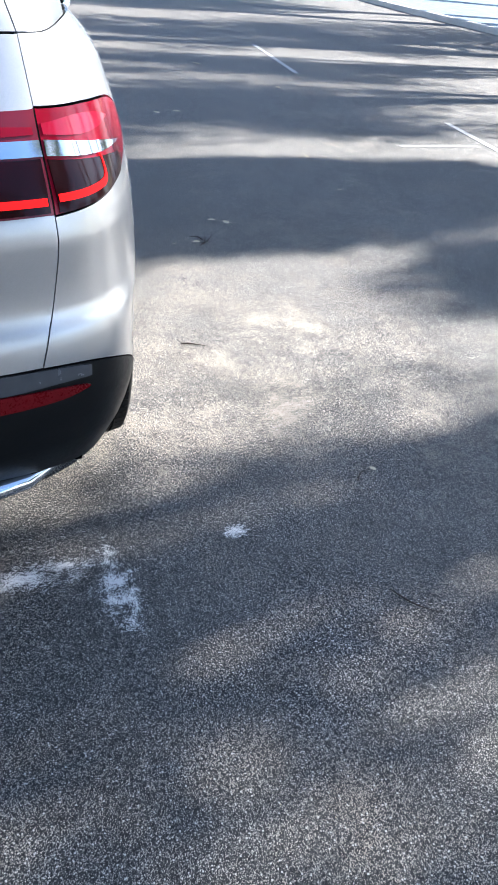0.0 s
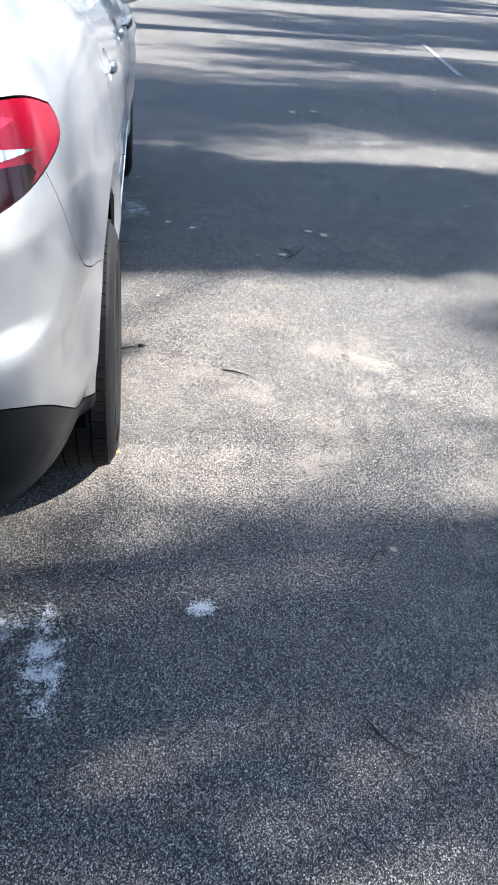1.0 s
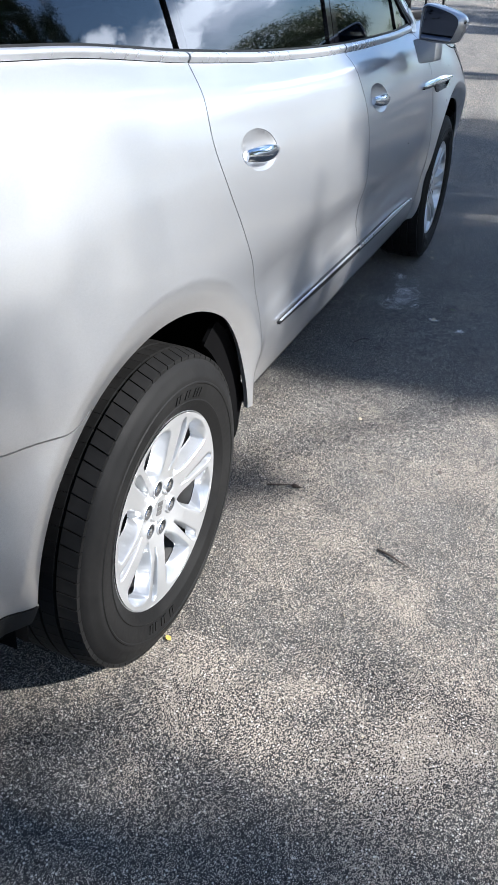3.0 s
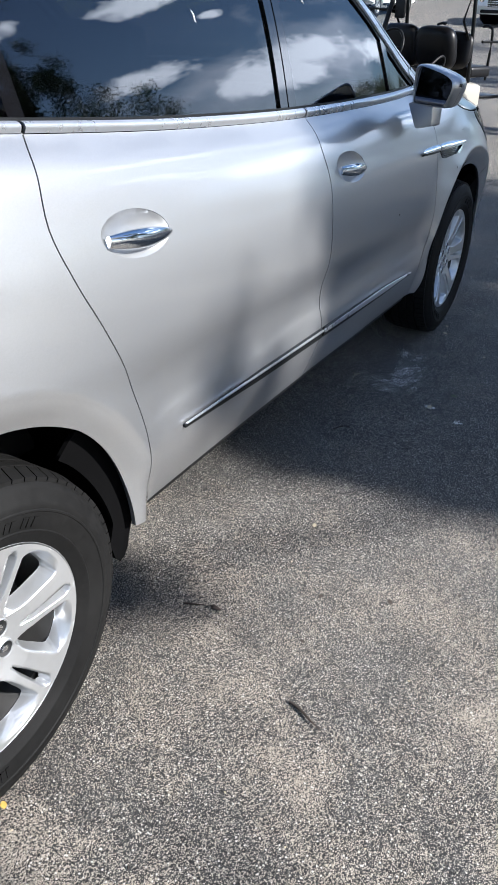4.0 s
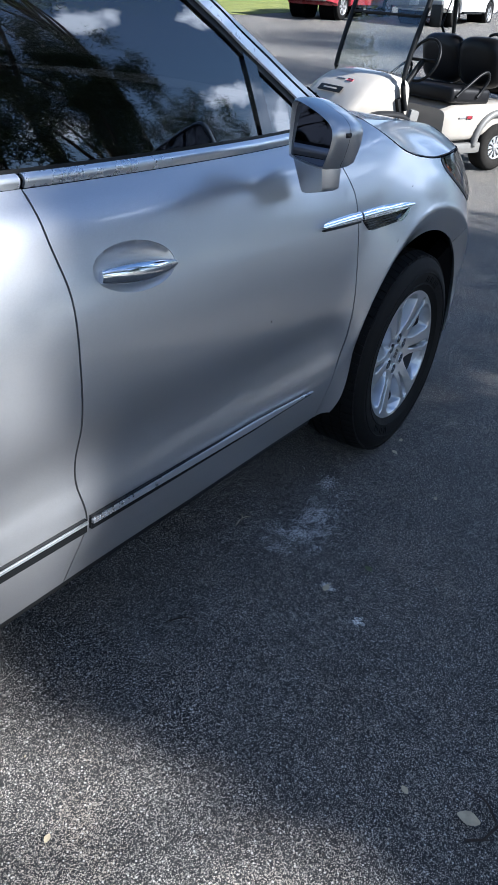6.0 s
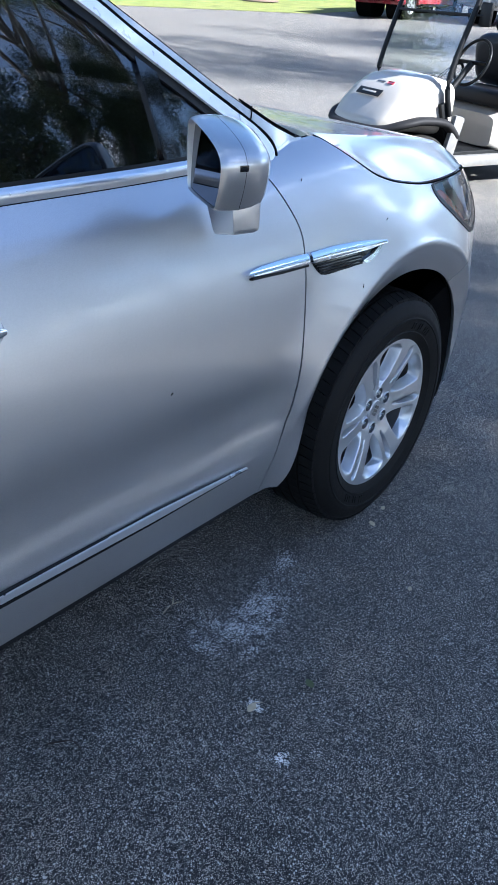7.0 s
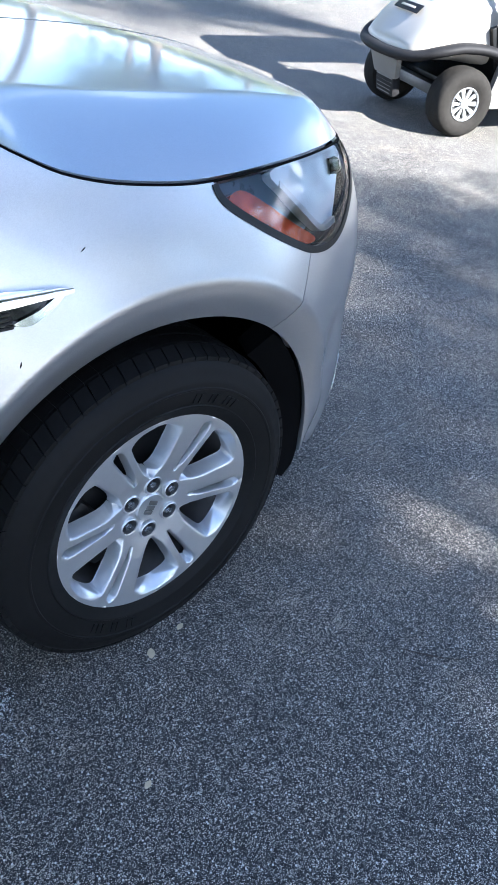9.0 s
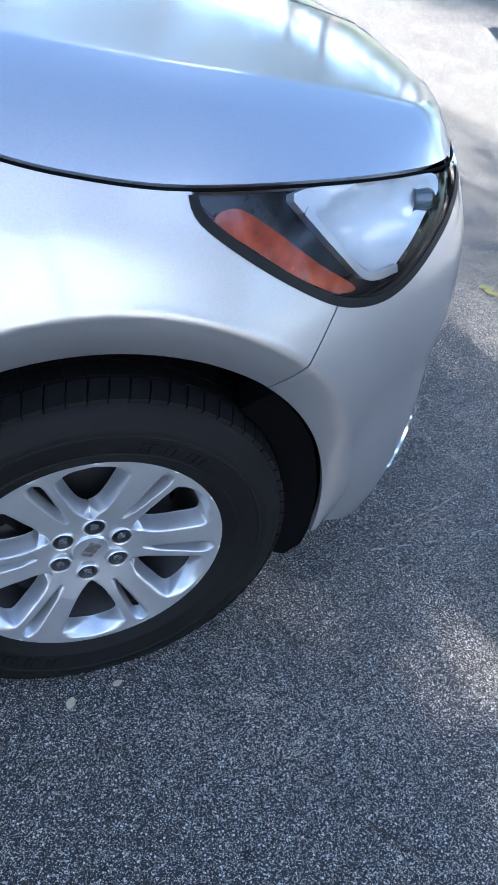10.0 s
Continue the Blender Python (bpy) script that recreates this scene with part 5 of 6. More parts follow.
def wheel_parts(owner):
    """Tyre with tread, rim with six pairs of spokes, nuts, cap and brake disc, about the owner's origin, facing right."""
    side = [(0.233, 0.092), (0.240, 0.104), (0.250, 0.112), (0.268, 0.119), (0.2705, 0.1215), (0.2735, 0.1225), (0.276, 0.1205), (0.30, 0.126), (0.3125, 0.1270), (0.3145, 0.1290), (0.3175, 0.1290), (0.3195, 0.1268), (0.325, 0.1265), (0.333, 0.1255), (0.336, 0.123), (0.352, 0.119), (0.364, 0.110), (0.372, 0.098), (0.3755, 0.084)]
    part("tyre", lathe_bm(side + [(0.3755, 0.0)] + [(r, -a) for r, a in side[::-1]], 96), RUBBER, owner, "black tyre with worn tread")
    verts, faces = [], []
    for k in range(72):
        for x0, x1, lean in ((-0.106, -0.066, -1), (-0.058, -0.024, 0), (-0.018, 0.018, 0), (0.024, 0.058, 0), (0.066, 0.106, 1)):
            b = len(verts)
            wide = 0.90 if abs(lean) else 0.97
            for t, x in ((0, x0), (wide, x0), (wide, x1), (0, x1)):
                skew = 0.30 * (x - x0) / (x1 - x0) * (1 if lean > 0 else -1) if lean else 0.0
                a = 2 * math.pi * (k + t + skew) / 72
                drop = 0.010 * max(0, (abs(x) - 0.07) / 0.036) ** 2
                for r in (0.370 - drop * 1.2, TYRE_R + 0.001 - drop):
                    verts.append((x, r * math.cos(a), r * math.sin(a)))
            for i in range(4):
                j = (i + 1) % 4
                faces.append((b + 2 * i, b + 2 * j, b + 2 * j + 1, b + 2 * i + 1))
            faces.append((b + 1, b + 3, b + 5, b + 7))
    tread = mesh_of(verts, faces, flat=True)
    part("tread", tread, RUBBER, owner)
    for start, n in ((20, 9), (200, 9)):
        for k in range(n):
            if k in (3, 6):
                continue
            verts = []
            for a, r, x in ((0, 0.282, 0.1245), (2.0, 0.282, 0.1245), (2.0, 0.304, 0.1285), (0, 0.304, 0.1285)):
                t = radians(start + k * 2.9 + a)
                verts += [(x, r * math.cos(t), r * math.sin(t)), (x - 0.006, r * math.cos(t), r * math.sin(t))]
            part("sidewall_mark", mesh_of(verts, [(0, 2, 4, 6)] + [(2 * i, 2 * i + 1, (2 * i + 3) % 8, (2 * i + 2) % 8) for i in range(4)], flat=True), RUBBER, owner)
    lip = [(0.228, 0.090), (0.2325, 0.1045), (0.2375, 0.1085), (0.2415, 0.1055), (0.236, 0.095), (0.233, 0.085)]
    part("rim", lathe_bm(lip, 72), ALLOY, owner, "bright silver rim edge")
    part("barrel", lathe_bm([(0.196, -0.09), (0.20, 0.02), (0.2045, 0.050), (0.2085, 0.0690), (0.232, 0.0696)], 72), ALLOY_DARK, owner, "silver inner barrel, darkened for the shade inside it")
    part("spokes", spoke_sheet(), ALLOY, owner, "six pairs of silver spokes with scooped openings")
    for k in range(6):
        u, v = polar(0.059, 60 * k - 6)
        part("nut_rim", lathe_bm([(0.0222, 0.078), (0.0212, 0.0848), (0.0198, 0.0862), (0.0176, 0.0852), (0.0170, 0.080)], 28, "X", (0, u, v)), ALLOY, owner)
        part("nut_seat", lathe_bm([(0.0171, 0.0838), (0.0158, 0.064), (0.001, 0.0635)], 24, "X", (0, u, v)), STEEL, owner)
        part("wheel_nut", lathe_bm([(0.0100, 0.060), (0.0100, 0.080), (0.008, 0.084), (0.001, 0.085)], 6, "X", (0, u, v)), CHROME, owner)
    part("centre_cap", lathe_bm([(0.034, 0.070), (0.034, 0.079), (0.031, 0.083), (0.026, 0.082), (0.001, 0.083)], 36), ALLOY, owner, "round centre cap with a plain emblem")
    for q in (-1, 0, 1):
        part("cap_emblem", box_bm((0.003, 0.010, 0.022), (0.0835, q * 0.0105, q * 0.005), 0.002, (30, 0, 0)), STEEL, owner)
    part("brake_disc", lathe_bm([(0.06, 0.02), (0.165, 0.02), (0.168, 0.012), (0.168, -0.004), (0.06, -0.004), (0.058, 0.045), (0.001, 0.046)], 48), IRON, owner, "worn steel brake disc")
    part("brake_caliper", box_bm((0.09, 0.09, 0.19), (0.0, -0.13, 0.03), 0.02), IRON, owner)
    part("back_plate", lathe_bm([(0.001, -0.06), (0.19, -0.06), (0.195, -0.05)], 32), SHELL_DARK, owner)


def wheel(name, x, y, spin):
    hub = part(name, lathe_bm([(0.03, -0.08), (0.055, -0.06), (0.055, 0.05), (0.03, 0.066)], 20, caps=True), SHELL_DARK, car, "alloy wheel with a black road tyre")
    hub.matrix_basis = pose(x, y, TYRE_R - 0.003, spin, 0, 0 if x > 0 else 180)
    return hub


first = wheel("wheel", 0.863, AXLE_F + 0.006, 30)
wheel_parts(first)
for x, y, spin in ((0.864, 0.0, 40), (-0.863, AXLE_F + 0.006, 10), (-0.864, 0.0, 30)):
    other = wheel("wheel", x, y, spin)
    other.data = first.data
    for o in first.children:
        c = o.copy()
        scene.collection.objects.link(c)
        c.parent = other
        for o2 in o.children:
            c2 = o2.copy()
            scene.collection.objects.link(c2)
            c2.parent = c
# the front tyres are a little smaller and stand lower
for hub in car.children:
    if hub.name.split(".")[0] == "wheel":
        ahead = hub.location.y > 1
        hub.location.z -= 0.009 if ahead else 0.0
        for o in hub.children:
            kind = o.name.split(".")[0]
            if kind in ("tyre", "tread", "sidewall_mark") and ahead:
                o.scale = (1.0, 0.977, 0.977)
            if kind in ("rim", "barrel", "spokes", "nut_rim", "nut_seat", "wheel_nut", "centre_cap", "cap_emblem"):
                o.scale = (1.0, 1.03, 1.03)

# ---- golf cart ----
cart = thing("golf_cart", "cream golf cart with black seats and a folding windscreen", "golf cart", (-2.209, 8.945, 0.0), 157.8)


def loft_bm(sections, n=28, cap=True):
    """A body lofted through rounded cross sections: (along, half width, bottom, top, squareness)."""
    bm = bmesh.new()
    rings = []
    for y, w, z0, z1, k in sections:
        ring = []
        for i in range(n):
            t = 2 * math.pi * (i + 0.5) / n
            c, q = math.cos(t), math.sin(t)
            ring.append(bm.verts.new((w * math.copysign(abs(c) ** k, c), y, (z0 + z1) / 2 + (z1 - z0) / 2 * math.copysign(abs(q) ** k, q))))
        rings.append(ring)
    for a, b in zip(rings, rings[1:]):
        for i in range(n):
            bm.faces.new((a[i], a[(i + 1) % n], b[(i + 1) % n], b[i]))
    if cap:
        bm.faces.new(rings[0])
        bm.faces.new(rings[-1])
    bmesh.ops.recalc_face_normals(bm, faces=bm.faces[:])
    return smooth_bm(bm, 50)


cowl = part("front_cowl", loft_bm([(1.17, 0.45, 0.42, 0.86, 0.42), (1.30, 0.455, 0.42, 0.89, 0.45), (1.48, 0.44, 0.44, 0.87, 0.5), (1.62, 0.42, 0.44, 0.80, 0.52), (1.75, 0.39, 0.46, 0.68, 0.55), (1.84, 0.34, 0.47, 0.57, 0.6), (1.87, 0.25, 0.48, 0.53, 0.7)]), CART_WHITE, cart, "white rounded front cowl")
part("name_plate", box_bm((0.33, 0.006, 0.07), (0.03, 1.712, 0.735), 0.004, (47, 0, 0)), BLACK_TRIM, cowl, "black name plate")
part("plate_bar", box_bm((0.19, 0.004, 0.016), (0.03, 1.715, 0.7385), 0.001, (47, 0, 0)), CART_WHITE, cowl)
part("cowl_logo", box_bm((0.08, 0.004, 0.032), (-0.11, 1.60, 0.812), 0.008, (58, 0, 0)), RED_PAINT, cowl, "small red oval emblem")
part("cowl_logo", box_bm((0.11, 0.004, 0.016), (0.02, 1.60, 0.816), 0.003, (58, 0, 0)), DARK_PAINT, cowl)
trim_line = catmull([(-0.51, 1.14, 0.42), (-0.52, 1.28, 0.54), (-0.51, 1.52, 0.57), (-0.48, 1.70, 0.54), (-0.37, 1.82, 0.49), (-0.2, 1.885, 0.475), (0, 1.90, 0.47)], 5)
trim_line = trim_line + [(-x, y, z) for x, y, z in trim_line[-2::-1]]
part("front_trim", tube_bm(trim_line, [0.034] + [0.056] * (len(trim_line) - 2) + [0.04], 14, 0.62), CART_TRIM, cart, "black front fender trim")
plate = box_bm((0.42, 0.05, 0.15), (0, 0, 0), 0.02)
for v in plate.verts:
    v.co.x *= 0.88 + 1.6 * v.co.z
plate.transform(pose(0, 1.83, 0.365, -14, 0, 0))
part("bumper_plate", plate, CART_GREY, cart, "scuffed grey bumper plate")
guard = part("bumper_guard", box_bm((0.27, 0.07, 0.15), (0, 1.79, 0.235), 0.03, (-8, 0, 0)), CART_TRIM, cart, "ribbed black guard")
for k in range(5):
    part("guard_rib", box_bm((0.24 - 0.012 * k, 0.012, 0.010), (0, 1.826 - 0.0035 * k, 0.285 - 0.026 * k), 0.003), CART_GREY, guard)
part("axle_beam", box_bm((0.86, 0.08, 0.08), (0, 1.52, 0.24), 0.02), STEEL, cart)
part("rear_axle", box_bm((0.86, 0.10, 0.10), (0, 0.0, 0.23), 0.02), STEEL, cart)
part("floor_board", box_bm((1.00, 1.10, 0.06), (0, 0.92, 0.28), 0.01), BLACK_TRIM, cart)
part("toe_board", box_bm((0.98, 0.06, 0.42), (0, 1.24, 0.50), 0.01, (-20, 0, 0)), BLACK_TRIM, cart)
for x in (-1, 1):
    part("rocker_panel", box_bm((0.07, 1.06, 0.10), (x * 0.53, 0.74, 0.235), 0.025), CART_GREY, cart, "grey side step")
    part("frame_post", box_bm((0.06, 0.11, 0.42), (x * 0.53, 1.20, 0.40), 0.025, (12, 0, 0)), CART_GREY, cart)
    part("windscreen_post", tube_bm(catmull([(x * 0.50, 1.24, 0.60), (x * 0.49, 1.30, 0.88), (x * 0.49, 1.16, 1.35), (x * 0.49, 1.00, 1.80)], 5), 0.024, 8), BLACK_TRIM, cart)
    part("roof_post", tube_bm(catmull([(x * 0.49, -0.30, 0.62), (x * 0.49, -0.24, 1.2), (x * 0.49, -0.16, 1.80)], 5), 0.022, 8), BLACK_TRIM, cart)
    part("post_brace", tube_bm([(x * 0.49, -0.28, 0.95), (x * 0.49, -0.05, 1.25), (x * 0.49, -0.19, 1.60)], 0.014, 6), BLACK_TRIM, cart)
    loop = catmull([(x * 0.53, 0.64, 0.70), (x * 0.54, 0.52, 0.79), (x * 0.54, 0.36, 0.89), (x * 0.54, 0.27, 0.905), (x * 0.54, 0.245, 0.84), (x * 0.53, 0.30, 0.75), (x * 0.53, 0.36, 0.69)], 6)
    part("hip_rail", tube_bm(loop, 0.014, 8), BLACK_TRIM, cart, "black hip rail")
    arch = [(x * 0.56, 0.02 + 0.30 * math.cos(t), 0.26 + 0.29 * math.sin(t)) for t in np.linspace(0.0, math.pi, 16)]
    part("rear_fender_trim", tube_bm(arch, 0.035, 8), CART_GREY, cart, "grey rear fender trim")
    part("rack_rail", tube_bm(catmull([(x * 0.40, -0.45, 0.45), (x * 0.42, -0.95, 0.43), (x * 0.42, -1.10, 0.46), (x * 0.42, -1.12, 0.70), (x * 0.42, -1.08, 0.98), (x * 0.42, -0.95, 1.02), (x * 0.42, -0.55, 1.03)], 5), 0.016, 8), BLACK_TRIM, cart, "black tubular rear rail")
    part("rack_hoop", tube_bm(catmull([(x * 0.42, -0.72, 0.62), (x * 0.42, -0.72, 1.10), (x * 0.36, -0.72, 1.18), (x * 0.28, -0.72, 1.18)], 5), 0.016, 8), BLACK_TRIM, cart)
    for name, y, tilt, thick, top in (("seat_pad", 0.03, -12, 1.0, 1.20), ("rear_seat_pad", -0.19, 8, 0.7, 1.14)):
        pad = loft_bm([(d * thick, w, 0.745 + c, top - c, k) for d, w, c, k in ((-0.085, 0.17, 0.09, 0.62), (-0.075, 0.225, 0.04, 0.58), (-0.045, 0.265, 0.008, 0.55), (0.0, 0.278, 0.0, 0.52), (0.045, 0.268, 0.008, 0.55), (0.075, 0.23, 0.035, 0.58), (0.088, 0.18, 0.08, 0.62))], 32)
        pad.transform(Matrix.Translation((x * 0.258, y, 0.75)) @ pose(0, 0, 0, tilt, 0, 0) @ Matrix.Translation((0, 0, -0.75)))
        part(name, pad, CART_SEAT, cart, "black vinyl backrest with a rounded top")
part("rear_body", loft_bm([(-0.55, 0.50, 0.30, 0.60, 0.3), (-0.40, 0.545, 0.27, 0.62, 0.25), (0.0, 0.55, 0.40, 0.64, 0.22), (0.30, 0.55, 0.29, 0.64, 0.22), (0.62, 0.54, 0.29, 0.63, 0.22), (0.72, 0.50, 0.32, 0.59, 0.3)]), CART_WHITE, cart, "cream rear body under the seat")
part("side_logo", box_bm((0.004, 0.07, 0.03), (-0.5515, 0.43, 0.52), 0.008), RED_PAINT, cart)
part("side_logo", box_bm((0.004, 0.09, 0.016), (-0.5515, 0.52, 0.52), 0.003), GREY_PAINT, cart)
part("seat_cushion", box_bm((1.04, 0.54, 0.14), (0, 0.42, 0.70), 0.05, (3, 0, 0), 4), CART_SEAT, cart, "black vinyl bench cushion")
part("rear_cushion", box_bm((0.98, 0.38, 0.12), (0, -0.52, 0.72), 0.04, (0, 0, 0), 3), CART_SEAT, cart)
part("rear_step", box_bm((0.84, 0.36, 0.03), (0, -0.95, 0.42), 0.01), STEEL, cart)
part("windscreen", box_bm((0.96, 0.006, 0.98), (0, 1.145, 1.36), 0.0, (19, 0, 0)), GLASS_CLEAR, cart, "clear folding windscreen")
part("windscreen_bar", tube_bm([(-0.49, 1.16, 1.35), (0.49, 1.16, 1.35)], 0.012, 6), BLACK_TRIM, cart)
part("canopy", loft_bm([(-0.62, 0.50, 1.80, 1.84, 0.4), (-0.56, 0.56, 1.79, 1.87, 0.35), (0.2, 0.58, 1.80, 1.90, 0.35), (0.98, 0.56, 1.79, 1.87, 0.35), (1.06, 0.48, 1.80, 1.84, 0.4)]), CART_WHITE, cart, "cream roof canopy")
part("steering_column", tube_bm([(-0.26, 1.20, 0.62), (-0.26, 0.88, 0.98)], 0.028, 8), BLACK_TRIM, cart)
part("steering_wheel", tube_bm([(-0.26 + 0.19 * math.cos(t), 0.87 - 0.075 * math.sin(t), 0.99 + 0.175 * math.sin(t)) for t in np.linspace(0, 2 * math.pi, 28, endpoint=False)], 0.014, 8, 1.0, True), BLACK_TRIM, cart)
part("wheel_spoke", box_bm((0.34, 0.02, 0.03), (-0.26, 0.87, 0.99), 0.008, (-25, 0, 0)), BLACK_TRIM, cart)
part("dash_knob", box_bm((0.12, 0.10, 0.10), (-0.05, 1.18, 0.84), 0.03), BLACK_TRIM, cart)
part("side_mirror", box_bm((0.13, 0.03, 0.17), (-0.60, 1.13, 1.36), 0.02), BLACK_TRIM, cart, "black side mirror")
part("mirror_stalk", tube_bm([(-0.49, 1.16, 1.35), (-0.58, 1.14, 1.35)], 0.008, 6), BLACK_TRIM, cart)


def cart_wheel(x, y):
    side = 1 if x > 0 else -1
    tyre = part("wheel", lathe_bm([(0.105, 0.06), (0.112, 0.085), (0.135, 0.098), (0.17, 0.103), (0.20, 0.095), (0.217, 0.08), (0.226, 0.05), (0.228, 0.0), (0.226, -0.05), (0.217, -0.08), (0.17, -0.1), (0.105, -0.08)], 48), CART_TYRE, cart, "small turf tyre on a silver rim")
    tyre.matrix_basis = pose(x, y, 0.227, 0, 0, 0 if side > 0 else 180)
    part("rim", lathe_bm([(0.09, -0.06), (0.098, 0.03), (0.104, 0.07), (0.112, 0.086), (0.108, 0.09), (0.100, 0.08), (0.09, 0.055), (0.028, 0.05), (0.026, 0.075), (0.001, 0.078)], 40), ALLOY_DARK, tyre)
    for k in range(10):
        bm = box_bm((0.02, 0.074, 0.016), (0.068, 0.066, 0), 0.004)
        for v in bm.verts:
            v.co.z *= 0.8 + 1.4 * max(0, v.co.y - 0.03) / 0.07
        bm.transform(pose(0, 0, 0, 36 * k, 0, 0))
        part("rim_spoke", bm, ALLOY, tyre)
    part("rim_edge", lathe_bm([(0.098, 0.060), (0.101, 0.085), (0.109, 0.092), (0.113, 0.086), (0.110, 0.07)], 40), ALLOY, tyre)
    part("hub_cap", lathe_bm([(0.034, 0.06), (0.032, 0.085), (0.022, 0.092), (0.001, 0.093)], 20), ALLOY, tyre)


for x in (-0.49, 0.49):
    for y in (0.0, 1.48):
        cart_wheel(x, y)

# ---- trees ----
def leaf_mesh(centres, spread, count, size, rng, flat=0.6):
    """Many small pointed leaves in clumps about the centres."""
    pick = rng.integers(0, len(centres), count)
    pos = centres[pick] + rng.normal(0, 1, (count, 3)) * spread
    a = rng.normal(0, 1, (count, 3))
    a /= np.linalg.norm(a, axis=1, keepdims=True)
    b = np.cross(a, rng.normal(0, 1, (count, 3)))
    b /= np.linalg.norm(b, axis=1, keepdims=True)
    s = size * rng.uniform(0.6, 1.3, (count, 1))
    c = np.cross(a, b) * 0.12 * s
    v = np.stack([pos - a * s, pos + b * s * flat * 0.5 + c, pos + a * s, pos - b * s * flat * 0.5 + c], 1).reshape(-1, 3)
    i = np.arange(count) * 4
    f = np.concatenate([np.stack([i, i + 1, i + 2], 1), np.stack([i, i + 2, i + 3], 1)])
    me = bpy.data.meshes.new("leaves")
    me.vertices.add(len(v))
    me.vertices.foreach_set("co", v.ravel())
    me.loops.add(f.size)
    me.loops.foreach_set("vertex_index", f.ravel())
    me.polygons.add(len(f))
    me.polygons.foreach_set("loop_start", np.arange(len(f)) * 3)
    me.update(calc_edges=True)
    me.validate()
    return me


def tree(at, height, crown, radii, seed, leaves, size=0.16, clumps=70, trunk=0.28, label="", mat=None, fill=0.55, shear=0.0, tuft=0.17, sprays=()):
    """A tapered trunk with limbs that carry clumps of leaves. crown: its middle, from the trunk's foot."""
    rng = np.random.default_rng(seed)
    ob = thing("tree", label, "tree", at, 0.0, "trees round the car park")
    base, mid = np.zeros(3), np.array(crown, float)
    spine = catmull([base, mid * 0.33 + rng.normal(0, 0.12, 3) * [1, 1, 0], mid * 0.66 + rng.normal(0, 0.2, 3) * [1, 1, 0], mid], 5)
    part("trunk", tube_bm(spine, [trunk * (1.35 if i == 0 else 1.0) * (1 - 0.72 * i / (len(spine) - 1)) for i in range(len(spine))], 10), BARK, ob)
    way = rng.normal(0, 1, (clumps, 3))
    way /= np.linalg.norm(way, axis=1, keepdims=True)
    centres = mid + way * np.array(radii) * (rng.uniform(fill, 1.0, (clumps, 1)))
    centres[:, 1] += shear * (centres[:, 0] - mid[0])
    for k in range(14):
        tip = centres[k * (clumps // 14)]
        start = np.array(spine[int(len(spine) * rng.uniform(0.45, 0.9))])
        bend = (start + tip) / 2 + rng.normal(0, 0.25, 3) * [1, 0.3, 1]
        line = catmull([start, bend, tip], 5)
        part("limb", tube_bm(line, [trunk * 0.34 * (1 - 0.8 * i / (len(line) - 1)) for i in range(len(line))], 7), BARK, ob)
    me = leaf_mesh(centres, np.array(radii) * tuft, leaves, size, rng)
    part("crown", me, mat or LEAF, ob)
    for dx, dy, dz, r, count in sprays:  # single sprays of leaves clear of the crown, added to shade set spots
        tip = np.array((dx, dy, dz))
        start = np.array(spine[int(len(spine) * 0.8)])
        line = catmull([start, (start + tip) / 2 + np.array((0, 0, 0.3)), tip], 5)
        part("limb", tube_bm(line, [trunk * 0.16 * (1 - 0.8 * i / (len(line) - 1)) for i in range(len(line))], 6), BARK, ob)
        part("leaf_spray", leaf_mesh(tip + rng.normal(0, 0.35, (9, 3)) * r, np.array((r, r, r)) * 0.45, count, size, rng), mat or LEAF, ob)
    return ob


OAK = "broad live oak with small dark leaves"
# its sprays are unseen, set to shade spots on the car and ground
tree((13.9, 4.45, 0), 12, (-0.9, -0.18, 8.8), (3.3, 0.99, 2.4), 1, 100000, 0.07, 260, 0.34, OAK, fill=0.40, tuft=0.085, shear=0.06,
     sprays=[(-1.7, -2.15, 8.65, 0.17, 170), (-1.6, -1.90, 9.10, 0.15, 90), (-1.6, -1.58, 9.02, 0.12, 70), (-1.6, -0.93, 9.50, 0.28, 2200), (1.56, -1.49, 8.8, 0.45, 4000), (-2.6, 0.72, 8.8, 0.7, 7500), (-3.4, 0.45, 8.8, 0.8, 10000), (-2.9, 0.05, 8.8, 0.6, 8000), (-3.7, 0.9, 8.8, 0.8, 8000), (-0.72, 0.92, 8.8, 0.15, 420), (-1.09, 0.76, 8.8, 0.12, 220)])
tree((15.6, 7.9, 0), 12, (-0.4, -0.34, 9.2), (4.0, 1.84, 2.2), 6, 23500, 0.075, 60, 0.3, OAK, fill=0.25, tuft=0.13)
tree((17.4, 10.2, 0), 12, (-0.4, 0.2, 9.5), (3.0, 1.2, 1.8), 16, 12000, 0.075, 40, 0.3, OAK, fill=0.25, tuft=0.14)
tree((13.7, 0.75, 0), 12, (-2.4, -0.22, 8.3), (4.6, 0.36, 2.4), 2, 5600, 0.07, 80, 0.30, OAK, fill=0.15, shear=0.42, tuft=0.19)
tree((14.75, -0.9, 0), 12, (-0.4, 0.45, 9.4), (3.4, 1.4, 2.4), 7, 9500, 0.075, 60, 0.30, OAK, fill=0.1, tuft=0.15)
tree((15.6, 13.2, 0), 10, (-0.2, 0.3, 7.2), (2.8, 2.2, 3.0), 3, 26000, 0.075, 70, 0.32, OAK, fill=0.3, tuft=0.10)
tree((17.3, 19.6, 0), 15, (-0.8, 0.3, 9.6), (2.9, 2.9, 5.4), 4, 80000, 0.065, 120, 0.36, OAK, fill=0.3, tuft=0.072)
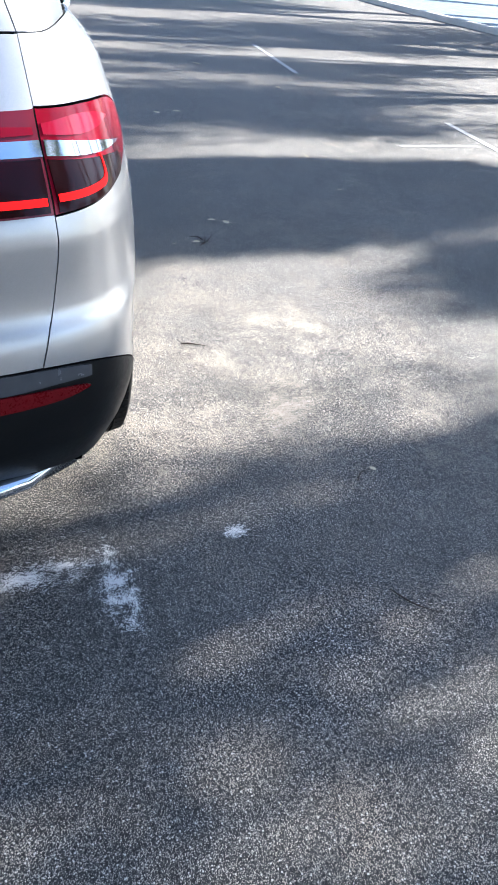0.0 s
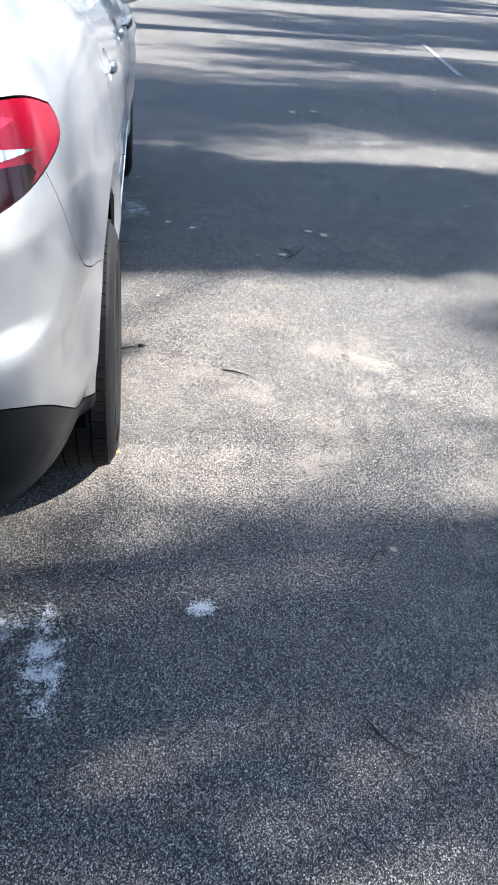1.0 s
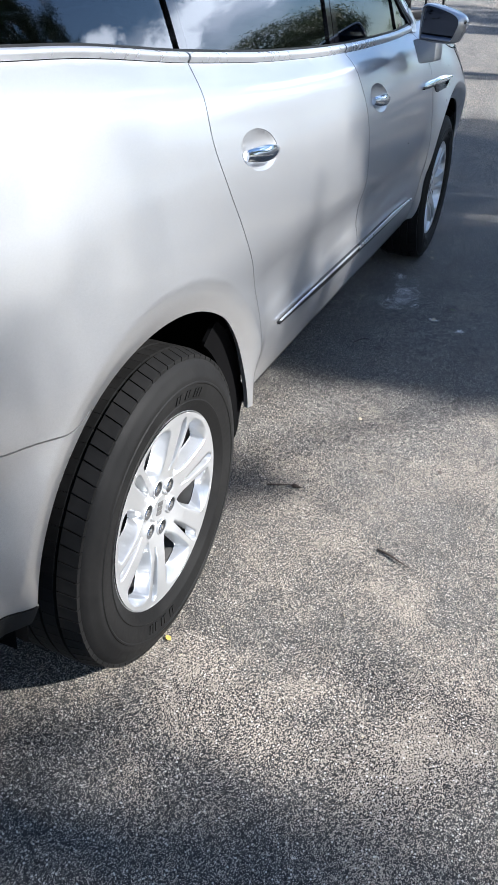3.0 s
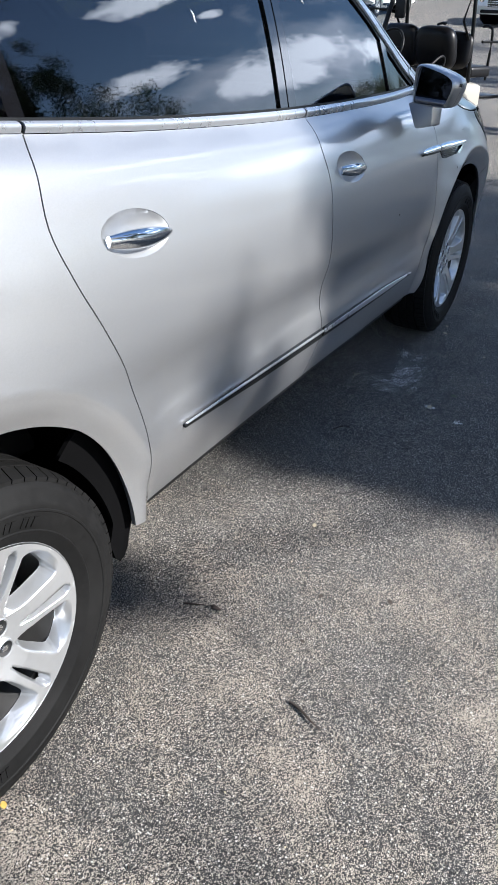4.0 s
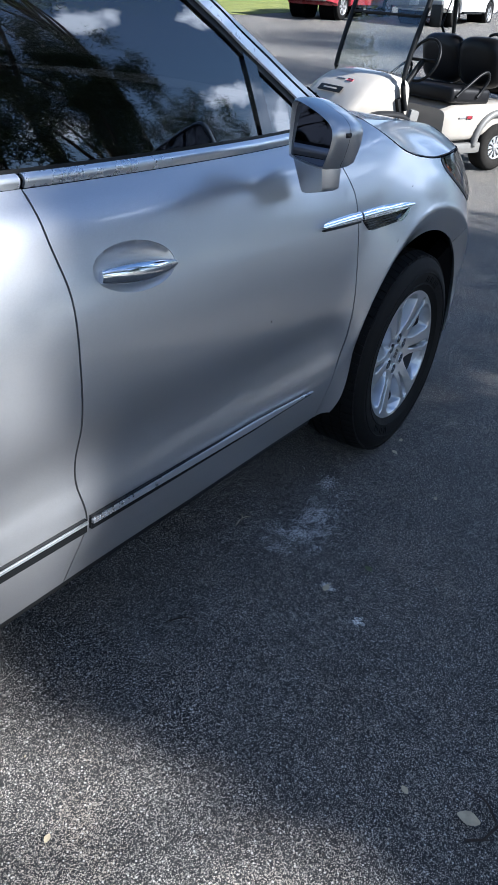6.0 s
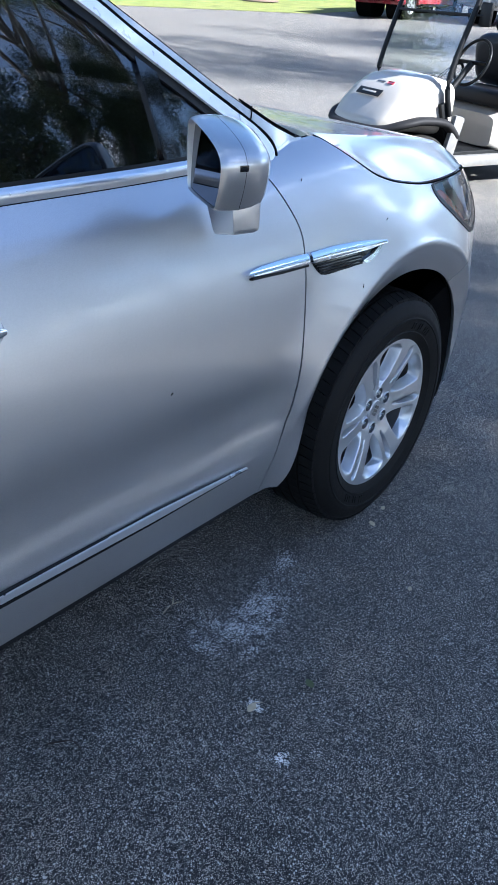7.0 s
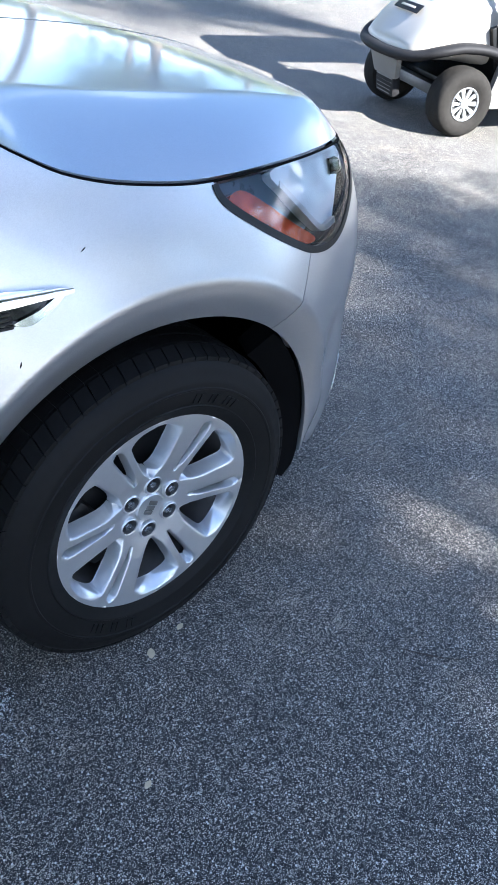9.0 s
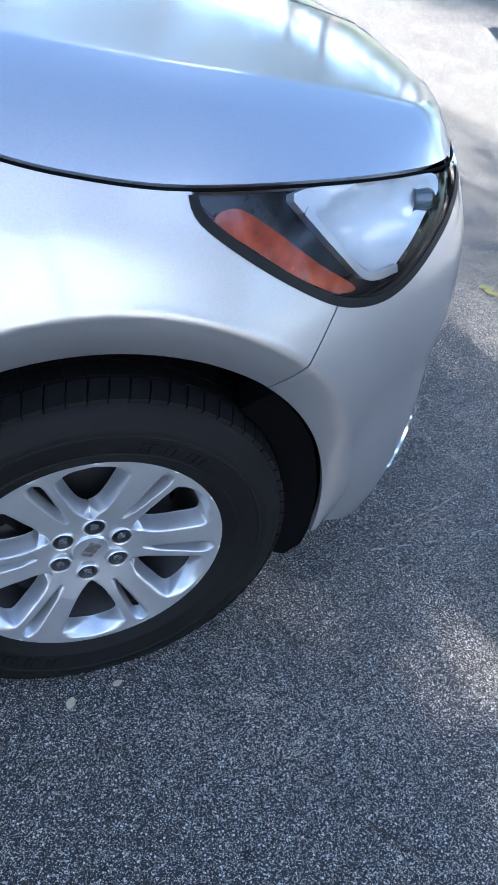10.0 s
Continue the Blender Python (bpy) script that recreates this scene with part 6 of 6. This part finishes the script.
tree((27.2, 38.6, 0), 15, (0, 0.3, 8.2), (4.4, 4.2, 6.2), 10, 70000, 0.085, 140, 0.34, OAK, fill=0.2, tuft=0.075)
tree((26.8, 46.5, 0), 8, (0, 0.3, 3.4), (4.2, 3.4, 3.2), 11, 20000, 0.14, 60, 0.3, "low bushy tree on the far bank", fill=0.2)
# tall oaks out of view, added to streak the far lot with shade
tree((17.3, 18, 0), 21, (0, 0.2, 19.0), (4.0, 3.0, 2.0), 13, 9000, 0.09, 30, 0.36, "unseen tall oak added to cast shade on the far lot", fill=0.3)
tree((18.2, 12.6, 0), 20, (-0.4, 0.0, 18.4), (2.6, 1.9, 1.6), 15, 6000, 0.09, 24, 0.36, "unseen tall oak added to cast shade on the far lot", fill=0.3)
tree((20.5, 25.4, 0), 23, (-0.4, 0.2, 21.0), (4.6, 4.0, 2.0), 14, 9000, 0.09, 30, 0.36, "unseen tall oak added to cast shade on the far lot", fill=0.3)
tree((22, 15.4, 0), 12, (-0.3, 0.2, 6.6), (3.2, 3.2, 4.6), 12, 24000, 0.09, 80, 0.32, OAK, fill=0.2)
tree((14.5, -9.5, 0), 12, (-0.3, 0.2, 8.5), (3.6, 3.6, 3.0), 5, 30000, 0.085, 70, 0.34, OAK)
for k, (x, y, h, r) in enumerate(((40, 30, 6.5, 4.2), (46, 12, 6.5, 5.0), (44, 0, 5.5, 4.6), (40, -12, 7, 5), (20, 58, 4.6, 5.0), (8, 66, 6.0, 5.5), (-4, 70, 6, 5.0), (-18, 66, 6.5, 5.0),
                                  (-34, 14, 11, 4.6), (-38, 4, 12, 5.0), (-36, -8, 11, 4.8), (-42, 24, 12, 5.0), (-33, 36, 11, 5.0), (-31, 5, 10, 3.6), (-38, 31, 12, 4.4), (-32, 21, 11, 3.6),
                                  # these stand unseen behind the camera, added to darken the car's rear
                                  (-8, -22, 9, 4.6), (1, -25, 10, 4.8), (9, -21, 9, 4.4), (-17, -18, 9, 4.6))):
    tree((x, y, float(rise(np.array(x), np.array(y)))), h * 1.4, (0, 0, h), (r, r, h * 0.42), 20 + k, 30000 if x > -6 and y > -5 else 13000, 0.11 if x > -6 and y > -5 else 0.18, 70, 0.3, "distant round-headed oak in full leaf")
tree((-21.3, 28.3, float(rise(np.array(-21.3), np.array(28.3)))), 11, (0.3, 0.5, 8.0), (4.6, 4.2, 2.6), 40, 24000, 0.1, 70, 0.55, "old oak with a broad flared trunk on the lawn")
tree((-27, 24, float(rise(np.array(-27), np.array(24)))), 10, (0.3, 0.5, 7.0), (4.0, 4.0, 2.6), 41, 20000, 0.1, 70, 0.35, OAK)
tree((-16.5, 44, float(rise(np.array(-16.5), np.array(44)))), 10, (0.3, 0.5, 7.0), (4.0, 4.0, 2.6), 42, 18000, 0.1, 60, 0.35, OAK)


def hedge(line, width, height, seed, label):
    rng = np.random.default_rng(seed)
    pts = np.array(line, float)
    t = rng.uniform(0, len(pts) - 1.001, 420)
    i = t.astype(int)
    xy = pts[i] + (pts[i + 1] - pts[i]) * (t - i)[:, None] + rng.normal(0, width * 0.3, (420, 2))
    z = rise(xy[:, 0], xy[:, 1]) + rng.uniform(0.1, height, 420) * rng.uniform(0.75, 1.0, 420)
    me = leaf_mesh(np.column_stack([xy, z]), 0.22, 16000, 0.15, rng)
    return tagged(part("hedge", me, HEDGE), label, "hedge", kind="stuff")


hedge([(-46, 10), (-34, 23), (-25, 33), (-21, 40)], 1.6, 2.2, 60, "loose green hedge at the back of the lawn")
hedge([(-30, 62), (-10, 66), (14, 64), (30, 56)], 2.0, 3.0, 61, "far line of shrubs behind the parked cars")
# shrubs added where bare sky would show bright in the bonnet
hedge([(-44, -16), (-43, -4), (-44, 6), (-47, 16)], 2.0, 6.5, 62, "tall dark shrubs added to fill the bonnet reflection")
hedge([(-47, 16), (-45, 26), (-40, 36), (-34, 44)], 2.0, 6.5, 63, "tall dark shrubs added to fill the bonnet reflection")

# ---- vehicles across the lot ----
def side_outline_mesh(line, half, steps, bulge=0.06):
    """A vehicle's body: its side view, drawn out to its width with rounded flanks."""
    pts = np.array(line, float)
    verts, faces, n = [], [], len(pts)
    mid = pts.mean(0)
    layers = [(-1, 0.965), (-0.94, 0.99), (-0.8, 1.0), (0, 1.0), (0.8, 1.0), (0.94, 0.99), (1, 0.965)]
    for k, sc in layers:
        p = mid + (pts - mid) * sc
        for y, z in p:
            tuck = 1 - bulge * max(0.0, (z - 1.0)) / 0.6
            verts.append((k * half * tuck, y, z))
    for a in range(len(layers) - 1):
        for i in range(n):
            j = (i + 1) % n
            faces.append((a * n + i, a * n + j, (a + 1) * n + j, (a + 1) * n + i))
    faces += [tuple(range(n))[::-1], tuple(range((len(layers) - 1) * n, len(layers) * n))]
    bm = bmesh.new()
    vs = [bm.verts.new(v) for v in verts]
    for f in faces:
        bm.faces.new([vs[i] for i in f])
    bmesh.ops.recalc_face_normals(bm, faces=bm.faces[:])
    return smooth_bm(bm, 38)


def road_wheel(owner, x, y, r, wide=0.26):
    tyre = part("wheel", lathe_bm([(r * 0.60, wide * 0.40), (r * 0.66, wide * 0.48), (r * 0.85, wide * 0.5), (r * 0.96, wide * 0.42), (r, wide * 0.25), (r, -wide * 0.25), (r * 0.9, -wide * 0.48), (r * 0.6, -wide * 0.4)], 32), RUBBER, owner)
    tyre.matrix_basis = pose(x, y, r, 0, 0, 0 if x > 0 else 180)
    part("rim", lathe_bm([(r * 0.62, wide * 0.38), (r * 0.64, wide * 0.46), (r * 0.58, wide * 0.40), (r * 0.52, wide * 0.22), (r * 0.15, wide * 0.2), (r * 0.14, wide * 0.36), (0.001, wide * 0.38)], 28), STEEL, tyre)
    for k in range(6):
        bm = box_bm((0.03, r * 0.44, r * 0.16), (wide * 0.33, r * 0.36, 0), 0.01)
        bm.transform(pose(0, 0, 0, 60 * k, 0, 0))
        part("rim_spoke", bm, ALLOY, tyre)


def pickup(at, turn, paint, label, front=False):
    """A full-size pickup; its rear axle is at the origin and it faces ahead (+y)."""
    ob = thing("pickup_truck", label, "pickup truck", at, turn, "vehicles parked across the lot")
    r, wb = 0.41, 3.65
    arch = lambda yc: [(yc + 0.50 * math.cos(t), 0.42 + 0.50 * math.sin(t)) for t in np.linspace(math.pi, 0, 10)]
    line = [(-1.15, 0.55), (-0.52, 0.48)] + arch(0) + [(0.54, 0.46), (wb - 0.54, 0.46)] + arch(wb) + [(wb + 0.95, 0.48), (wb + 1.0, 0.9), (wb + 0.92, 1.16), (wb - 0.05, 1.30), (wb - 0.35, 1.32), (0.62, 1.34), (-1.16, 1.34), (-1.20, 0.95)]
    part("body", side_outline_mesh(line, 1.0, 0, 0.03), paint, ob)
    cab = [(0.62, 1.32), (0.74, 1.86), (1.0, 1.93), (2.25, 1.92), (2.6, 1.84), (wb - 0.20, 1.31)]
    part("cab", side_outline_mesh(cab, 0.93, 0, 0.18), paint, ob)
    glass = [(0.82, 1.40), (0.90, 1.78), (1.1, 1.83), (2.2, 1.82), (2.5, 1.75), (wb - 0.55, 1.40)]
    part("side_glass", side_outline_mesh(glass, 0.945, 0, 0.18), GLOSS_BLACK, ob)
    screen = box_bm((1.55, 0.02, 0.66), (0, wb - 0.60, 1.60), 0.01, (57, 0, 0))
    part("windscreen", screen, GLOSS_BLACK, ob)
    part("rear_window", box_bm((1.45, 0.02, 0.40), (0, 0.685, 1.62), 0.01, (-12, 0, 0)), GLOSS_BLACK, ob)
    gate = part("tailgate", box_bm((1.55, 0.05, 0.50), (0, -1.19, 1.07), 0.02), paint, ob)
    part("gate_handle", box_bm((0.26, 0.03, 0.08), (0, -1.222, 1.22), 0.01), GLOSS_BLACK, gate)
    part("rear_bumper", box_bm((1.96, 0.22, 0.22), (0, -1.28, 0.66), 0.05), STEEL, ob, "dull chrome rear bumper")
    part("number_plate", box_bm((0.32, 0.02, 0.16), (0, -1.40, 0.67), 0.005), LINE_WHITE, ob)
    part("front_bumper", box_bm((1.98, 0.20, 0.30), (0, wb + 1.02, 0.60), 0.06), STEEL, ob)
    part("grille", box_bm((1.25, 0.08, 0.42), (0, wb + 0.98, 0.98), 0.03), GLOSS_BLACK, ob)
    for k in range(4):
        part("grille_bar", box_bm((1.2, 0.03, 0.03), (0, wb + 1.03, 0.83 + 0.10 * k), 0.01), CHROME, ob)
    for x in (-1, 1):
        part("tail_lamp", box_bm((0.14, 0.08, 0.46), (x * 0.90, -1.18, 1.10), 0.02), RED_DEEP, ob)
        part("head_lamp", box_bm((0.30, 0.12, 0.26), (x * 0.82, wb + 0.93, 1.02), 0.04), CHROME, ob)
        part("door_mirror", box_bm((0.22, 0.10, 0.24), (x * 1.10, wb - 0.75, 1.42), 0.04), GLOSS_BLACK, ob)
        part("side_step", box_bm((0.12, 1.9, 0.06), (x * 0.95, 1.75, 0.42), 0.02), BLACK_TRIM, ob)
        part("door_handle", box_bm((0.02, 0.18, 0.04), (x * 1.005, 1.25, 1.15), 0.008), CHROME, ob)
        part("door_seam", box_bm((0.006, 0.012, 0.80), (x * 0.999, 1.95, 0.92), 0.0), SHELL_DARK, ob)
        for y in (0, wb):
            road_wheel(ob, x * 0.86, y, r, 0.28)
            part("wheel_well", lathe_bm([(0.02, 0.3), (0.50, 0.3), (0.50, 0.88)], 24, "X", (0, y, 0.42)) if x > 0 else lathe_bm([(0.02, -0.3), (0.50, -0.3), (0.50, -0.88)], 24, "X", (0, y, 0.42)), SHELL_DARK, ob)
    part("chassis", box_bm((1.3, 4.4, 0.14), (0, 1.8, 0.50), 0.03), SHELL_DARK, ob)
    return ob


def lot(x, y):
    return (x, y, float(rise(np.array(float(x)), np.array(float(y)))))


pickup(lot(-11.45, 29.0), 2, WHITE_PAINT, "white pickup truck with a shaded tailgate")
pickup(lot(-14.9, 27.3), 1, RED_PAINT, "dark red pickup truck parked beside the lawn")
for k, x in enumerate((-17.6, -14.8, -12.0, -9.2)):
    pickup(lot(x, 50.0), 178, DARK_PAINT if k != 2 else GREY_PAINT, "dark pickup truck facing out of a far row")


def sedan(at, turn):
    ob = thing("sedan", "white saloon car facing across the lot", "car", at, turn, "vehicles parked across the lot")
    wb, r = 2.85, 0.335
    arch = lambda yc: [(yc + 0.39 * math.cos(t), 0.33 + 0.39 * math.sin(t)) for t in np.linspace(math.pi, 0, 10)]
    line = [(-1.0, 0.42), (-0.42, 0.25)] + arch(0) + [(0.42, 0.22), (wb - 0.42, 0.22)] + arch(wb) + [(wb + 0.82, 0.25), (wb + 0.92, 0.5), (wb + 0.84, 0.74), (wb - 0.1, 0.92), (wb - 0.45, 0.95), (-0.35, 0.98), (-1.05, 0.95), (-1.1, 0.6)]
    part("body", side_outline_mesh(line, 0.92, 0, 0.05), WHITE_PAINT, ob)
    part("cabin", side_outline_mesh([(-0.6, 0.96), (0.1, 1.36), (0.7, 1.44), (1.3, 1.40), (wb - 0.42, 0.93)], 0.80, 0, 0.2), WHITE_PAINT, ob)
    part("side_glass", side_outline_mesh([(-0.35, 1.0), (0.15, 1.28), (0.7, 1.36), (1.25, 1.32), (wb - 0.75, 0.99)], 0.815, 0, 0.2), GLOSS_BLACK, ob)
    part("windscreen", box_bm((1.25, 0.02, 0.92), (0, wb - 0.98, 1.18), 0.01, (64, 0, 0)), GLOSS_BLACK, ob)
    part("grille", box_bm((0.85, 0.06, 0.24), (0, wb + 0.89, 0.58), 0.03), GLOSS_BLACK, ob)
    for k in range(3):
        part("grille_bar", box_bm((0.80, 0.02, 0.015), (0, wb + 0.925, 0.50 + 0.07 * k), 0.004), CHROME, ob)
    part("air_intake", box_bm((1.3, 0.06, 0.10), (0, wb + 0.88, 0.34), 0.02), BLACK_TRIM, ob)
    for x in (-1, 1):
        part("head_lamp", box_bm((0.32, 0.16, 0.13), (x * 0.70, wb + 0.80, 0.66), 0.04, (0, 0, -x * 20)), CHROME, ob)
        part("door_mirror", box_bm((0.18, 0.10, 0.12), (x * 0.98, 1.75, 0.98), 0.03), WHITE_PAINT, ob)
        for y in (0, wb):
            road_wheel(ob, x * 0.80, y, r, 0.22)
            part("wheel_well", lathe_bm([(0.02, x * 0.3), (0.39, x * 0.3), (0.39, x * 0.80)], 24, "X", (0, y, 0.33)), SHELL_DARK, ob)
    return ob


sedan(lot(-5.55, 32.5), 172)

# ---- litter on the tarmac ----
def twig(points, r, label):
    line = catmull(points, 6)
    n = len(line)
    ob = part("twig", tube_bm(line, [r * (1 - 0.6 * abs(2 * i / (n - 1) - 0.6)) for i in range(n)], 6), TWIG)
    return tagged(ob, label, "twig", "litter on the tarmac")


twig([(0.36, 0.503, 0.005), (0.395, 0.493, 0.007), (0.43, 0.476, 0.008), (0.47, 0.461, 0.005)], 0.0045, "short dark broken twig on the asphalt")
twig([(-0.06, 0.66, 0.004), (-0.02, 0.675, 0.005), (0.02, 0.69, 0.008)], 0.003, "thin curled dry stalk on the asphalt")
twig([(0.02, 0.69, 0.006), (0.035, 0.685, 0.010), (0.05, 0.69, 0.006)], 0.008, "thin curled dry stalk on the asphalt")
for a, b in (((0.83, 1.72), (0.86, 1.86)), ((0.86, 1.76), (0.94, 1.90)), ((0.84, 1.78), (0.76, 1.82)), ((0.80, 1.70), (0.85, 1.73))):
    twig([(a[0], a[1], 0.004), ((a[0] + b[0]) / 2 + 0.01, (a[1] + b[1]) / 2, 0.02), (b[0], b[1], 0.012)], 0.0035, "small forked dry twig on the asphalt")
twig([(0.70, -0.60, 0.003), (0.73, -0.56, 0.006), (0.775, -0.545, 0.004)], 0.003, "thin pale stalk beside a dry leaf")
twig([(-0.10, 1.80, 0.003), (-0.06, 1.84, 0.012), (-0.02, 1.84, 0.006)], 0.0025, "thin pale stalk in the shade")
twig([(0.36, 3.50, 0.003), (0.42, 3.54, 0.004), (0.48, 3.60, 0.004), (0.50, 3.68, 0.003)], 0.0018, "fine bent grass stem on the asphalt")
twig([(0.56, -1.10, 0.003), (0.60, -1.17, 0.004), (0.66, -1.22, 0.003)], 0.003, "thin dark stalk on the asphalt")


def dry_leaf(x, y, size, turn, label, mat=None):
    """A small curled leaf."""
    verts, faces = [], []
    for i in range(7):
        t = i / 6
        w = 0.34 * math.sin(math.pi * (0.06 + 0.9 * t)) * size
        z = 0.004 + 0.22 * size * (t - 0.45) ** 2
        verts += [(-w, (t - 0.5) * size, z + 0.25 * w), (0, (t - 0.5) * size, z), (w, (t - 0.5) * size, z + 0.3 * w)]
    for i in range(6):
        for j in range(2):
            b = 3 * i + j
            faces.append((b, b + 1, b + 4, b + 3))
    ob = part("leaf", mesh_of(verts, faces), mat or LEAF_DRY)
    ob.matrix_basis = pose(x, y, 0.001, 0, 0, turn)
    return tagged(ob, label, "leaf", "litter on the tarmac")


FRESH = grained("fallen_green_leaf", (0.15, 0.15, 0.05), 0.6, 80, 0.3, 0.05, 0.001)
GOLD = grained("yellow_leaf", (0.62, 0.40, 0.08), 0.6, 80, 0.3, 0.05, 0.001)
for x, y, s, a in ((0.785, -0.545, 0.026, 40), (1.08, 2.08, 0.06, 20), (1.00, 2.13, 0.05, 80), (0.79, 1.75, 0.05, 100), (1.40, 5.26, 0.09, 10), (1.62, 5.35, 0.08, 70), (2.33, 3.70, 0.05, 30), (0.18, 2.19, 0.03, 10), (0.65, 1.73, 0.022, 60), (0.11, 1.185, 0.02, 20), (-0.02, 3.12, 0.022, 20), (0.0, 3.02, 0.028, 60), (0.25, 2.83, 0.02, 20), (2.20, 2.76, 0.04, 80), (3.3, 6.9, 0.09, 20), (2.7, 8.4, 0.10, 60)):
    dry_leaf(x, y, s, a, "small pale curled leaf on the asphalt")
for x, y, s, a in ((0.27, 0.887, 0.018, 0), (0.452, 0.97, 0.02, 45), (0.30, 0.70, 0.015, 80), (0.55, 0.95, 0.014, 10), (0.9, 0.6, 0.016, 30), (1.2, 0.9, 0.02, 50), (0.62, 1.1, 0.014, 0), (2.32, 3.62, 0.05, 0)):
    dry_leaf(x, y, s, a, "tiny dark leaf scrap on the asphalt", TWIG)
for k in range(4):
    dry_leaf(-1.41 + 0.02 * k, 4.94 + 0.02 * (k % 2), 0.045, 50 * k, "yellow-green fallen leaf by the front bumper", FRESH)
dry_leaf(-0.045, -0.055, 0.02, 60, "small yellow leaf by the rear tyre", GOLD)

# fine scratches in the tarmac ahead of the front wheel
SCRATCH = grained("pale_scratch", (0.30, 0.30, 0.295), 0.8, 90, 0.5, 0.05)
for a, b in (((-0.23, 3.83), (-0.23, 4.25)), ((-0.292, 3.92), (-0.369, 4.186)), ((-0.124, 3.963), (-0.138, 4.014))):
    line = [(a[0] + (b[0] - a[0]) * t + 0.012 * math.sin(3 * t), a[1] + (b[1] - a[1]) * t) for t in np.linspace(0, 1, 12)]
    for i in range(0, 11, 2):
        me = panel(lambda x, y, out=0.0: np.stack([x, y, 0 * x + 0.003], -1), ribbon(line[i:i + 2], 0.0028), 0.05, 0, 0.001)
        tagged(part("scratch_mark", me, SCRATCH), "pale scratch in the asphalt", "scratch", "scratches in the tarmac", "structure")

# a forked pale stalk and a bit of fluff in the shade
for a, b in (((-0.204, 2.267), (-0.211, 2.312)), ((-0.211, 2.312), (-0.194, 2.340)), ((-0.211, 2.312), (-0.231, 2.337)), ((0.170, 2.196), (0.190, 2.223)), ((0.188, 2.196), (0.172, 2.216))):
    twig([(a[0], a[1], 0.004), ((a[0] + b[0]) / 2, (a[1] + b[1]) / 2, 0.007), (b[0], b[1], 0.004)], 0.0016, "thin pale forked stalk on the asphalt").data.materials[0] = LEAF_DRY
dry_leaf(0.24, 2.345, 0.03, 70, "dull green leaf lying in the shade", LEAF)


def husks(seed, count, area, sizes, mat, label):
    """Many tiny grains strewn over a stretch of the tarmac."""
    rng = np.random.default_rng(seed)
    verts, faces = [], []
    for k in range(count):
        x, y = rng.uniform(area[0], area[1]), rng.uniform(area[2], area[3])
        r, a = rng.uniform(*sizes), rng.uniform(0, math.pi)
        b = len(verts)
        for u, v, w in ((1, 0, 0.3), (0, 0.55, 0.3), (-1, 0, 0.3), (0, -0.55, 0.3), (0, 0, 0.9)):
            verts.append((x + r * (u * math.cos(a) - v * math.sin(a)), y + r * (u * math.sin(a) + v * math.cos(a)), 0.001 + r * w))
        faces += [(b + i, b + (i + 1) % 4, b + 4) for i in range(4)]
    return tagged(part("husks", mesh_of(verts, faces, flat=True), mat), label, "litter", kind="stuff")


husks(5, 420, (-0.1, 3.2, -0.3, 2.2), (0.002, 0.0055), TWIG, "tiny dark seed husks strewn over the asphalt")
husks(6, 260, (-0.3, 2.0, -1.9, 4.6), (0.0015, 0.0045), LEAF_DRY, "tiny pale grains strewn over the asphalt")
